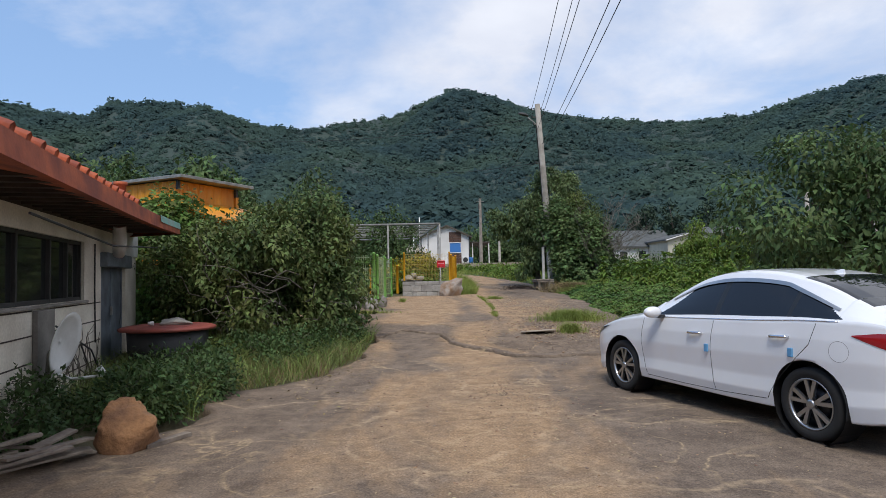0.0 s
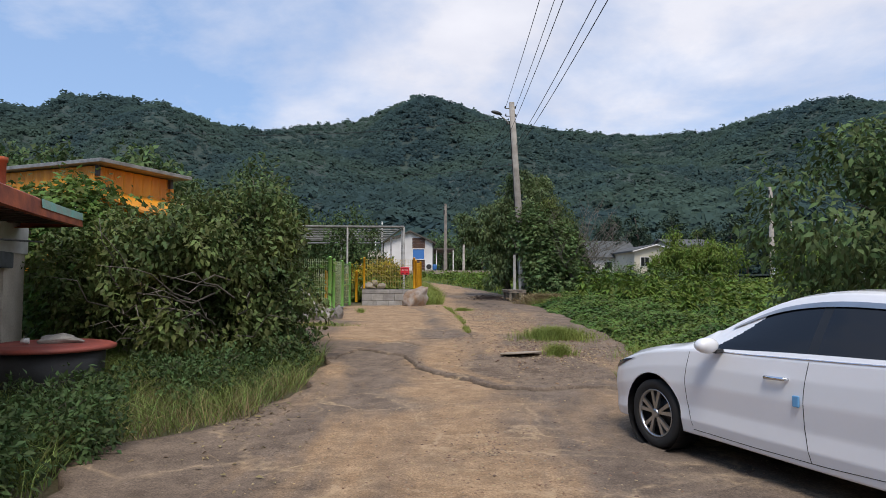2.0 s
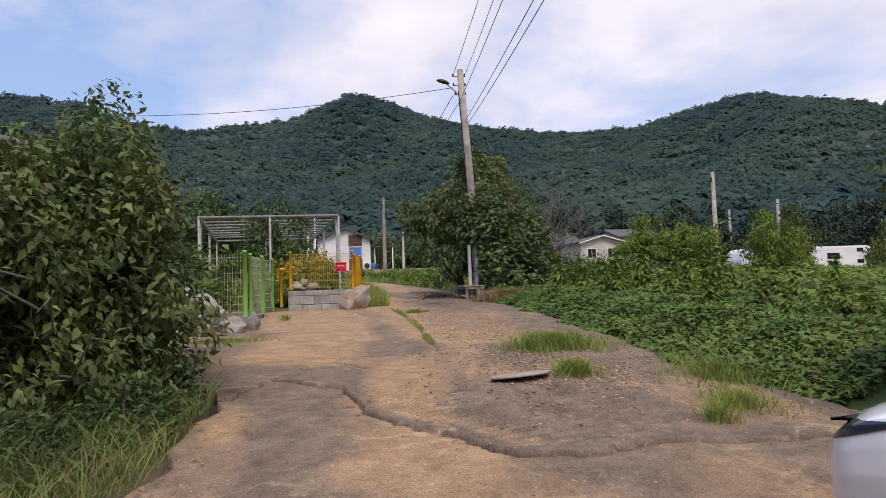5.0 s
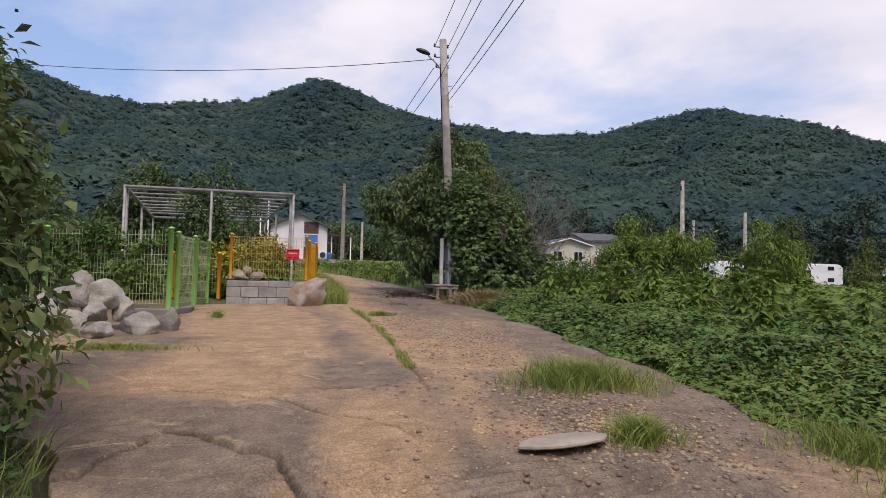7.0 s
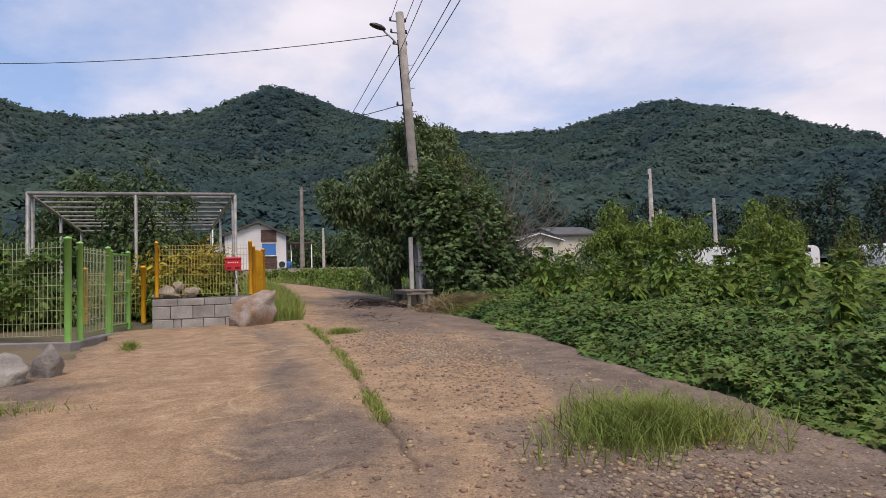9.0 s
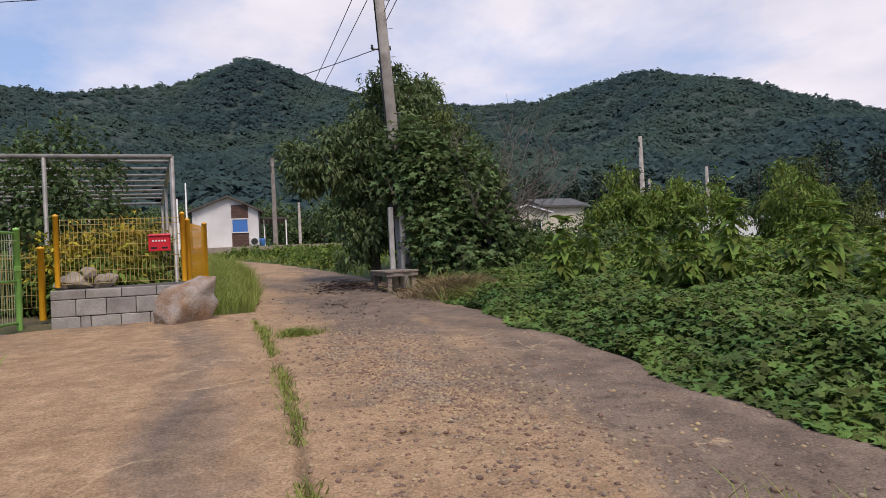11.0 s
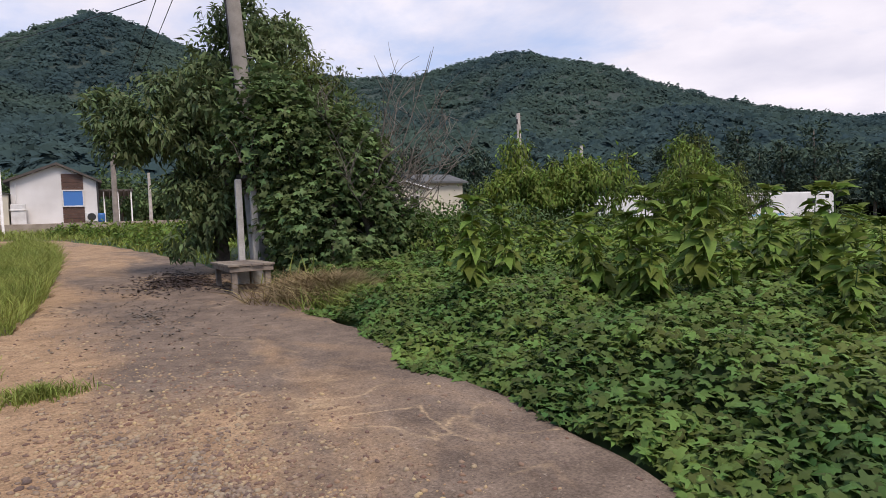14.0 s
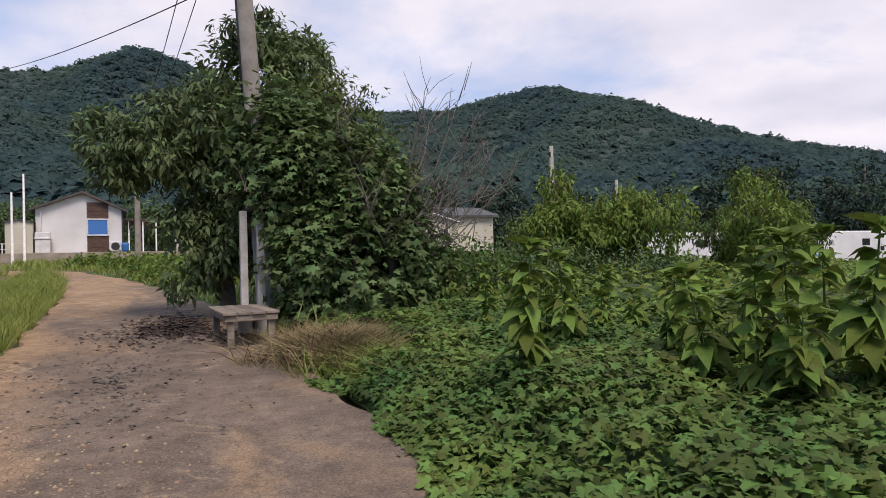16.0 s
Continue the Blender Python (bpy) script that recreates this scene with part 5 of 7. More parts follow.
def build_block_wall():
    ob = thing("block_wall", Matrix.Translation((-1.62, WY, 0.70)), "low grey split-faced concrete block wall", "wall", kind="structure")
    part("core", bbox(0.03, 1.95, 0.03, 1.6, -0.1, 0.62), "mortar", ob)
    g = random.Random(4)
    z = -0.05
    for row, h in enumerate((0.26, 0.26, 0.15)):
        x = -0.02 - (0.2 if row % 2 else 0.0)
        while x < 1.95:
            w = 0.42 if (int(x * 10) % 3) else 0.12
            w = g.choice((0.42, 0.42, 0.14)) if row < 2 else 0.5
            x0, x1 = max(x, 0.0), min(x + w, 2.0)
            if x1 - x0 > 0.05:
                bm = bbox(x0 + 0.004, x1 - 0.004, -0.02 - g.uniform(0, 0.02), 0.2, z + 0.004, z + h - 0.004, bevel=0.012)
                part("block", bm, "block", ob)
            x += w
        z += h
    return ob


build_block_wall()


def boulder(name, x, y, z, rx, ry, rz, mat, label, seed, yaw=0, group="", cube=0.25):
    bm = bmesh.new()
    bmesh.ops.create_icosphere(bm, subdivisions=4, radius=1.0)
    g = random.Random(seed)
    planes = [(Vector((g.uniform(-1, 1), g.uniform(-1, 1), g.uniform(-0.6, 1))).normalized(), g.uniform(0.48, 0.80)) for _ in range(13)]
    for v in bm.verts:
        co = v.co.lerp(v.co / max(abs(c) for c in v.co) * 0.92, cube)
        for nrm, dist in planes:
            k = co.dot(nrm)
            if k > dist:
                co -= nrm * (k - dist) * 0.88
        co *= 1.12 + 0.20 * noise.noise(co * 1.6 + Vector((seed, 0, 0))) + 0.09 * noise.noise(co * 4.5 + Vector((seed, 0, 0))) + 0.04 * noise.noise(co * 11 + Vector((seed, 0, 0)))
        v.co = Vector((co.x * rx, co.y * ry, max(co.z, -0.75) * rz))
    me = bpy.data.meshes.new(name)
    bm.to_mesh(me)
    bm.free()
    me.materials.append(M[mat])
    me.polygons.foreach_set("use_smooth", np.ones(len(me.polygons), dtype=bool))
    ob = new(name, me)
    ob.matrix_world = pose(x, y, z + rz * 0.7, 0, 0, yaw)
    return tagged(ob, label, "rock", group)


boulder("boulder", 0.24, 24.5, 0.66, 0.52, 0.38, 0.50, "rock_tan", "large angular grey boulder at the end of the block wall", 12, 20, cube=0.55)
PILE = ((-4.35, 19.1, 0, 0.36, 0.30, 0.30), (-3.6, 18.9, 0, 0.42, 0.30, 0.24), (-3.0, 19.2, 0, 0.25, 0.25, 0.24), (-2.65, 18.95, 0, 0.36, 0.22, 0.17), (-2.2, 19.5, 0, 0.36, 0.26, 0.24), (-1.8, 19.75, 0, 0.19, 0.18, 0.26),
        (-4.1, 19.7, 0.30, 0.38, 0.25, 0.2), (-3.45, 19.5, 0.33, 0.30, 0.22, 0.20), (-2.85, 19.6, 0.32, 0.24, 0.22, 0.20), (-2.5, 19.9, 0.30, 0.22, 0.2, 0.22), (-3.1, 19.75, 0.62, 0.26, 0.3, 0.3), (-2.75, 19.9, 0.56, 0.32, 0.25, 0.26),
        (-3.5, 20.0, 0.58, 0.32, 0.24, 0.2), (-5.1, 19.6, 0, 0.4, 0.3, 0.3), (-4.7, 20.1, 0.25, 0.36, 0.3, 0.26))
for i, (x, y, dz, rx, ry, rz) in enumerate(PILE):
    boulder("boulder", x - 0.15, y - 0.5, 0.51 + dz * 0.72, rx, ry, rz, "rock_grey", ("pale grey granite boulder in the heap beside the fence", "rounded beige boulder in the heap beside the fence")[i in (1, 3, 10)], 30 + i, i * 37, "heap of boulders")

yf = fence_run("mesh_fence", (-3.0, 25.6), (-1.85, 25.25), 0.85, 2, 1.15, 0.05, "yellow_paint", "wire_yellow", "yellow mesh fence panel on yellow posts beyond the gate")
yf2 = fence_run("mesh_fence", (-1.55, WY + 0.16), (0.27, WY + 0.16), 1.36, 2, 1.12, 0.038, "yellow_paint", "wire_yellow", "yellow welded mesh fence on top of the block wall", base=0.04, step=0.06)
yf3 = fence_run("mesh_fence", (0.33, WY + 0.3), (0.55, WY + 1.5), 1.0, 2, 1.38, 0.045, "yellow_paint", "yellow_paint", "bright yellow mesh fence end panel", base=0.3, step=0.045)


def build_mailbox():
    ob = thing("mailbox", pose(-0.07, WY + 0.05, 1.86) @ Matrix.Diagonal((0.8, 0.8, 0.8, 1)), "red metal mailbox with white letters hung on the yellow fence", "mailbox")
    bm = bmesh.new()
    V = [(-0.2, -0.10, 0), (0.2, -0.10, 0), (0.2, 0.06, 0), (-0.2, 0.06, 0), (-0.2, -0.10, 0.30), (0.2, -0.10, 0.30), (0.2, 0.06, 0.36), (-0.2, 0.06, 0.36)]
    for v in V:
        bm.verts.new(v)
    bm.verts.ensure_lookup_table()
    for f in ((3, 2, 1, 0), (4, 5, 6, 7), (0, 1, 5, 4), (1, 2, 6, 5), (2, 3, 7, 6), (3, 0, 4, 7)):
        bm.faces.new([bm.verts[i] for i in f])
    bmesh.ops.bevel(bm, geom=list(bm.edges), offset=0.012, segments=2, affect="EDGES")
    part("body", bm, "mail_red", ob)
    part("lid", bbox(-0.215, 0.215, -0.125, -0.03, 0.305, 0.325, bevel=0.005), "mail_red", ob)
    for k, x in enumerate((-0.11, -0.055, 0.0, 0.055, 0.11)):
        part("letter_bar", bbox(x - 0.016, x + 0.016, -0.104, -0.099, 0.19, 0.225), "white_plastic", ob, "white lettering")
    for x in (-0.1, 0.1):
        part("slot", bbox(x - 0.055, x + 0.055, -0.104, -0.099, 0.05, 0.085), "car_black", ob)
    tube("stay", [(0.02, 0.0, 0.0), (0.08, 0.03, -0.35)], 0.01, "dark_steel", ob, 5)


build_mailbox()
for i, (x, dz, r) in enumerate(((-1.35, 0, 0.26), (-0.95, 0.02, 0.2), (-1.15, 0.2, 0.17), (-1.55, 0.05, 0.16))):
    boulder("rubble_lump", x, WY + 0.5, 1.28 + dz, r, r * 0.8, r * 0.7, "concrete", "pale broken rubble piled behind the yellow mesh", 300 + i, 40 * i, "rubble behind the fence")


def build_pergola():
    ob = thing("pergola", Matrix.Translation((0, 0, 0.75)), "galvanised steel pipe pergola frame over the garden", "pergola")
    A, B, C, D = Vector((-4.75, 28.0, 3.13)), Vector((-0.09, 28.0, 3.14)), Vector((-1.3, 38.5, 3.12)), Vector((-6.0, 38.3, 3.08))
    for p in (A, B, C, D, A.lerp(B, 0.5), A.lerp(D, 0.5), B.lerp(C, 0.5), B.lerp(C, 0.06), A.lerp(D, 0.06), C.lerp(D, 0.5)):
        tube("post", [(p.x, p.y, -0.1), tuple(p)], 0.042, "steel", ob, 8)
    for a, b in ((A, B), (B, C), (C, D), (D, A)):
        tube("beam", [a, b], 0.05, "steel", ob, 8)
    for k in range(1, 9):
        tube("purlin", [A.lerp(D, k / 9) + Vector((-0.1, 0, 0.08)), B.lerp(C, k / 9) + Vector((0.08, 0, 0.08))], 0.036, "steel", ob, 6)
    tube("beam", [A.lerp(B, 0.5), D.lerp(C, 0.5)], 0.04, "steel", ob, 6)


build_pergola()


# ---- white house and its yard ----
def gable_house(name, m, w, depth, eave, apex, wall_mat, roof_mat, label, overhang=0.35, apex_x=0.5, parts=None, thick=0.16):
    """House with its gable wall towards -y; local x along the gable, origin at its lower left corner."""
    ob = thing(name, m, label, "house")
    ax = w * apex_x
    V = [(0, 0, 0), (w, 0, 0), (w, 0, eave), (ax, 0, apex), (0, 0, eave)]
    V += [(x, depth, z) for x, y, z in V]
    F = [(0, 1, 2, 3, 4), (9, 8, 7, 6, 5), (1, 6, 7, 2), (5, 0, 4, 9), (0, 5, 6, 1)]
    part("wall", poly_mesh("wall", V, F, wall_mat), None, ob)
    for x0, z0, x1, z1 in ((0, eave, ax, apex), (w, eave, ax, apex)):
        sx = (x0 - x1) / abs(x0 - x1)
        sl = (apex - eave) / abs(x0 - x1)
        xa = x0 + sx * overhang
        za = eave - sl * overhang
        bm = bmesh.new()
        q = [(xa, -overhang, za + 0.01), (x1, -overhang, apex + 0.01), (x1, depth + overhang, apex + 0.01), (xa, depth + overhang, za + 0.01)]
        vs = [bm.verts.new(p) for p in q] + [bm.verts.new((p[0], p[1], p[2] + thick)) for p in q]
        for f in ((0, 1, 2, 3), (7, 6, 5, 4), (0, 4, 5, 1), (1, 5, 6, 2), (2, 6, 7, 3), (3, 7, 4, 0)):
            bm.faces.new([vs[i] for i in f])
        bmesh.ops.recalc_face_normals(bm, faces=bm.faces)
        part("roof", bm, roof_mat, ob)
    return ob


def window_part(parent, x0, x1, z0, z1, y=-0.02, frame_mat="white_plastic", pane_mat="window_dark", bars=1, fw=0.06):
    w = new("window")
    w.parent = parent
    part("pane", bbox(x0 + fw, x1 - fw, y - 0.005, y + 0.015, z0 + fw, z1 - fw), pane_mat, w)
    bm = bmesh.new()
    for a in ((x0, x1, z0, z0 + fw), (x0, x1, z1 - fw, z1), (x0, x0 + fw, z0 + fw + 0.002, z1 - fw - 0.002), (x1 - fw, x1, z0 + fw + 0.002, z1 - fw - 0.002)):
        box(bm, a[0], a[1], y - 0.04, y + 0.03, a[2], a[3], bevel=0.008)
    for k in range(bars):
        xm = x0 + (x1 - x0) * (k + 1) / (bars + 1)
        box(bm, xm - 0.02, xm + 0.02, y - 0.03, y + 0.02, z0 + fw + 0.002, z1 - fw - 0.002)
    part("window_frame", bm, frame_mat, w)
    return w


HX, HY, HZ = -1.9, 67.3, 2.85
house = gable_house("white_house", Matrix.Translation((HX, HY, HZ)), 5.05, 9.0, 2.9, 4.0, "white_wall", "roof_dark", "white gabled house with a brown cladding strip", apex_x=0.54)
for k in range(12):
    z0 = k * 0.31
    x0, x1 = 2.95, 4.25
    if z0 < 3.35:
        part("cladding_board", bbox(x0, x1, -0.05, -0.002, z0 + 0.008, z0 + 0.302, bevel=0.006), "brown_panel", house)
window_part(house, 2.93, 4.27, 1.12, 2.30, -0.075, "white_plastic", "window_blue", bars=0, fw=0.09)
part("downpipe", bbox(5.06, 5.16, -0.1, 0.0, 0.0, 2.8, bevel=0.02), "dark_steel", house)
part("downpipe", bbox(0.25, 0.33, -0.09, -0.01, 0.9, 2.75, bevel=0.02), "white_plastic", house)
# lean-to with corrugated roof
part("lean_to_roof", bbox(5.1, 7.4, 0.4, 7.0, 2.2, 2.34, bevel=0.02), "roof_dark", house)
for k in range(7):
    part("roof_rib", bbox(5.2 + k * 0.31, 5.27 + k * 0.31, 0.36, 0.42, 1.65, 2.3, bevel=0.01), "dark_wood", house)
for x in (5.5, 6.4, 7.25):
    tube("lean_to_post", [(x, 0.5, 0), (x, 0.5, 2.2)], 0.05, "white_plastic", house, 8)
shed = gable_house("garden_shed", Matrix.Translation((-3.5, 66.6, 2.7)), 1.5, 3.0, 2.15, 2.3, "cream_wall", "roof_grey", "small cream shed against the white house", 0.12, thick=0.06)
part("door", bbox(0.45, 1.15, -0.04, -0.002, 0.05, 1.85, bevel=0.01), "cream_wall", shed)


def aircon(x, y, z, s, label):
    ob = thing("air_conditioner", Matrix.Translation((x, y, z)), label, "air conditioner")
    part("casing", bbox(-0.45 * s, 0.45 * s, -0.17, 0.17, 0.06, 0.85 * s, bevel=0.03), "white_plastic", ob)
    V, F = lathe([(0.30 * s, -0.171), (0.31 * s, -0.19), (0.26 * s, -0.19), (0.25 * s, -0.175), (0.04, -0.18), (0.001, -0.185)], 24)
    part("fan_grille", poly_mesh("fan_grille", [(a, b, c + 0.45 * s) for a, b, c in V], F, "dark_steel"), None, ob)
    for fx in (-0.35, 0.3):
        part("foot", bbox(fx * s, fx * s + 0.06, -0.2, 0.2, 0, 0.062), "dark_steel", ob)


aircon(2.75, 66.9, 2.85, 0.85, "white air-conditioner outdoor unit by the house wall")
bx = thing("water_heater_box", Matrix.Translation((-1.5, 66.9, 2.85)), "white utility cabinet on the wall of the white house", "cabinet")
part("casing", bbox(-0.4, 0.45, -0.25, 0.2, 0.0, 1.35, bevel=0.03), "white_plastic", bx)
part("casing_lid", bbox(-0.45, 0.5, -0.3, 0.25, 0.9, 1.0, bevel=0.02), "white_plastic", bx)
bb = thing("plastic_barrel", Matrix.Translation((3.35, 66.6, 2.85)), "blue plastic barrel beside the outdoor unit", "barrel")
part("drum", poly_mesh("drum", *lathe_z([(0.001, 0), (0.2, 0.0), (0.23, 0.15), (0.24, 0.45), (0.2, 0.62), (0.001, 0.62)], 18), "blue_barrel", True), None, bb)
yw = new("yard_wall", None)
yw.matrix_world = Matrix.Translation((0, 65.9, 0))
tagged(yw, "low pale concrete retaining wall before the white house", "wall", kind="structure")
part("wall_body", bbox(-7, 14, 0, 4.0, 1.4, 2.84, bevel=0.03), "concrete", yw)
for k in range(8):
    tube("fence_post", [(-6.6 + k * 0.6, 0.3, 2.84), (-6.6 + k * 0.6, 0.3, 3.5)], 0.03, "white_plastic", yw, 6)
for z in (3.1, 3.45):
    tube("fence_rail", [(-6.6, 0.3, z), (-2.4, 0.3, z)], 0.02, "white_plastic", yw, 6)

# ---- far houses on the right ----
h2 = gable_house("cream_house", pose(23.4, 64.0, 1.9, 0, 0, 0), 4.4, 8, 2.9, 3.5, "cream_wall", "roof_grey", "cream gabled cottage with white trim behind the field", 0.3)
for x in (0.6, 2.7):
    window_part(h2, x, x + 0.95, 1.35, 2.35, bars=1)
for a, b in (((-0.3, 2.85), (2.2, 3.55)), ((4.7, 2.85), (2.2, 3.55))):
    tube("bargeboard", [(a[0], -0.33, a[1]), (b[0], -0.33, b[1])], 0.07, "white_plastic", h2, 6)
h3 = gable_house("cream_house", pose(32.0, 65.0, 1.7, 0, 0, 90), 6.0, 4.1, 3.7, 4.5, "cream_wall", "roof_grey", "cream house with a dark grey roof behind the field", 0.4)
h4 = gable_house("grey_roof_house", pose(26.0, 70.0, 1.9, 0, 0, 90), 7, 6.8, 2.6, 4.4, "white_wall", "roof_grey", "white house with a dark grey hipped roof", 0.4)
for k in range(3):
    part("window", bbox(-0.04, -0.002, 0.8 + k * 2.1, 1.6 + k * 2.1, 1.2, 2.0, bevel=0.02), "window_dark", h4)


def caravan(x, y, z, yaw, L, label, tall=1.0):
    ob = thing("caravan", pose(x, y, z, 0, 0, yaw) @ Matrix.Diagonal((1, 1, tall, 1)), label, "caravan", "white caravans")
    prof = [(0, 0.4), (0, 1.6), (0.25, 2.35), (0.6, 2.62), (L - 0.4, 2.62), (L - 0.08, 2.45), (L, 2.2), (L, 0.4)]
    bm = bmesh.new()
    a = [bm.verts.new((px, 0, pz)) for px, pz in prof]
    b = [bm.verts.new((px, 2.3, pz)) for px, pz in prof]
    bm.faces.new(a)
    bm.faces.new(b[::-1])
    for i in range(len(prof)):
        j = (i + 1) % len(prof)
        bm.faces.new([a[j], a[i], b[i], b[j]])
    bmesh.ops.recalc_face_normals(bm, faces=bm.faces)
    bmesh.ops.bevel(bm, geom=list(bm.edges), offset=0.08, segments=3, affect="EDGES")
    part("body", bm, "rv_white", ob)
    for x0, z0 in ((1.5, 1.5), (L - 3.6, 1.55), (L - 1.3, 2.1), (L - 1.3, 1.15)):
        part("window", bbox(x0, x0 + (0.95 if z0 < 2 and x0 < L - 2 else 0.5), -0.02, 0.0, z0, z0 + (0.5 if x0 < L - 2 else 0.32), bevel=0.01), "window_dark", ob)
    for x0 in (L * 0.45, L * 0.55):
        V, F = lathe([(0.001, -0.1), (0.33, -0.1), (0.34, 0.0), (0.34, 0.15), (0.001, 0.16)], 20)
        part("wheel", poly_mesh("wheel", [(a2 + x0, b2 + 0.1, c2 + 0.34) for a2, b2, c2 in V], F, "tyre"), None, ob)
    part("stripe", bbox(0.4, L * 0.4, -0.012, -0.003, 0.9, 1.05), "foam_blue", ob)


caravan(27.7, 45.5, 0.85, -3, 10.0, "white touring caravan parked beyond the field", 0.85)
caravan(43.4, 45.0, 0.50, 0, 11.3, "long white caravan with small dark windows beyond the field")


# ---- old house beside the yard ----
# local x runs along the wall away from the lane's start, local -y faces the yard
OLD = pose(-4.1, 4.2, 0, 0, 0, math.degrees(math.atan2(8.4, -2.26)))


def build_old_house():
    ob = thing("old_house", OLD, "old rendered block house under a curved orange tile roof", "house")
    # with this turn local +y points away from the yard
    for x0, x1, y0, y1, z0, z1 in ((-8, 1.2, 0, 0.2, -0.1, 2.35), (4.7, 5.65, 0, 0.2, -0.1, 2.35), (1.2, 4.7, 0, 0.2, -0.1, 1.26), (1.2, 4.7, 0, 0.2, 2.1, 2.35), (7.4, 8.4, 0, 0.2, -0.1, 2.35),
                                   (5.65, 7.4, 0, 0.2, 2.0, 2.35), (-8, 8.4, 4.8, 5.0, -0.1, 2.35), (8.2, 8.4, 0.2, 4.8, -0.1, 2.35), (-8, -7.8, 0.2, 4.8, -0.1, 2.35)):
        part("wall", bbox(x0, x1, y0, y1, z0, z1), "plaster", ob, "cream painted block wall with dark joints")
    part("ceiling_board", bbox(-8, 8.7, 0, 5.0, 2.352, 2.40), "dark_wood", ob)
    part("pillar", bbox(2.6, 3.2, -0.06, -0.002, -0.1, 1.20, bevel=0.01), "cement", ob)
    for z in (0.32, 0.62, 0.92, 1.2):
        for x0, x1 in ((-2, 2.58), (3.22, 5.6)):
            part("joint", bbox(x0, x1, -0.006, -0.001, z - 0.008, z + 0.008), "dark_wood", ob)
    for k, x in enumerate((1.8, 2.3, 3.6, 4.2, 4.8, 5.4)):
        part("joint", bbox(x - 0.006, x + 0.006, -0.006, -0.001, 0.0 + 0.3 * (k % 2), 0.30 + 0.3 * (k % 2)), "dark_wood", ob)
    # window
    w = new("window")
    w.parent = ob
    part("pane", bbox(1.25, 4.65, 0.08, 0.10, 1.29, 2.07), "window_dark", w)
    for x in (1.22, 2.2, 3.3, 4.0, 4.62):
        part("mullion", bbox(x, x + 0.05, 0.03, 0.11, 1.26, 2.1, bevel=0.006), "dark_steel", w)
    for z in (1.262, 2.05):
        part("window_rail", bbox(1.28, 4.61, 0.035, 0.105, z, z + 0.05, bevel=0.006), "dark_steel", w)
    part("sill", bbox(1.15, 4.75, -0.05, -0.003, 1.22, 1.258, bevel=0.008), "cement", w)
    # door
    d = new("door")
    d.parent = ob
    part("leaf", bbox(5.68, 7.37, 0.06, 0.10, 0.02, 1.95, bevel=0.006), "blue_door", d, "blue grey sheet-metal door")
    for x in (5.68, 6.5, 7.30):
        part("stile", bbox(x, x + 0.07, 0.04, 0.06, 0.05, 1.93, bevel=0.004), "blue_door", d)
    part("header_box", bbox(5.6, 7.42, -0.12, 0.05, 1.76, 1.99, bevel=0.02), "blue_door", d)
    part("handle", bbox(6.42, 6.46, 0.0, 0.035, 0.95, 1.1, bevel=0.004), "steel", d)
    part("patch_panel", bbox(6.4, 8.45, -0.03, -0.003, 2.0, 2.5, bevel=0.004), "white_plastic", ob, "white patch panel above the door")
    tube("stove_pipe", [(5.5, -0.3, 2.4), (5.6, -0.3, 2.15), (5.85, -0.22, 1.97)], 0.09, "white_plastic", ob, 12)

    # roof: eaves curve up towards the corner
    def eave(s):
        return 2.53 + 0.08 * max(0, (s - 3) / 5) ** 2

    xs = np.linspace(-8.6, 8.0, 46)
    V, F = [], []
    rows = ((-0.85, 0.0), (-0.80, 0.07), (0.2, 0.42), (1.3, 0.86), (2.5, 1.35))
    for x in xs:
        for k, (y, up) in enumerate(rows):
            xx = x
            hip = max(0, x - 5.8) * (k / 4)
            V.append((xx - hip, y, eave(x) + up * (1 - 0.0 * k) - hip * 0.25))
    m = len(rows)
    for i in range(len(xs) - 1):
        for k in range(m - 1):
            F.append((i * m + k, (i + 1) * m + k, (i + 1) * m + k + 1, i * m + k + 1))
    part("roof", poly_mesh("roof", V, F, "roof_rust", True), None, ob, "faded orange painted tile roof")
    # fascia, and soffit below it
    V, F = [], []
    for x in xs:
        e = eave(x)
        V += [(x, -0.87, e + 0.03), (x, -0.89, e - 0.17), (x, -0.83, e - 0.17), (x, 0.0, e - 0.02)]
    for i in range(len(xs) - 1):
        for k in range(3):
            F.append((i * 4 + k, (i + 1) * 4 + k, (i + 1) * 4 + k + 1, i * 4 + k + 1))
    part("fascia", poly_mesh("fascia", V, F, "roof_rust"), None, ob, "rust red eaves board")
    part("hip_end", poly_mesh("hip_end", [(8.0, -0.85, eave(8)), (8.0, 5.8, eave(8)), (5.8, 2.5, 3.85), (8.0, -0.89, eave(8) - 0.17), (8.0, 5.8, eave(8) - 0.17), (7.6, 0, 2.36), (7.6, 5, 2.36)],
                               [(0, 1, 2), (3, 4, 1, 0), (3, 5, 6, 4)], "roof_rust"), None, ob)
    part("back_roof", poly_mesh("back_roof", [(-8.6, 2.5, 3.88), (5.8, 2.5, 3.85), (8.0, 5.8, 2.55), (-8.6, 5.8, 2.5)], [(0, 1, 2, 3)], "roof_rust"), None, ob)
    for k in range(26):
        x = -4 + k * 0.33
        e = eave(x)
        tube("tile_roll", [(x, -0.80, e + 0.09), (x, 0.2, e + 0.46), (x - max(0, x - 5.8) * 0.4, 1.3, e + 0.88)], 0.055, "roof_rust", ob, 6)
    for k in range(22):
        x = 0.2 + k * 0.34
        part("rafter", bbox(x, x + 0.09, -0.82, 0.0, eave(x) - 0.16, eave(x) - 0.05), "dark_wood", ob)
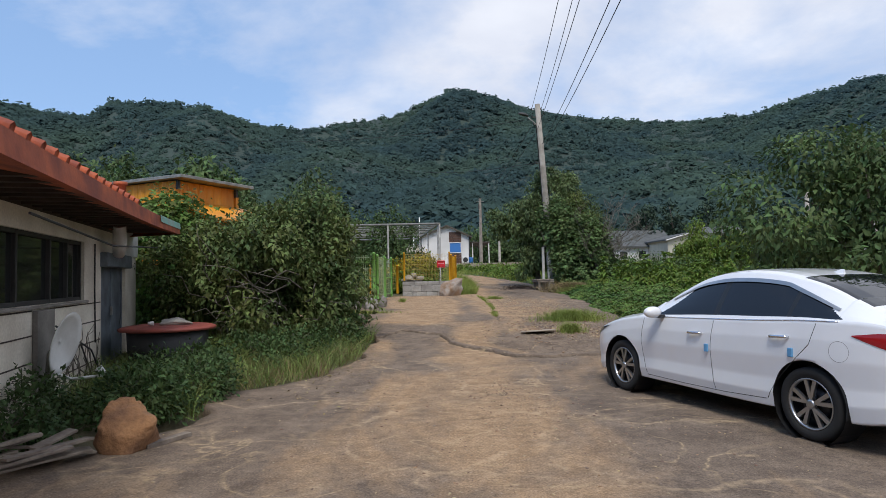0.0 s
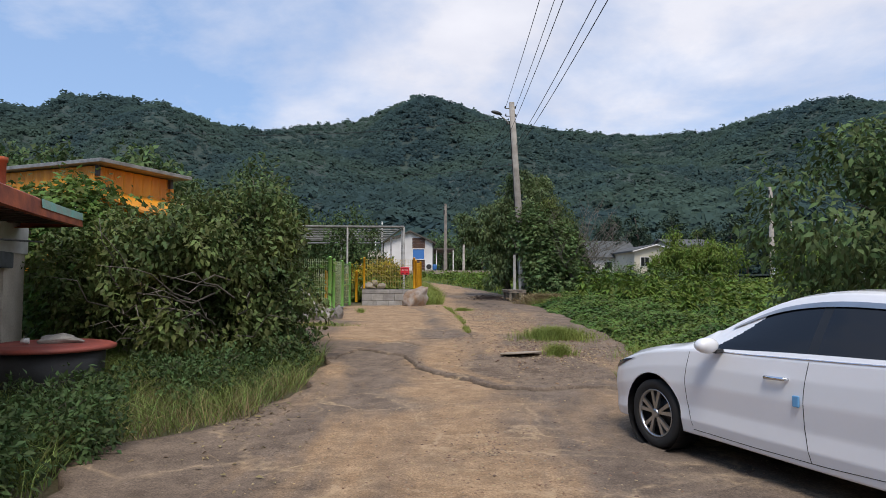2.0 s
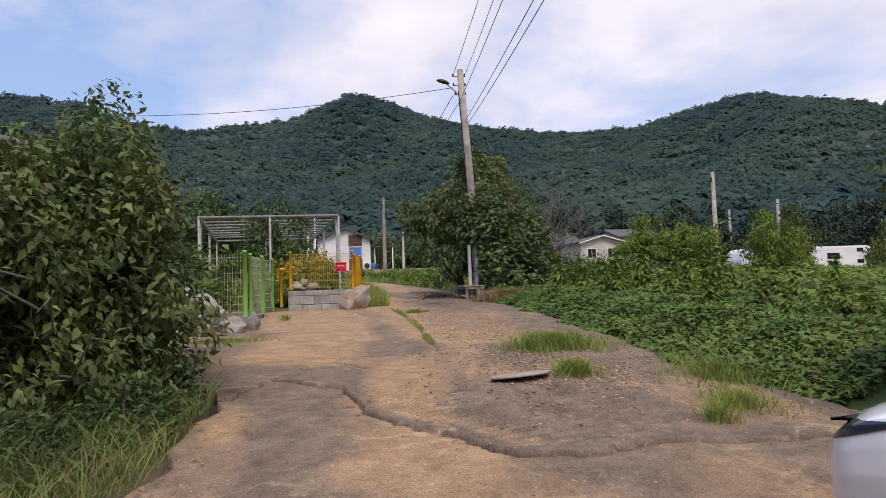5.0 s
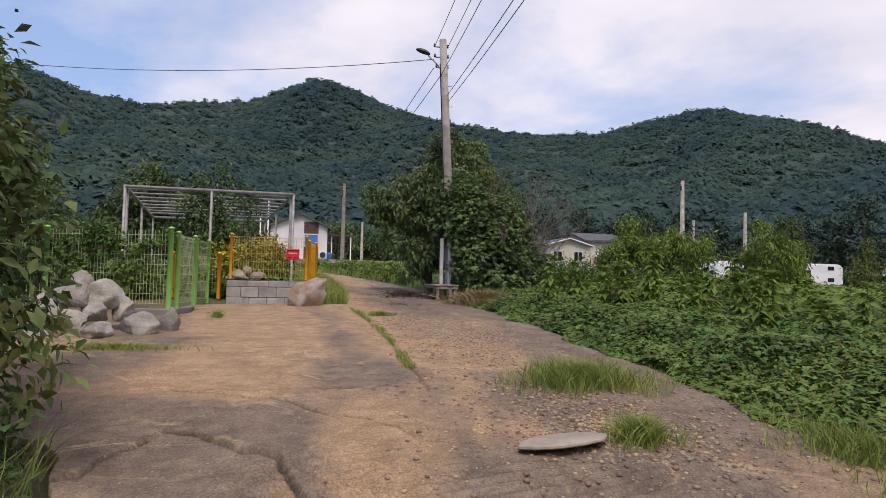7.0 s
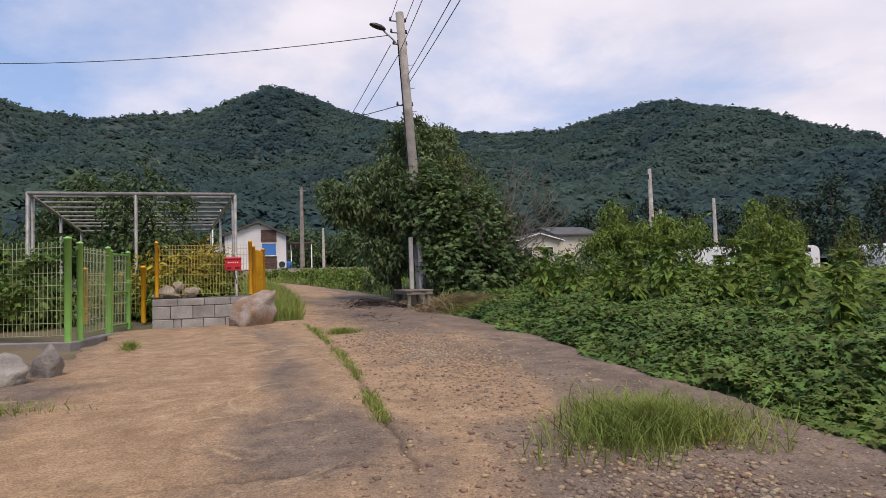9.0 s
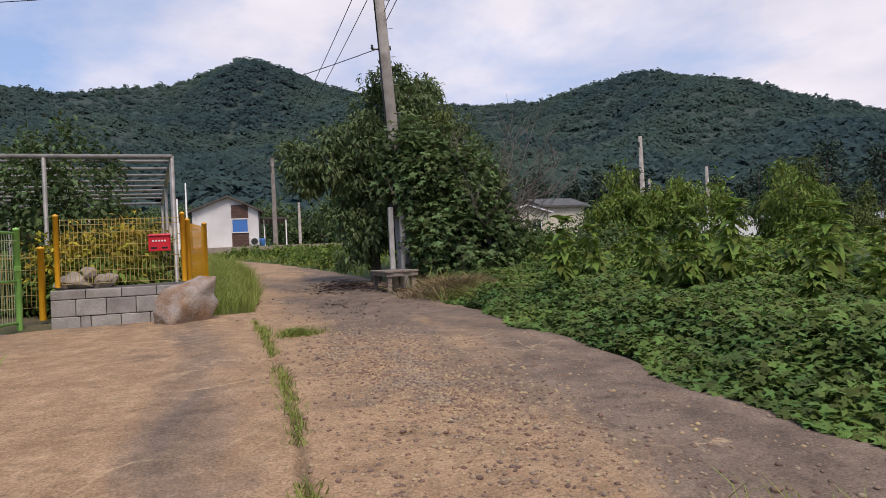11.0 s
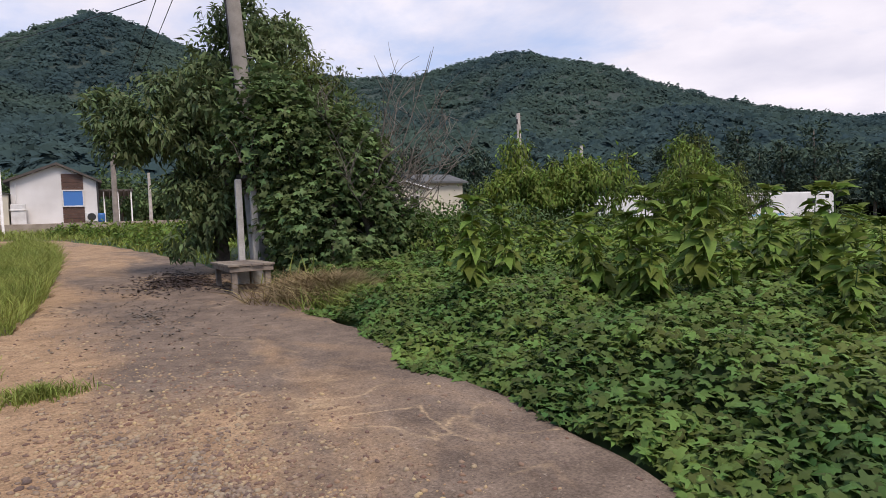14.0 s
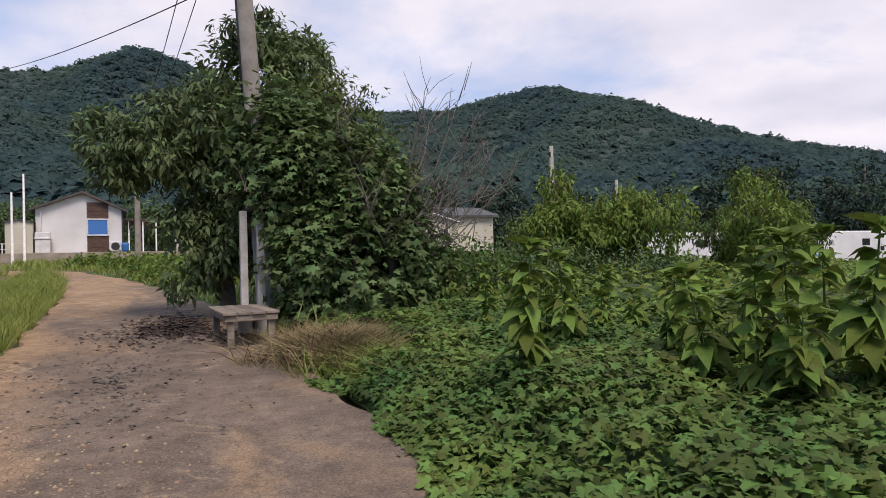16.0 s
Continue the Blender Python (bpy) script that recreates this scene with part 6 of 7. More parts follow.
    part("teal_edge", poly_mesh("teal_edge", [(x, y, eave(x) + up) for x in np.linspace(5.6, 7.98, 12) for y, up in ((-0.897, -0.07), (-0.885, 0.045))],
                                 [(i * 2, i * 2 + 2, i * 2 + 3, i * 2 + 1) for i in range(11)], "roof_teal"), None, ob, "peeling teal paint band along the eaves")
    V, F = lathe_z([(0.10, 0), (0.10, 0.35), (0.12, 0.36), (0.12, 0.42), (0.001, 0.42)], 12)
    part("ridge_ornament", poly_mesh("ridge_ornament", [(a + 7.0, b + 0.0, c + 2.9) for a, b, c in V], F, "roof_rust", True), None, ob)
    for pts in ([(3.6, -0.03, 1.0), (4.3, -0.05, 0.7), (4.9, -0.04, 0.2)], [(5.2, -0.02, 2.1), (5.15, -0.03, 1.4), (5.2, -0.03, 0.6)], [(0, -0.80, 2.05), (3, -0.75, 1.95), (6.5, -0.7, 2.1)], [(3.3, -0.04, 0.98), (4.6, -0.12, 0.55), (4.9, -0.2, 0.1)]):
        tube("cable", pts, 0.012, "wire", ob, 5)


build_old_house()
ob = thing("dry_vine", OLD, "tangle of dry brown vine stems on the cream wall", "vine")
g = random.Random(31)
for k in range(16):
    x, z = g.uniform(3.2, 4.9), 0.0
    pts = [(x, -0.05, 0.0)]
    for j in range(5):
        x += g.uniform(-0.28, 0.28)
        z += g.uniform(0.08, 0.26)
        pts.append((x, -0.03 - g.uniform(0, 0.12), z))
    tube("vine_stem", pts, [0.010, 0.009, 0.008, 0.006, 0.005, 0.003], "bark", ob, 5)


def build_tub():
    ob = thing("water_tub", Matrix.Translation((-4.75, 10.25, 0.0)), "large black tub with a round red lid", "tub")
    part("tub", poly_mesh("tub", *lathe_z([(0.001, 0), (0.56, 0), (0.62, 0.35), (0.64, 0.70), (0.60, 0.71), (0.001, 0.71)], 36), "black_plastic", True), None, ob)
    part("lid", poly_mesh("lid", *lathe_z([(0.66, 0.69), (0.76, 0.70), (0.77, 0.74), (0.70, 0.765), (0.68, 0.755), (0.6, 0.78), (0.58, 0.77), (0.001, 0.785)], 40), "red_plastic", True), None, ob, "ribbed red plastic lid")
    boulder("flat_stone", -4.6, 10.2, 0.775, 0.27, 0.15, 0.07, "rock_grey", "flat grey stone lying on the red lid", 3, 10)
    cup = thing("paper_cup", pose(-4.98, 10.0, 0.82, 0, 90, 20), "small white cup lying on the red lid", "cup")
    part("cup", poly_mesh("cup", *lathe_z([(0.001, 0), (0.028, 0), (0.036, 0.09), (0.033, 0.09), (0.001, 0.01)], 14), "white_plastic", True), None, cup)


build_tub()


def build_dish():
    ob = thing("satellite_dish", pose(-4.42, 6.75, 0.83), "white satellite dish on a pipe bracket by the wall", "satellite dish")
    V, F = [], []
    n, m = 28, 6
    for i in range(m + 1):
        r = i / m
        for j in range(n):
            a = 2 * math.pi * j / n
            V.append((0.26 * r * math.cos(a), 0.08 * (1 - r * r), 0.36 * r * math.sin(a)))
    for i in range(m):
        for j in range(n):
            k = (j + 1) % n
            F.append((i * n + j, i * n + k, (i + 1) * n + k, (i + 1) * n + j))
    me = poly_mesh("reflector", V, F, "white_plastic", True)
    me.transform(pose(0, 0, 0, 14, 0, 88))
    r = part("reflector", me, None, ob)
    mod = r.modifiers.new("thickness", "SOLIDIFY")
    mod.thickness = 0.012
    rot = pose(0, 0, 0, 14, 0, 88)
    tip = rot @ Vector((0.05, -0.50, -0.26))
    low = rot @ Vector((0, 0.0, -0.36))
    tube("feed_arm", [low, low.lerp(tip, 0.3) + Vector((0, 0, -0.05)), tip], 0.016, "white_plastic", ob, 8)
    tube("feed_horn", [tip, tip + (rot.to_3x3() @ Vector((0, 0.09, 0.06)))], [0.035, 0.045], "white_plastic", ob, 10)
    back = rot @ Vector((0, 0.10, 0))
    tube("mast", [back, back + Vector((-0.12, 0.05, -0.15)), (-0.30, 0.10, -0.75)], 0.025, "steel", ob, 8)
    for k, x in enumerate((-0.06, -0.02, 0.03, 0.08)):
        q = rot @ Vector((x, 0.055, 0.02))
        bm = bbox(-0.014, 0.014, -0.002, 0.002, -0.025, 0.025)
        bm.transform(Matrix.Translation(rot @ Vector((x, 0.072, 0.02))) @ rot)
        part("lettering", bm, "car_black", ob)


build_dish()
boulder("boulder", -3.02, 5.25, -0.05, 0.27, 0.25, 0.30, "rock_rust", "rust brown sandstone boulder beside the yard", 77, 15, cube=0.75)
g = random.Random(5)
for k in range(16):
    L = g.uniform(0.35, 0.75)
    ob = thing("scrap_plank", pose(-3.6 + g.uniform(-0.3, 0.3), 4.8 + g.uniform(-0.3, 0.25), 0.04 + 0.012 * k, g.uniform(-8, 8), g.uniform(-10, 10), g.uniform(35, 75)), "broken grey plank on the scrap heap", "plank", "scrap wood heap")
    part("plank", bbox(-L / 2, L / 2, -0.05, 0.05, -0.011, 0.011, bevel=0.003), "old_wood", ob)
ob = thing("scrap_plank", pose(-2.72, 5.45, 0.042, 0, 0, 65), "short pale plank lying beside the rust boulder", "plank")
part("plank", bbox(-0.25, 0.25, -0.045, 0.045, -0.02, 0.02, bevel=0.004), "old_wood", ob)


def build_container():
    ob = thing("orange_container", pose(-7.3, 16.7, 0.35, 0, 0, -25), "orange corrugated container cabin under a flat steel roof", "container")
    # local -x is the short front, x runs back along the long side
    for x0, y0, x1, y1 in ((-3.2, 0, 0, 0), (0, 0, 0, 2.3), (-3.2, 2.3, 0, 2.3), (-3.2, 0, -3.2, 2.3)):
        L = math.hypot(x1 - x0, y1 - y0)
        n = int(L / 0.14)
        V, F = [], []
        nx, ny = (y1 - y0) / L, -(x1 - x0) / L
        if (x0, y0, x1, y1) == (-3.2, 2.3, 0, 2.3) or x0 == x1 == -3.2:
            nx, ny = -nx, -ny
        for i in range(n + 1):
            for s in (0, 1):
                t = (i + s * 0.5) / (n + 0.5)
                dd = 0.035 if (i % 2) else 0.0
                px, py = x0 + (x1 - x0) * t + nx * dd, y0 + (y1 - y0) * t + ny * dd
                V += [(px, py, 0), (px, py, 3.9)]
        for i in range(len(V) // 2 - 1):
            F.append((2 * i, 2 * i + 2, 2 * i + 3, 2 * i + 1))
        part("side_panel", poly_mesh("side_panel", V, F, "container"), None, ob)
    for x in (-3.2, 0):
        for y in (0, 2.3):
            part("corner_post", bbox(x - 0.06, x + 0.06, y - 0.06, y + 0.06, 0, 3.68, bevel=0.01), "container", ob)
    part("roof", bbox(-3.7, 0.45, -0.22, 2.6, 3.93, 4.02, bevel=0.01), "steel", ob, "flat weathered steel roof")
    for x in (-3.0, 0.1):
        for y in (0, 2.2):
            part("roof_strut", bbox(x - 0.04, x + 0.04, y - 0.04, y + 0.04, 3.66, 3.9), "dark_steel", ob)
    part("side_canopy", poly_mesh("side_canopy", [(0.05, 0.0, 3.35), (0.05, 2.6, 3.35), (1.5, 2.6, 2.8), (1.5, 0, 2.8), (0.05, 0.0, 3.29), (0.05, 2.6, 3.29), (1.5, 2.6, 2.74), (1.5, 0, 2.74)],
                                   [(0, 3, 2, 1), (4, 5, 6, 7), (0, 4, 7, 3), (3, 7, 6, 2)], "container"), None, ob)
    tube("crescent_mark", [(-0.5 + 0.10 * math.cos(a), -0.045, 3.1 + 0.16 * math.sin(a)) for a in np.linspace(-1.7, 1.7, 9)], 0.012, "white_plastic", ob, 5)


build_container()


# ---- plants ----
def ground_at(x, y):
    return float(gzs(y) + fall(x))


tree("shrub", (-4.0, 12.6, 0.1), [(0, 0, 1.5, 1.5, 1.3, 1.2), (1.3, 0.3, 1.3, 1.2, 1.1, 1.2), (-1.3, 0.2, 1.6, 1.1, 1.1, 1.1), (0.6, -0.7, 1.0, 1.2, 0.8, 0.8), (0.9, 0.6, 2.3, 1.0, 1.0, 0.9), (-0.5, 0.5, 1.9, 0.9, 0.9, 0.8), (0.1, -0.5, 1.9, 1.1, 0.9, 0.9)],
     26000, 0.12, "leaf_shrub", "dense olive green shrub with bare grey twigs over the verge", 0.8, 0.08, seed=3, category="shrub", floor=0.02, clump=12, spread=0.16)
tree("shrub", (-2.8, 13.7, 0.2), [(0, 0, 1.3, 0.85, 1.1, 1.2), (-0.2, 0.1, 2.3, 0.75, 0.9, 1.0), (-0.3, 0.3, 3.1, 0.5, 0.6, 0.7), (0.28, -0.4, 0.75, 0.55, 0.6, 0.7), (-0.9, 0.2, 1.9, 0.9, 0.9, 1.1)],
     12000, 0.10, "leaf_dark", "tall dark green shrub overhanging the lane edge", 0.9, 0.06, seed=5, category="shrub", floor=0.02, spread=0.15, clump=10)
tree("shrub", (-3.6, 14.6, 0.3), [(0, 0, 1.9, 1.1, 1.0, 1.1), (-0.7, 0.3, 2.2, 0.8, 0.8, 0.9), (0.5, 0.2, 2.7, 0.5, 0.6, 0.6)], 9000, 0.14, "leaf_shrub", "tall leafy shrub behind the verge", 1.3, 0.07, seed=8, category="shrub", floor=0.02, clump=10)
tree("vine_mound", (-6.4, 14.0, 0.1), [(0, 0, 1.7, 0.9, 0.9, 1.4), (0.1, 0.1, 2.75, 0.75, 0.75, 0.7), (-0.9, 0.4, 1.9, 1.0, 0.9, 1.4), (0.6, -0.6, 1.0, 0.9, 0.7, 0.9)], 10000, 0.13, "leaf_mid", "mound of bright green vine against the orange container", 1.5, 0.06, PALM, 9, "vine", floor=0.02, gap=-0.7)
tree("tree", (6.6, 9.4, 0), [(0, 0, 2.6, 1.5, 1.5, 1.2), (1.2, 0.5, 3.0, 1.4, 1.3, 1.2), (-1.0, 0.2, 2.3, 1.1, 1.1, 0.9), (0.4, -0.8, 2.0, 1.3, 1.0, 0.9), (2.4, 0.5, 2.6, 1.5, 1.4, 1.3), (0.3, 1.0, 1.2, 1.8, 1.2, 1.1)],
     24000, 0.12, "leaf_dark", "dark leafy tree standing over the parked car", 1.3, 0.09, seed=11, droop=0.7, gap=-0.25, clump=12, spread=0.16)
# tree round the pole
tree("tree", (4.7, 30.6, 0.85), [(0.4, 0, 2.4, 1.2, 1.2, 1.5), (-1.25, 0.1, 3.35, 0.95, 1.0, 0.75), (-1.75, 0, 2.95, 0.55, 0.7, 0.5), (0.9, 0.1, 4.6, 1.15, 1.1, 1.0), (1.5, 0.2, 3.2, 1.35, 1.3, 1.4), (-0.4, 0.1, 3.7, 1.0, 1.0, 0.8), (-0.35, 0.1, 1.5, 0.8, 0.8, 1.0), (1.6, 0.2, 5.2, 0.6, 0.6, 0.55), (0.6, 0, 5.5, 0.6, 0.6, 0.5)],
     26000, 0.19, "leaf_chestnut", "dark broadleaf tree with drooping long leaves around the pole", 1.6, 0.14, LONG_LEAF, 13, spread=0.13, droop=0.55, per=11, gap=-0.5, clump=14)
tree("tree", (7.0, 29.4, 0.85), [(0, 0, 3.4, 0.9, 0.9, 1.1), (0.3, 0.1, 2.4, 1.0, 0.9, 1.0), (-0.6, 0.2, 4.1, 0.7, 0.7, 0.6)], 6000, 0.12, "leaf_olive", "slender olive leaved tree beside the pole", 1.6, 0.07, LONG_LEAF, 14, droop=0.6, gap=-0.3, clump=10, spread=0.14)
tree("vine_mound", (6.2, 28.0, 0.8), [(0, 0, 0.9, 1.2, 0.7, 1.1), (-0.7, 0.3, 2.6, 0.75, 0.6, 1.2), (0.2, 0.2, 2.3, 0.9, 0.6, 1.0), (0.9, 0.2, 1.0, 0.9, 0.7, 1.0), (-1.15, 0.6, 3.1, 0.55, 0.5, 0.95), (-1.0, 0.5, 2.2, 0.5, 0.4, 0.6), (-1.35, 0.7, 1.9, 0.35, 0.35, 0.4)],
     13000, 0.15, "leaf_ivy", "curtain of ivy-like vine climbing over the shelter", 1.5, 0.05, PALM, 15, "vine", floor=0.0, gap=-0.6, shell=(0.75, 1.05))


def build_dead_tree():
    ob = thing("dead_tree", Matrix.Translation((7.1, 27.9, 0.85)), "bare grey dead tree with many thin twigs", "tree")
    tube("trunk", [(0, 0, -0.2), (-0.1, 0, 0.7), (-0.25, 0, 1.3)], [0.07, 0.06, 0.05], "twig", ob, 8)
    g = random.Random(3)
    for k in range(22):
        a = g.uniform(-1.3, 1.3) if k % 4 else g.uniform(1.5, 4.7)
        up = g.uniform(0.2, 2.7)
        r = g.uniform(0.8, 2.6)
        p0 = Vector((-0.1, 0, 0.7 + 0.05 * k))
        p3 = Vector((math.cos(a) * r, math.sin(a) * r * 0.5, p0.z + up))
        pts = [p0.lerp(p3, t) + Vector((g.uniform(-0.1, 0.1), g.uniform(-0.1, 0.1), 0.25 * math.sin(3.14 * t) * g.uniform(-1, 1))) for t in (0, 0.25, 0.5, 0.75, 1)]
        b = tube("branch", pts, [0.024, 0.019, 0.014, 0.009, 0.004], "twig", ob, 6)
        lines = []
        for j in range(16):
            t = g.uniform(0.3, 1)
            q = p0.lerp(p3, t)
            e = q + Vector((g.uniform(-0.5, 0.5), g.uniform(-0.4, 0.4), g.uniform(0.1, 0.7)))
            lines.append(([q, q.lerp(e, 0.5) + Vector((g.uniform(-0.06, 0.06), 0, 0.03)), e], [0.008, 0.006, 0.003]))
        part("twig_spray", tubes_mesh("twig_spray", lines, "twig", 4), None, b)


build_dead_tree()
# bare twigs in the big shrub
ob = thing("bare_branches", Matrix.Translation((-3.7, 11.45, 0.2)), "tangle of bare grey branches sticking out of the shrub", "branches")
g = random.Random(9)
for k in range(26):
    p0 = Vector((g.uniform(-1.0, 1.0), 0.4, g.uniform(0.5, 1.4)))
    p3 = p0 + Vector((g.uniform(-0.9, 0.9), g.uniform(-1.3, -0.7), g.uniform(-0.2, 0.9)))
    pts = [p0.lerp(p3, t) + Vector((g.uniform(-0.12, 0.12), 0, g.uniform(-0.12, 0.12))) for t in (0, 0.25, 0.5, 0.75, 1)]
    tube("branch", pts, [0.016, 0.013, 0.010, 0.007, 0.003], "twig", ob, 5)

FT = ((13.0, 31.0, 3.0), (15.3, 34.0, 3.2), (17.2, 29.0, 2.9), (18.9, 29.8, 3.3), (14.2, 29.8, 2.5), (30.0, 36.0, 3.2))
for i, (x, y, h) in enumerate(FT):
    q = np.random.default_rng(50 + i)
    bl = [(q.uniform(-0.9, 0.9), q.uniform(-0.9, 0.9), h * q.uniform(0.4, 0.8), q.uniform(0.6, 1.0), q.uniform(0.6, 1.0), q.uniform(0.6, 0.9)) for _ in range(6)] + [(q.uniform(-0.3, 0.3), 0, h * 0.95, 0.35, 0.35, 0.6)]
    tree("fruit_tree", (x, y, ground_at(x, y)), bl, 6500, 0.17, ("leaf_bright", "leaf_olive")[i % 2], "small fruit tree with narrow drooping leaves in the field", 0.9, 0.06, LONG_LEAF, 60 + i, group="orchard", droop=0.8, gap=-0.25, clump=8, spread=0.16)
# brush behind the vine carpet
for i, (x, y, r, h) in enumerate(((8.6, 28.2, 1.3, 1.0), (10.6, 29.0, 1.5, 1.1), (9.6, 31.0, 1.7, 1.2), (12.6, 28.0, 1.4, 0.9), (7.2, 31.0, 1.2, 1.2), (15, 30, 1.6, 0.9), (18.6, 28.8, 1.7, 0.9), (23, 28, 1.8, 1.0))):
    tree("thicket", (x, y, ground_at(x, y)), [(0, 0, h * 0.5, r, r * 0.8, h * 0.75), (r * 0.6, 0.2, h * 0.4, r * 0.7, r * 0.6, h * 0.6), (-r * 0.5, -0.2, h * 0.6, r * 0.6, r * 0.6, h * 0.6)], 4500, 0.11, ("leaf_mid", "leaf_dark")[i % 2], "low dark green thicket in the field", 0.3, 0.04, seed=80 + i, category="shrub", group="field thickets", floor=0.0, gap=-0.8)
for i, (x, y, r) in enumerate(((5.4, 36.5, 0.8), (5.0, 39.0, 0.9), (4.6, 42.0, 1.0), (4.0, 45.5, 1.0), (5.8, 41.0, 1.0), (3.0, 50.0, 1.0), (5.0, 49.0, 1.1), (1.6, 54.5, 1.1), (4.2, 55.0, 1.3), (6.3, 52.0, 1.2))):
    tree("crop_plant", (x, y, ground_at(x, y)), [(0, 0, 0.25, r, r, 0.42), (r * 0.5, 0.2, 0.25, r * 0.7, r * 0.7, 0.4)], 1500, 0.2, "leaf_bright", "low bright green crop plants beside the far lane", 0.2, 0.02, seed=350 + i, category="plant", group="far crop", floor=0.0, gap=-0.9, clump=6)
# dark trees beyond the garden and behind the container
for i, (x, y, r, h, mt) in enumerate(((-2.3, 29.0, 1.1, 3.2, "leaf_dark"), (-6.2, 27.0, 1.4, 1.6, "leaf_mid"), (-8.5, 26.0, 1.6, 2.0, "leaf_mid"), (-4.3, 25.6, 1.0, 0.9, "leaf_mid"), (-1.2, 26.5, 0.8, 0.8, "leaf_bright"), (-2.3, 27.3, 0.8, 0.9, "leaf_mid"), (-10.5, 24, 2.0, 2.4, "leaf_dark"), (-7.6, 21.8, 1.3, 1.5, "leaf_dark"), (-6.0, 19.6, 1.4, 1.6, "leaf_mid"), (-1.0, 28.5, 0.7, 1.4, "leaf_olive"))):
    tree("garden_bush", (x, y, ground_at(x, y)), [(0, 0, h * 0.65, r, r * 0.8, h * 0.55), (r * 0.5, 0.1, h * 0.5, r * 0.6, r * 0.6, h * 0.5), (-r * 0.5, 0, h * 0.6, r * 0.6, r * 0.6, h * 0.5)], 4500, 0.16, mt, "leafy green bush in the fenced garden", 0.5, 0.05, seed=100 + i, category="shrub", group="garden bushes", floor=0.0, gap=-0.6)
for i, (x, y, h, r) in enumerate(((-11.5, 30, 6.5, 2.6), (-16, 32, 6, 2.8), (-20, 38, 8, 3.5), (-26, 44, 9, 4), (-14, 40, 7.0, 2.8), (-33, 50, 10, 4.5), (-9, 52, 6.5, 2.8), (-20, 60, 9, 4), (10.5, 48, 4.5, 2.2), (7.6, 42, 3.5, 1.8), (-6.5, 58, 4.5, 2.0), (9.5, 60, 5.5, 2.3))):
    tree("tree", (x, y, ground_at(x, y)), [(0, 0, h * 0.6, r * 0.8, r * 0.8, h * 0.34), (r * 0.5, 0, h * 0.5, r * 0.6, r * 0.6, h * 0.26), (-r * 0.5, 0.2, h * 0.55, r * 0.6, r * 0.6, h * 0.28), (0, 0, h * 0.85, r * 0.5, r * 0.5, h * 0.18)], 5000, 0.28 + 0.01 * h, "leaf_dark", "dark green tree in the middle distance", h * 0.4, 0.15, seed=130 + i, group="valley trees", spread=0.4, clump=9)


def pine(x, y, h, seed, label):
    ob = thing("pine_tree", Matrix.Translation((x, y, ground_at(min(x, 90), y) - 0.1)), label, "tree", "hill foot trees")
    g = random.Random(seed)
    bx, by = g.uniform(-0.8, 0.8), g.uniform(-0.5, 0.5)
    spine = [(bx * t * t + 0.15 * math.sin(5 * t + seed), by * t * t, h * t) for t in (0, 0.2, 0.4, 0.6, 0.8, 0.97)]
    tube("trunk", spine, [0.17, 0.15, 0.13, 0.11, 0.08, 0.04], "bark", ob, 7)
    pads = []
    for k in range(8):
        t = 0.38 + 0.62 * k / 7
        r = h * 0.24 * (1.15 - 0.75 * abs(t - 0.6)) * g.uniform(0.7, 1.2)
        a = k * 2.4 + g.uniform(-0.5, 0.5)
        c = (bx * t * t + math.cos(a) * r * 0.75 * (1.05 - t), by * t * t + math.sin(a) * r * 0.75 * (1.05 - t), h * t)
        pads.append((*c, r * (1.15 - 0.5 * t), r * (1.15 - 0.5 * t), h * 0.05 + 0.12))
        tube("limb", [(bx * t * t, by * t * t, h * t - 0.5), (c[0], c[1], c[2] - 0.05)], [0.06, 0.025], "bark", ob, 5)
    part("crown", crown_mesh("crown", clumped(pads, 6, 0.4, seed), 1500, 0.42, "leaf_pine", LEAF, 6, 0.3, -0.6, 0.0, seed), None, ob)


g = random.Random(77)
for i in range(34):
    a, r = radians(18 + 46 * (i + g.uniform(0.1, 0.9)) / 34), g.uniform(66, 86)
    pine(1 + r * math.sin(a), 10 + r * math.cos(a), g.uniform(5.5, 8.8), 300 + i, "dark green pine with flat layered crown at the hill foot")
for i in range(22):
    a, r = radians(-26 + 44 * (i + g.uniform(0.1, 0.9)) / 22), g.uniform(76, 88)
    x, y, h, w = 1 + r * math.sin(a), 10 + r * math.cos(a), g.uniform(4.0, 6.5), g.uniform(2.0, 3.2)
    tree("tree", (x, y, ground_at(x, y)), [(0, 0, h * 0.55, w, w, h * 0.45), (w * 0.6, 0, h * 0.45, w * 0.7, w * 0.7, h * 0.35), (-w * 0.5, 0, h * 0.5, w * 0.6, w * 0.6, h * 0.4)], 2200, 0.42, "leaf_dark", "dark broadleaf tree at the hill foot", h * 0.4, 0.15, seed=400 + i, group="hill foot trees", spread=0.4, clump=8)


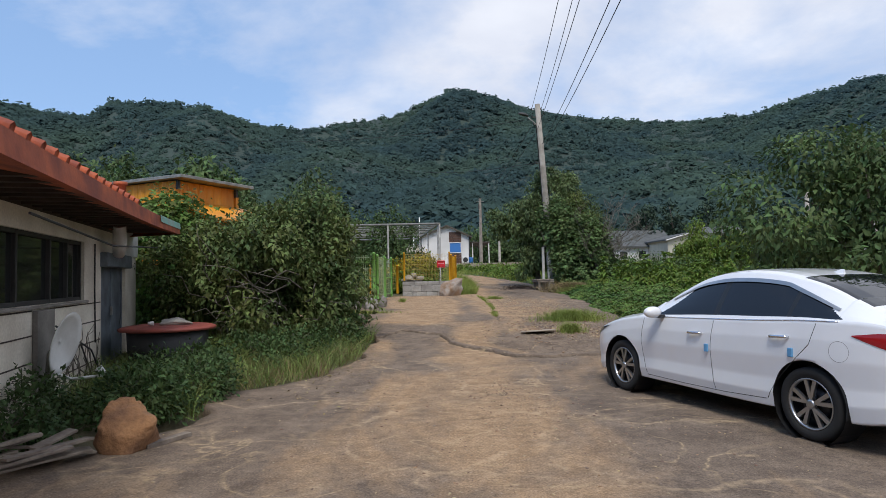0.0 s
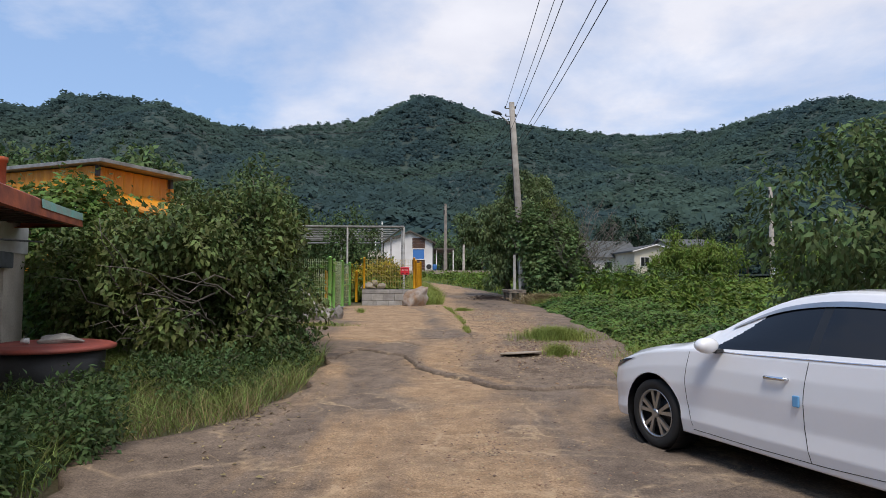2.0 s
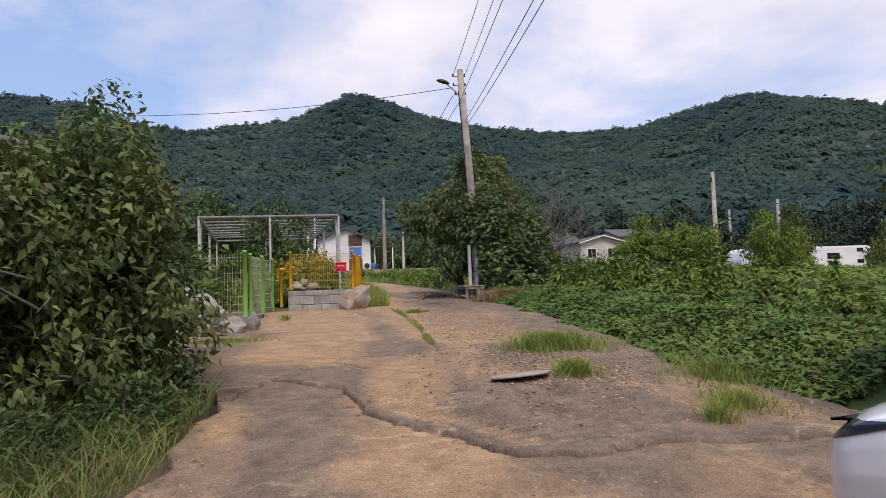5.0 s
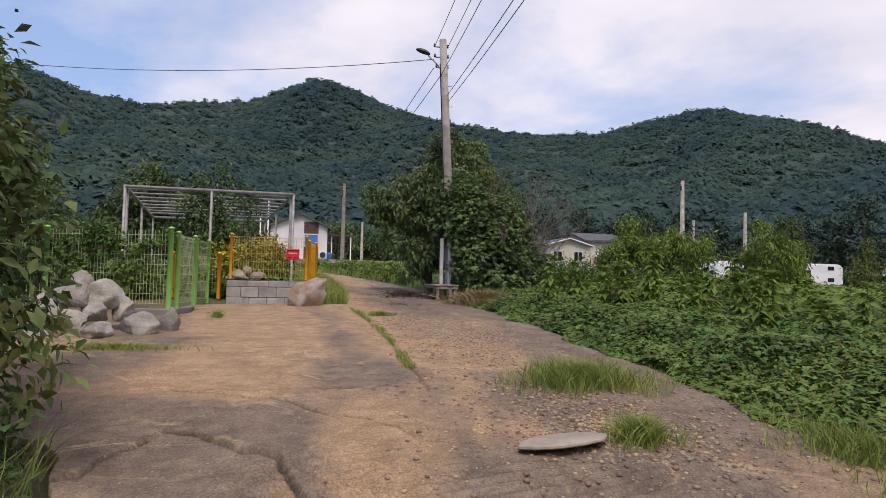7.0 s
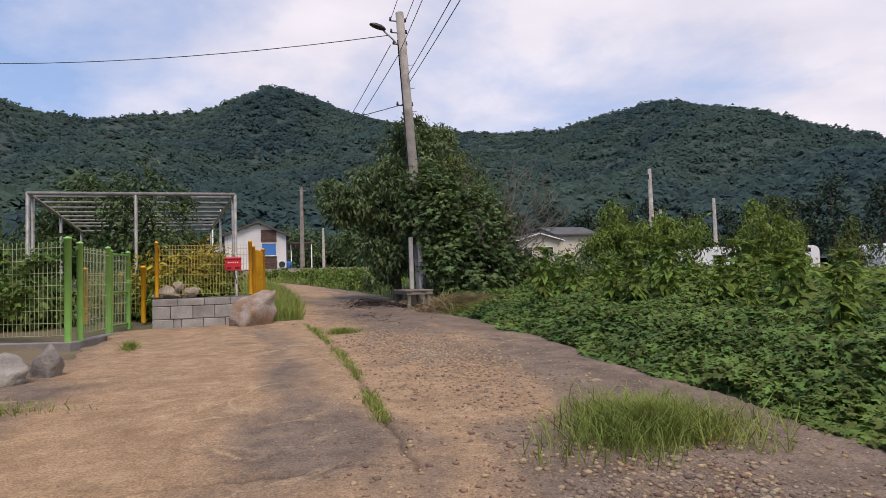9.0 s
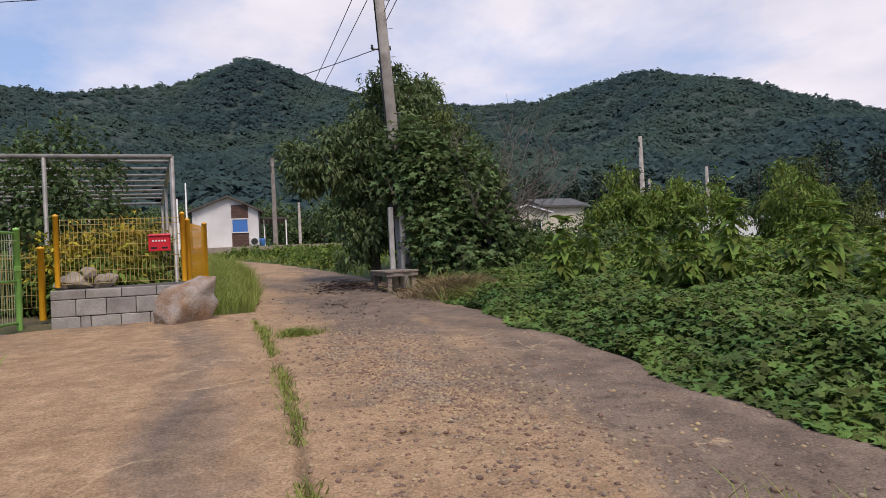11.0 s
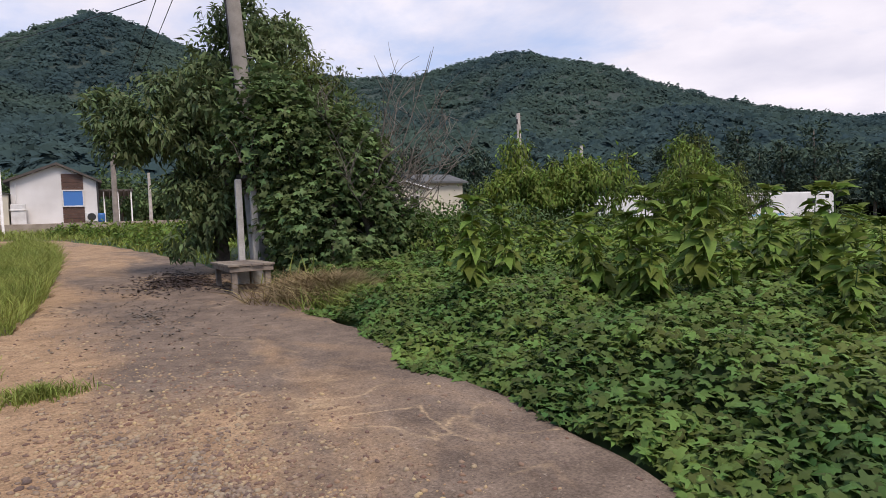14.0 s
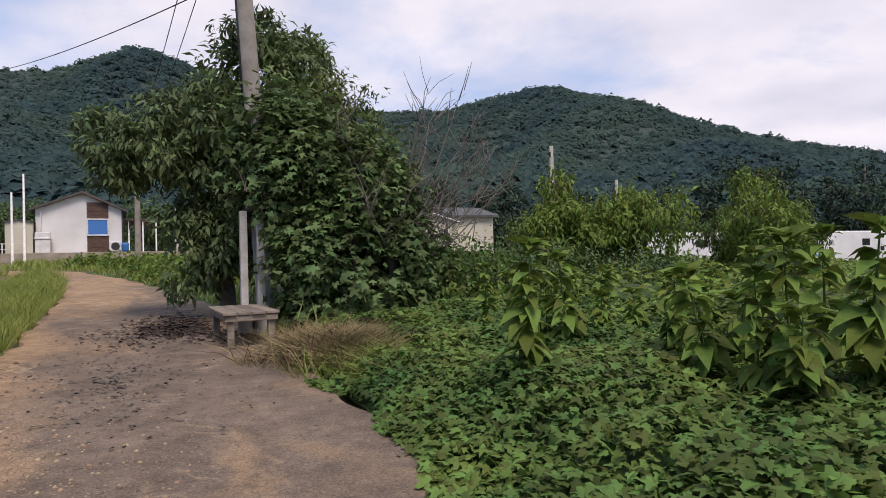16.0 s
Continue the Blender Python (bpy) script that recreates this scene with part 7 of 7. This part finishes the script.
# creepers on the green fence, yellow-leaved bush by the mailbox
tree("fence_creeper", (-5.0, 23.35, 0.72), [(k, -0.40 * k - 0.02, z, 0.42, 0.10, r) for k, z, r in ((-2.2, 0.9, 0.7), (-1.5, 1.2, 0.5), (-0.8, 0.8, 0.7), (-0.1, 1.3, 0.4), (0.6, 0.9, 0.6), (1.2, 1.45, 0.3), (1.7, 1.1, 0.6), (2.1, 1.5, 0.25))], 3600, 0.10, "leaf_mid", "green creeper climbing through the mesh fence", 0.5, 0.02, PALM, 170, "vine", floor=0.02, spread=0.1)
tree("garden_bush", (-1.3, 26.5, 0.8), [(0, 0, 0.9, 0.7, 0.5, 0.5), (0.5, 0.1, 1.2, 0.5, 0.4, 0.4), (-0.5, 0.1, 1.0, 0.5, 0.4, 0.4)], 2600, 0.12, "leaf_yellow", "yellowing leafy bush behind the yellow mesh", 0.5, 0.03, seed=171, category="shrub", group="garden bushes")

# vine carpet on the field: leaf layer over a dim bumpy undergrowth
def carpet_height(x, y):
    e = x - edge_right(y)
    p = np.stack([x, y, x * 0], 1)
    ramp = 0.18 + 0.34 * np.clip(e / 2.2, 0, 1) + 0.25 * np.clip((e - 3) / 4, 0, 1)
    return gzs(y) + fall(x) + ramp * np.clip((e + 0.25) / 0.5, 0.1, 1) + 0.15 * wob(p, 1.5) * np.clip(e, 0.2, 1) + 0.06 * wob(p, 4.0, 2)


def build_carpet():
    g = np.random.default_rng(31)
    for name, x0, x1, y0, y1, n, size, tmpl, mat, label in (
            ("vine_carpet", -0.12, 5.0, 11.2, 27.0, 58000, 0.088, PALM, "leaf_mid", "carpet of broad lobed vine leaves along the lane"),
            ("field_weeds", 3.5, 30.0, 9.0, 48.0, 42000, 0.20, LEAF, "leaf_bright", "rank bright green weeds covering the field")):
        y = g.uniform(y0, y1, n)
        e = x0 + 0.08 * (x0 < 0) + (x1 - x0) * g.random(n) ** (1.25 if name == "vine_carpet" else 1.0)
        x = edge_right(y) + e + 0.12 * np.sin(y * 1.7) + 0.08 * np.sin(y * 4.1) * (name == "vine_carpet")
        if name == "vine_carpet":
            k = ((x - 5.35) / 0.75) ** 2 + ((y - 25.3) / 1.35) ** 2 > 1 + 0.4 * np.sin(9 * x + 4 * y)
            x, y, n = x[k], y[k], int(k.sum())
            drop = 0.02 + np.abs(g.normal(size=n)) * 0.07
        else:
            drop = g.uniform(-0.15, 0.25, n)
        z = np.maximum(carpet_height(x, y) - drop, gzs(y) + fall(x) + 0.04)
        yaw = g.uniform(0, 6.28, n)
        d = np.stack([np.cos(yaw), np.sin(yaw), g.normal(size=n) * 0.3 - 0.15], 1)
        up = np.stack([g.normal(size=n) * 0.5 - 0.15, g.normal(size=n) * 0.5 - 0.2, np.ones(n)], 1)
        V, F = scatter(tmpl, np.stack([x, y, z], 1), d, up, size * g.uniform(0.6, 1.3, n))
        tagged(new(name, mesh_np(name, V, F, mat)), label, "weeds", kind="stuff")
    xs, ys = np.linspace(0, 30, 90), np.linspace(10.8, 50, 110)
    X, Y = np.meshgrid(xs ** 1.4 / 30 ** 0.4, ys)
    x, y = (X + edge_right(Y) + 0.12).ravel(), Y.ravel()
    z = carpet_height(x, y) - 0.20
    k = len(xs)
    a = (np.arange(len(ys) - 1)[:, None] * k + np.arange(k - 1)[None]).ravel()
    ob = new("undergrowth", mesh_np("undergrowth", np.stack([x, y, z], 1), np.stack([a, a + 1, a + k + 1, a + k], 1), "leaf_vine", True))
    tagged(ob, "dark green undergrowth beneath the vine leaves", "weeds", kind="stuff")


build_carpet()


# tall broad-leaved weeds
def weed_plant(seed, h):
    g = np.random.default_rng(seed)
    ob = thing("tall_weed", Matrix.Translation((0, 0, -50)), "tall weed with large pointed bright green leaves", "weed", "tall weeds")
    bend = g.uniform(-0.12, 0.12, 2)
    stem = [(bend[0] * t * t, bend[1] * t * t, h * t) for t in (0, 0.3, 0.6, 1.0)]
    tube("stem", stem, [0.014, 0.012, 0.010, 0.005], "leaf_mid", ob, 6)
    n = 92
    t = np.concatenate([g.uniform(0.06, 1.0, n - 14) ** 0.8, np.full(14, 0.98)])
    yaw = np.arange(n) * 2.4 + g.uniform(0, 0.4, n)
    pos = np.stack([bend[0] * t * t, bend[1] * t * t, h * t], 1)
    d = np.stack([np.cos(yaw), np.sin(yaw), np.where(t > 0.93, 0.45, -0.15 - 0.75 * (1 - t)) + g.normal(size=n) * 0.25], 1)
    big = (np.array([(0, 0.12, 0), (-0.29, 0.40, 0.07), (-0.19, 0.72, 0.02), (0, 1.14, -0.22), (0.19, 0.72, 0.02), (0.29, 0.40, 0.07), (0, 0.45, 0.0), (0, 0.75, -0.05)]),
           np.array([(0, 6, 1), (1, 6, 7), (1, 7, 2), (2, 7, 3), (0, 5, 6), (5, 7, 6), (5, 4, 7), (4, 3, 7)]))
    V, F = scatter(big, pos, d, np.tile([0, 0, 1.0], (n, 1)) + g.normal(size=(n, 3)) * 0.35, g.uniform(0.20, 0.33, n) * (1.25 - 0.65 * t))
    part("leaves", mesh_np("leaves", V, F, "leaf_bright"), None, ob)
    return ob


WEEDS = [weed_plant(200 + i, h) for i, h in enumerate((1.35, 1.15, 0.95, 1.5))]
g = random.Random(12)
spots = [(5.75, 22.3), (7.0, 23.4), (6.75, 20.7), (7.0, 20.9), (7.3, 20.6), (6.9, 21.5), (7.4, 21.6), (7.8, 21.2), (8.2, 22.0), (8.6, 20.8), (9.2, 22.5), (9.9, 23.1), (8.3, 19.8), (9.0, 19.2), (7.6, 19.4), (9.6, 20.8), (10.3, 21.9), (7.9, 18.3), (8.8, 17.6)]
spots += [(g.uniform(6.6, 12.5), g.uniform(13.0, 26.0)) for _ in range(70)] + [(g.uniform(6.0, 8), g.uniform(10.5, 15)) for _ in range(10)]
for i, (x, y) in enumerate(spots):
    s = g.uniform(0.5, 0.8) if i > 18 else g.uniform(0.85, 1.08)
    c = copy_thing(WEEDS[i % 4], pose(x, y, ground_at(x, y) + 0.08, g.uniform(-6, 6), g.uniform(-6, 6), g.uniform(0, 360)) @ Matrix.Diagonal((s, s, s, 1)))
for wd in WEEDS:
    for ch in list(wd.children):
        bpy.data.objects.remove(ch)
    bpy.data.objects.remove(wd)


# grass
def grass_patch(name, pts_fn, n, h, mat, label, w=0.007, lean=0.75, seed=1):
    g = np.random.default_rng(seed)
    x, y, z = pts_fn(g, n)
    n = len(x)
    yaw = g.uniform(0, 6.28, n)
    d = np.stack([np.cos(yaw), np.sin(yaw), g.normal(size=n) * 0.1], 1)
    up = np.stack([g.normal(size=n) * lean * 0.5, g.normal(size=n) * lean * 0.5, np.ones(n)], 1)
    hh = h * g.uniform(0.25, 1.2, n) ** 1.2
    s = np.stack([np.full(n, w) * g.uniform(0.7, 1.4, n), hh * lean, hh], 1)
    V, F = scatter(BLADE, np.stack([x, y, z], 1), d, up, s)
    tagged(new(name, mesh_np(name, V, F, mat)), label, "grass", kind="stuff")


def blob_fn(cx, cy, rx, ry):
    def fn(g, n):
        a, r = g.uniform(0, 6.28, n), np.minimum(np.abs(g.normal(size=n)) * 0.55, 1.25)
        k = 1 + 0.25 * np.sin(a * 3 + cx) + 0.15 * np.sin(a * 7 + cy)
        x, y = cx + rx * r * np.cos(a) * k, cy + ry * r * np.sin(a) * k
        return x, y, gzs(y) + 0.01
    return fn


def strip_fn(line, width):
    L = np.array(line, float)

    def fn(g, n):
        i = g.integers(0, len(L) - 1, n)
        t = g.random(n)
        p = L[i] + (L[i + 1] - L[i]) * t[:, None] + g.normal(size=(n, 2)) * width
        keep = wob(np.stack([p[:, 0] * 0, p[:, 1], p[:, 0] * 0], 1), 2.2) > -0.35
        p = p[keep]
        return p[:, 0], p[:, 1], gzs(p[:, 1]) + 0.005
    return fn


def area_fn(x0, x1, y0, y1, left=None, right=None):
    def fn(g, n):
        x, y = g.uniform(x0, x1, n), g.uniform(y0, y1, n)
        k = x < edge_left(y) - 0.02 if left else x > (edge_right(y) + 0.05 if right else -1e9)
        return x[k], y[k], gzs(y[k]) + fall(x[k])
    return fn


grass_patch("grass_tuft", blob_fn(3.05, 15.0, 0.72, 0.55), 6500, 0.26, "grass", "thick tuft of yellowish green grass in the concrete", seed=1)
grass_patch("grass_tuft", blob_fn(2.62, 13.1, 0.26, 0.20), 1500, 0.24, "grass", "dark grass tuft beside the loose slab", seed=2)
grass_patch("grass_tuft", strip_fn([(1.27, 15.9), (1.31, 16.8), (1.40, 18.6), (1.40, 20.5), (1.36, 22.5), (1.3, 23.5)], 0.04), 2600, 0.09, "grass", "line of grass growing in the slab joint", seed=3)
grass_patch("grass_tuft", blob_fn(1.75, 21.9, 0.30, 0.22), 1400, 0.12, "grass", "small grass tuft on the lane", seed=4)
grass_patch("grass_tuft", blob_fn(-2.3, 17.4, 0.9, 0.25), 1800, 0.10, "grass", "sparse grass before the boulder heap", seed=5)
grass_patch("grass_tuft", blob_fn(-1.45, 21.3, 0.12, 0.25), 400, 0.16, "grass", "small grass tuft by the fence", seed=6)
grass_patch("grass_verge", area_fn(-0.3, 1.6, 24.7, 54, True), 42000, 0.44, "grass", "tall grass strip between the lane and the garden", w=0.008, seed=7)
grass_patch("grass_verge", area_fn(-6, -1.2, 30, 64, True), 12000, 0.5, "grass", "tall grass before the white house", w=0.03, seed=8)
grass_patch("grass_verge", area_fn(-5.6, -1.4, 6.4, 13.0, True), 15000, 0.42, "grass_dark", "ragged green grass along the yard edge", w=0.007, lean=0.9, seed=9)
grass_patch("dry_grass", area_fn(-3.4, -1.5, 7.6, 11.2, True), 2200, 0.35, "straw", "dry straw-coloured grass at the yard edge", w=0.006, lean=0.8, seed=10)
grass_patch("dry_grass", blob_fn(5.25, 25.5, 0.7, 1.0), 11000, 0.42, "straw", "heap of brown cut grass at the lane edge", w=0.010, lean=1.4, seed=11)
grass_patch("dry_grass", blob_fn(5.5, 24.4, 0.6, 0.9), 4200, 0.34, "grass", "bent yellowing grass at the lane edge", w=0.010, lean=1.2, seed=12)
grass_patch("grass_tuft", blob_fn(3.6, 11.3, 0.35, 0.45), 1200, 0.22, "grass", "weedy grass tufts on broken concrete", seed=13)
grass_patch("grass_tuft", blob_fn(3.1, 10.9, 0.13, 0.15), 350, 0.25, "grass", "small weed in the concrete", seed=14)
grass_patch("grass_tuft", blob_fn(4.2, 12.6, 0.5, 0.8), 1800, 0.25, "grass", "grass along the broken lane edge", seed=15)
grass_patch("field_grass", area_fn(4.9, 26, 26, 58), 16000, 0.6, "grass", "rough tall grass in the field", w=0.03, seed=16)
grass_patch("grass_verge", area_fn(-3.0, 9.0, 33, 65, right=True), 15000, 0.42, "grass", "grass beside the far lane", w=0.03, seed=17)
# leafy weeds of the left bank
for i, (x, y, r, h, n) in enumerate(((-3.55, 6.55, 0.55, 0.5, 3200), (-3.3, 7.6, 0.5, 0.45, 2600), (-4.6, 6.0, 0.6, 0.5, 2200), (-3.9, 8.6, 0.7, 0.5, 2800), (-4.1, 5.4, 0.4, 0.35, 1200), (-3.2, 9.8, 0.8, 0.5, 2800), (-2.0, 11.6, 0.35, 0.5, 1500), (-1.95, 12.6, 0.3, 0.5, 1200), (-2.7, 10.6, 0.6, 0.5, 2000))):
    tree("weed_clump", (x, y, ground_at(x, y)), [(0, 0, h * 0.4, r, r, h * 0.7), (r * 0.4, 0.1, h * 0.5, r * 0.5, r * 0.5, h * 0.6)], n, 0.07, "leaf_vine", "low leafy green weeds on the bank", 0.15, 0.012, seed=160 + i, category="weed", group="bank weeds", floor=0.0, gap=-0.9, droop=0.1, spread=0.1)

# loose slab, stones and litter on the lane
ob = thing("loose_slab", pose(1.93, 13.05, 0.29, -5, -2, 8), "thin tilted broken concrete slab lying on the lane", "slab")
bm = bmesh.new()
pts = [(-0.42, -0.06), (-0.33, -0.15), (-0.15, -0.21), (0.08, -0.20), (0.27, -0.15), (0.38, -0.04), (0.36, 0.08), (0.24, 0.17), (0.05, 0.20), (-0.15, 0.17), (-0.33, 0.07)]
bot = [bm.verts.new((x, y, 0)) for x, y in pts]
topv = [bm.verts.new((x, y, 0.03)) for x, y in pts]
bm.faces.new(bot[::-1])
bm.faces.new(topv)
for i in range(len(pts)):
    j = (i + 1) % len(pts)
    bm.faces.new([bot[i], bot[j], topv[j], topv[i]])
bmesh.ops.bevel(bm, geom=list(bm.edges), offset=0.008, segments=1, affect="EDGES")
part("slab", bm, "concrete", ob)


def pebble_field(name, n, fn, smin, smax, label, seed):
    g = np.random.default_rng(seed)
    x, y, _ = fn(g, n)
    k = (x > edge_left(y)) & (x < edge_right(y))
    x, y = x[k], y[k]
    z = road_height(x, y)
    T, F = crumpled(seed, 1, 0.5)
    m = len(x)
    yaw = g.uniform(0, 6.28, m)
    d = np.stack([np.cos(yaw), np.sin(yaw), np.zeros(m)], 1)
    s = smin + (smax - smin) * g.random(m) ** 3
    V, Fk = scatter((T, F), np.stack([x, y, z], 1), d, np.tile([0, 0, 1.0], (m, 1)), np.stack([s, s * g.uniform(0.6, 1, m), s * 0.6], 1))
    tagged(new(name, mesh_np(name, V, Fk, "pebble")), label, "gravel", kind="stuff")


pebble_field("gravel", 17000, blob_fn(2.5, 19.0, 1.3, 4.6), 0.004, 0.022, "loose reddish gravel on the lane", 1)
pebble_field("gravel", 1200, blob_fn(2.0, 20.2, 0.6, 2.4), 0.006, 0.032, "loose stones on the lane", 2)
pebble_field("gravel", 4500, blob_fn(0.6, 7.5, 4.2, 7.0), 0.004, 0.018, "scattered pebbles on the yard", 3)
pebble_field("gravel", 6500, blob_fn(2.6, 13.6, 1.8, 2.4), 0.006, 0.03, "crumbled concrete bits", 4)
pebble_field("leaf_litter", 900, blob_fn(3.7, 29.6, 1.1, 1.6), 0.008, 0.03, "dark leaf litter under the tree", 5)


def fallen_leaves(n, fn, size, mat, label, seed):
    """Flat dead leaves strewn on the lane."""
    g = np.random.default_rng(seed)
    x, y, _ = fn(g, n)
    k = (x > edge_left(y)) & (x < edge_right(y) + 0.4)
    x, y = x[k], y[k]
    m = len(x)
    yaw = g.uniform(0, 6.28, m)
    d = np.stack([np.cos(yaw), np.sin(yaw), g.normal(size=m) * 0.15], 1)
    up = np.stack([g.normal(size=m) * 0.3, g.normal(size=m) * 0.3, np.ones(m)], 1)
    V, F = scatter(LEAF, np.stack([x, y, road_height(x, y) + 0.012], 1), d, up, size * g.uniform(0.5, 1.3, m))
    tagged(new("fallen_leaves", mesh_np("fallen_leaves", V, F, mat)), label, "leaf litter", kind="stuff")


fallen_leaves(2600, blob_fn(3.7, 29.4, 1.0, 1.9), 0.09, "dark_wood", "dark dead leaves under the tree by the lane", 41)
fallen_leaves(700, blob_fn(2.8, 25.5, 1.3, 3.5), 0.06, "bark", "scattered brown leaves on the lane", 42)
fallen_leaves(500, blob_fn(-2.0, 9.6, 0.8, 2.5), 0.06, "straw", "dry leaves along the yard edge", 43)
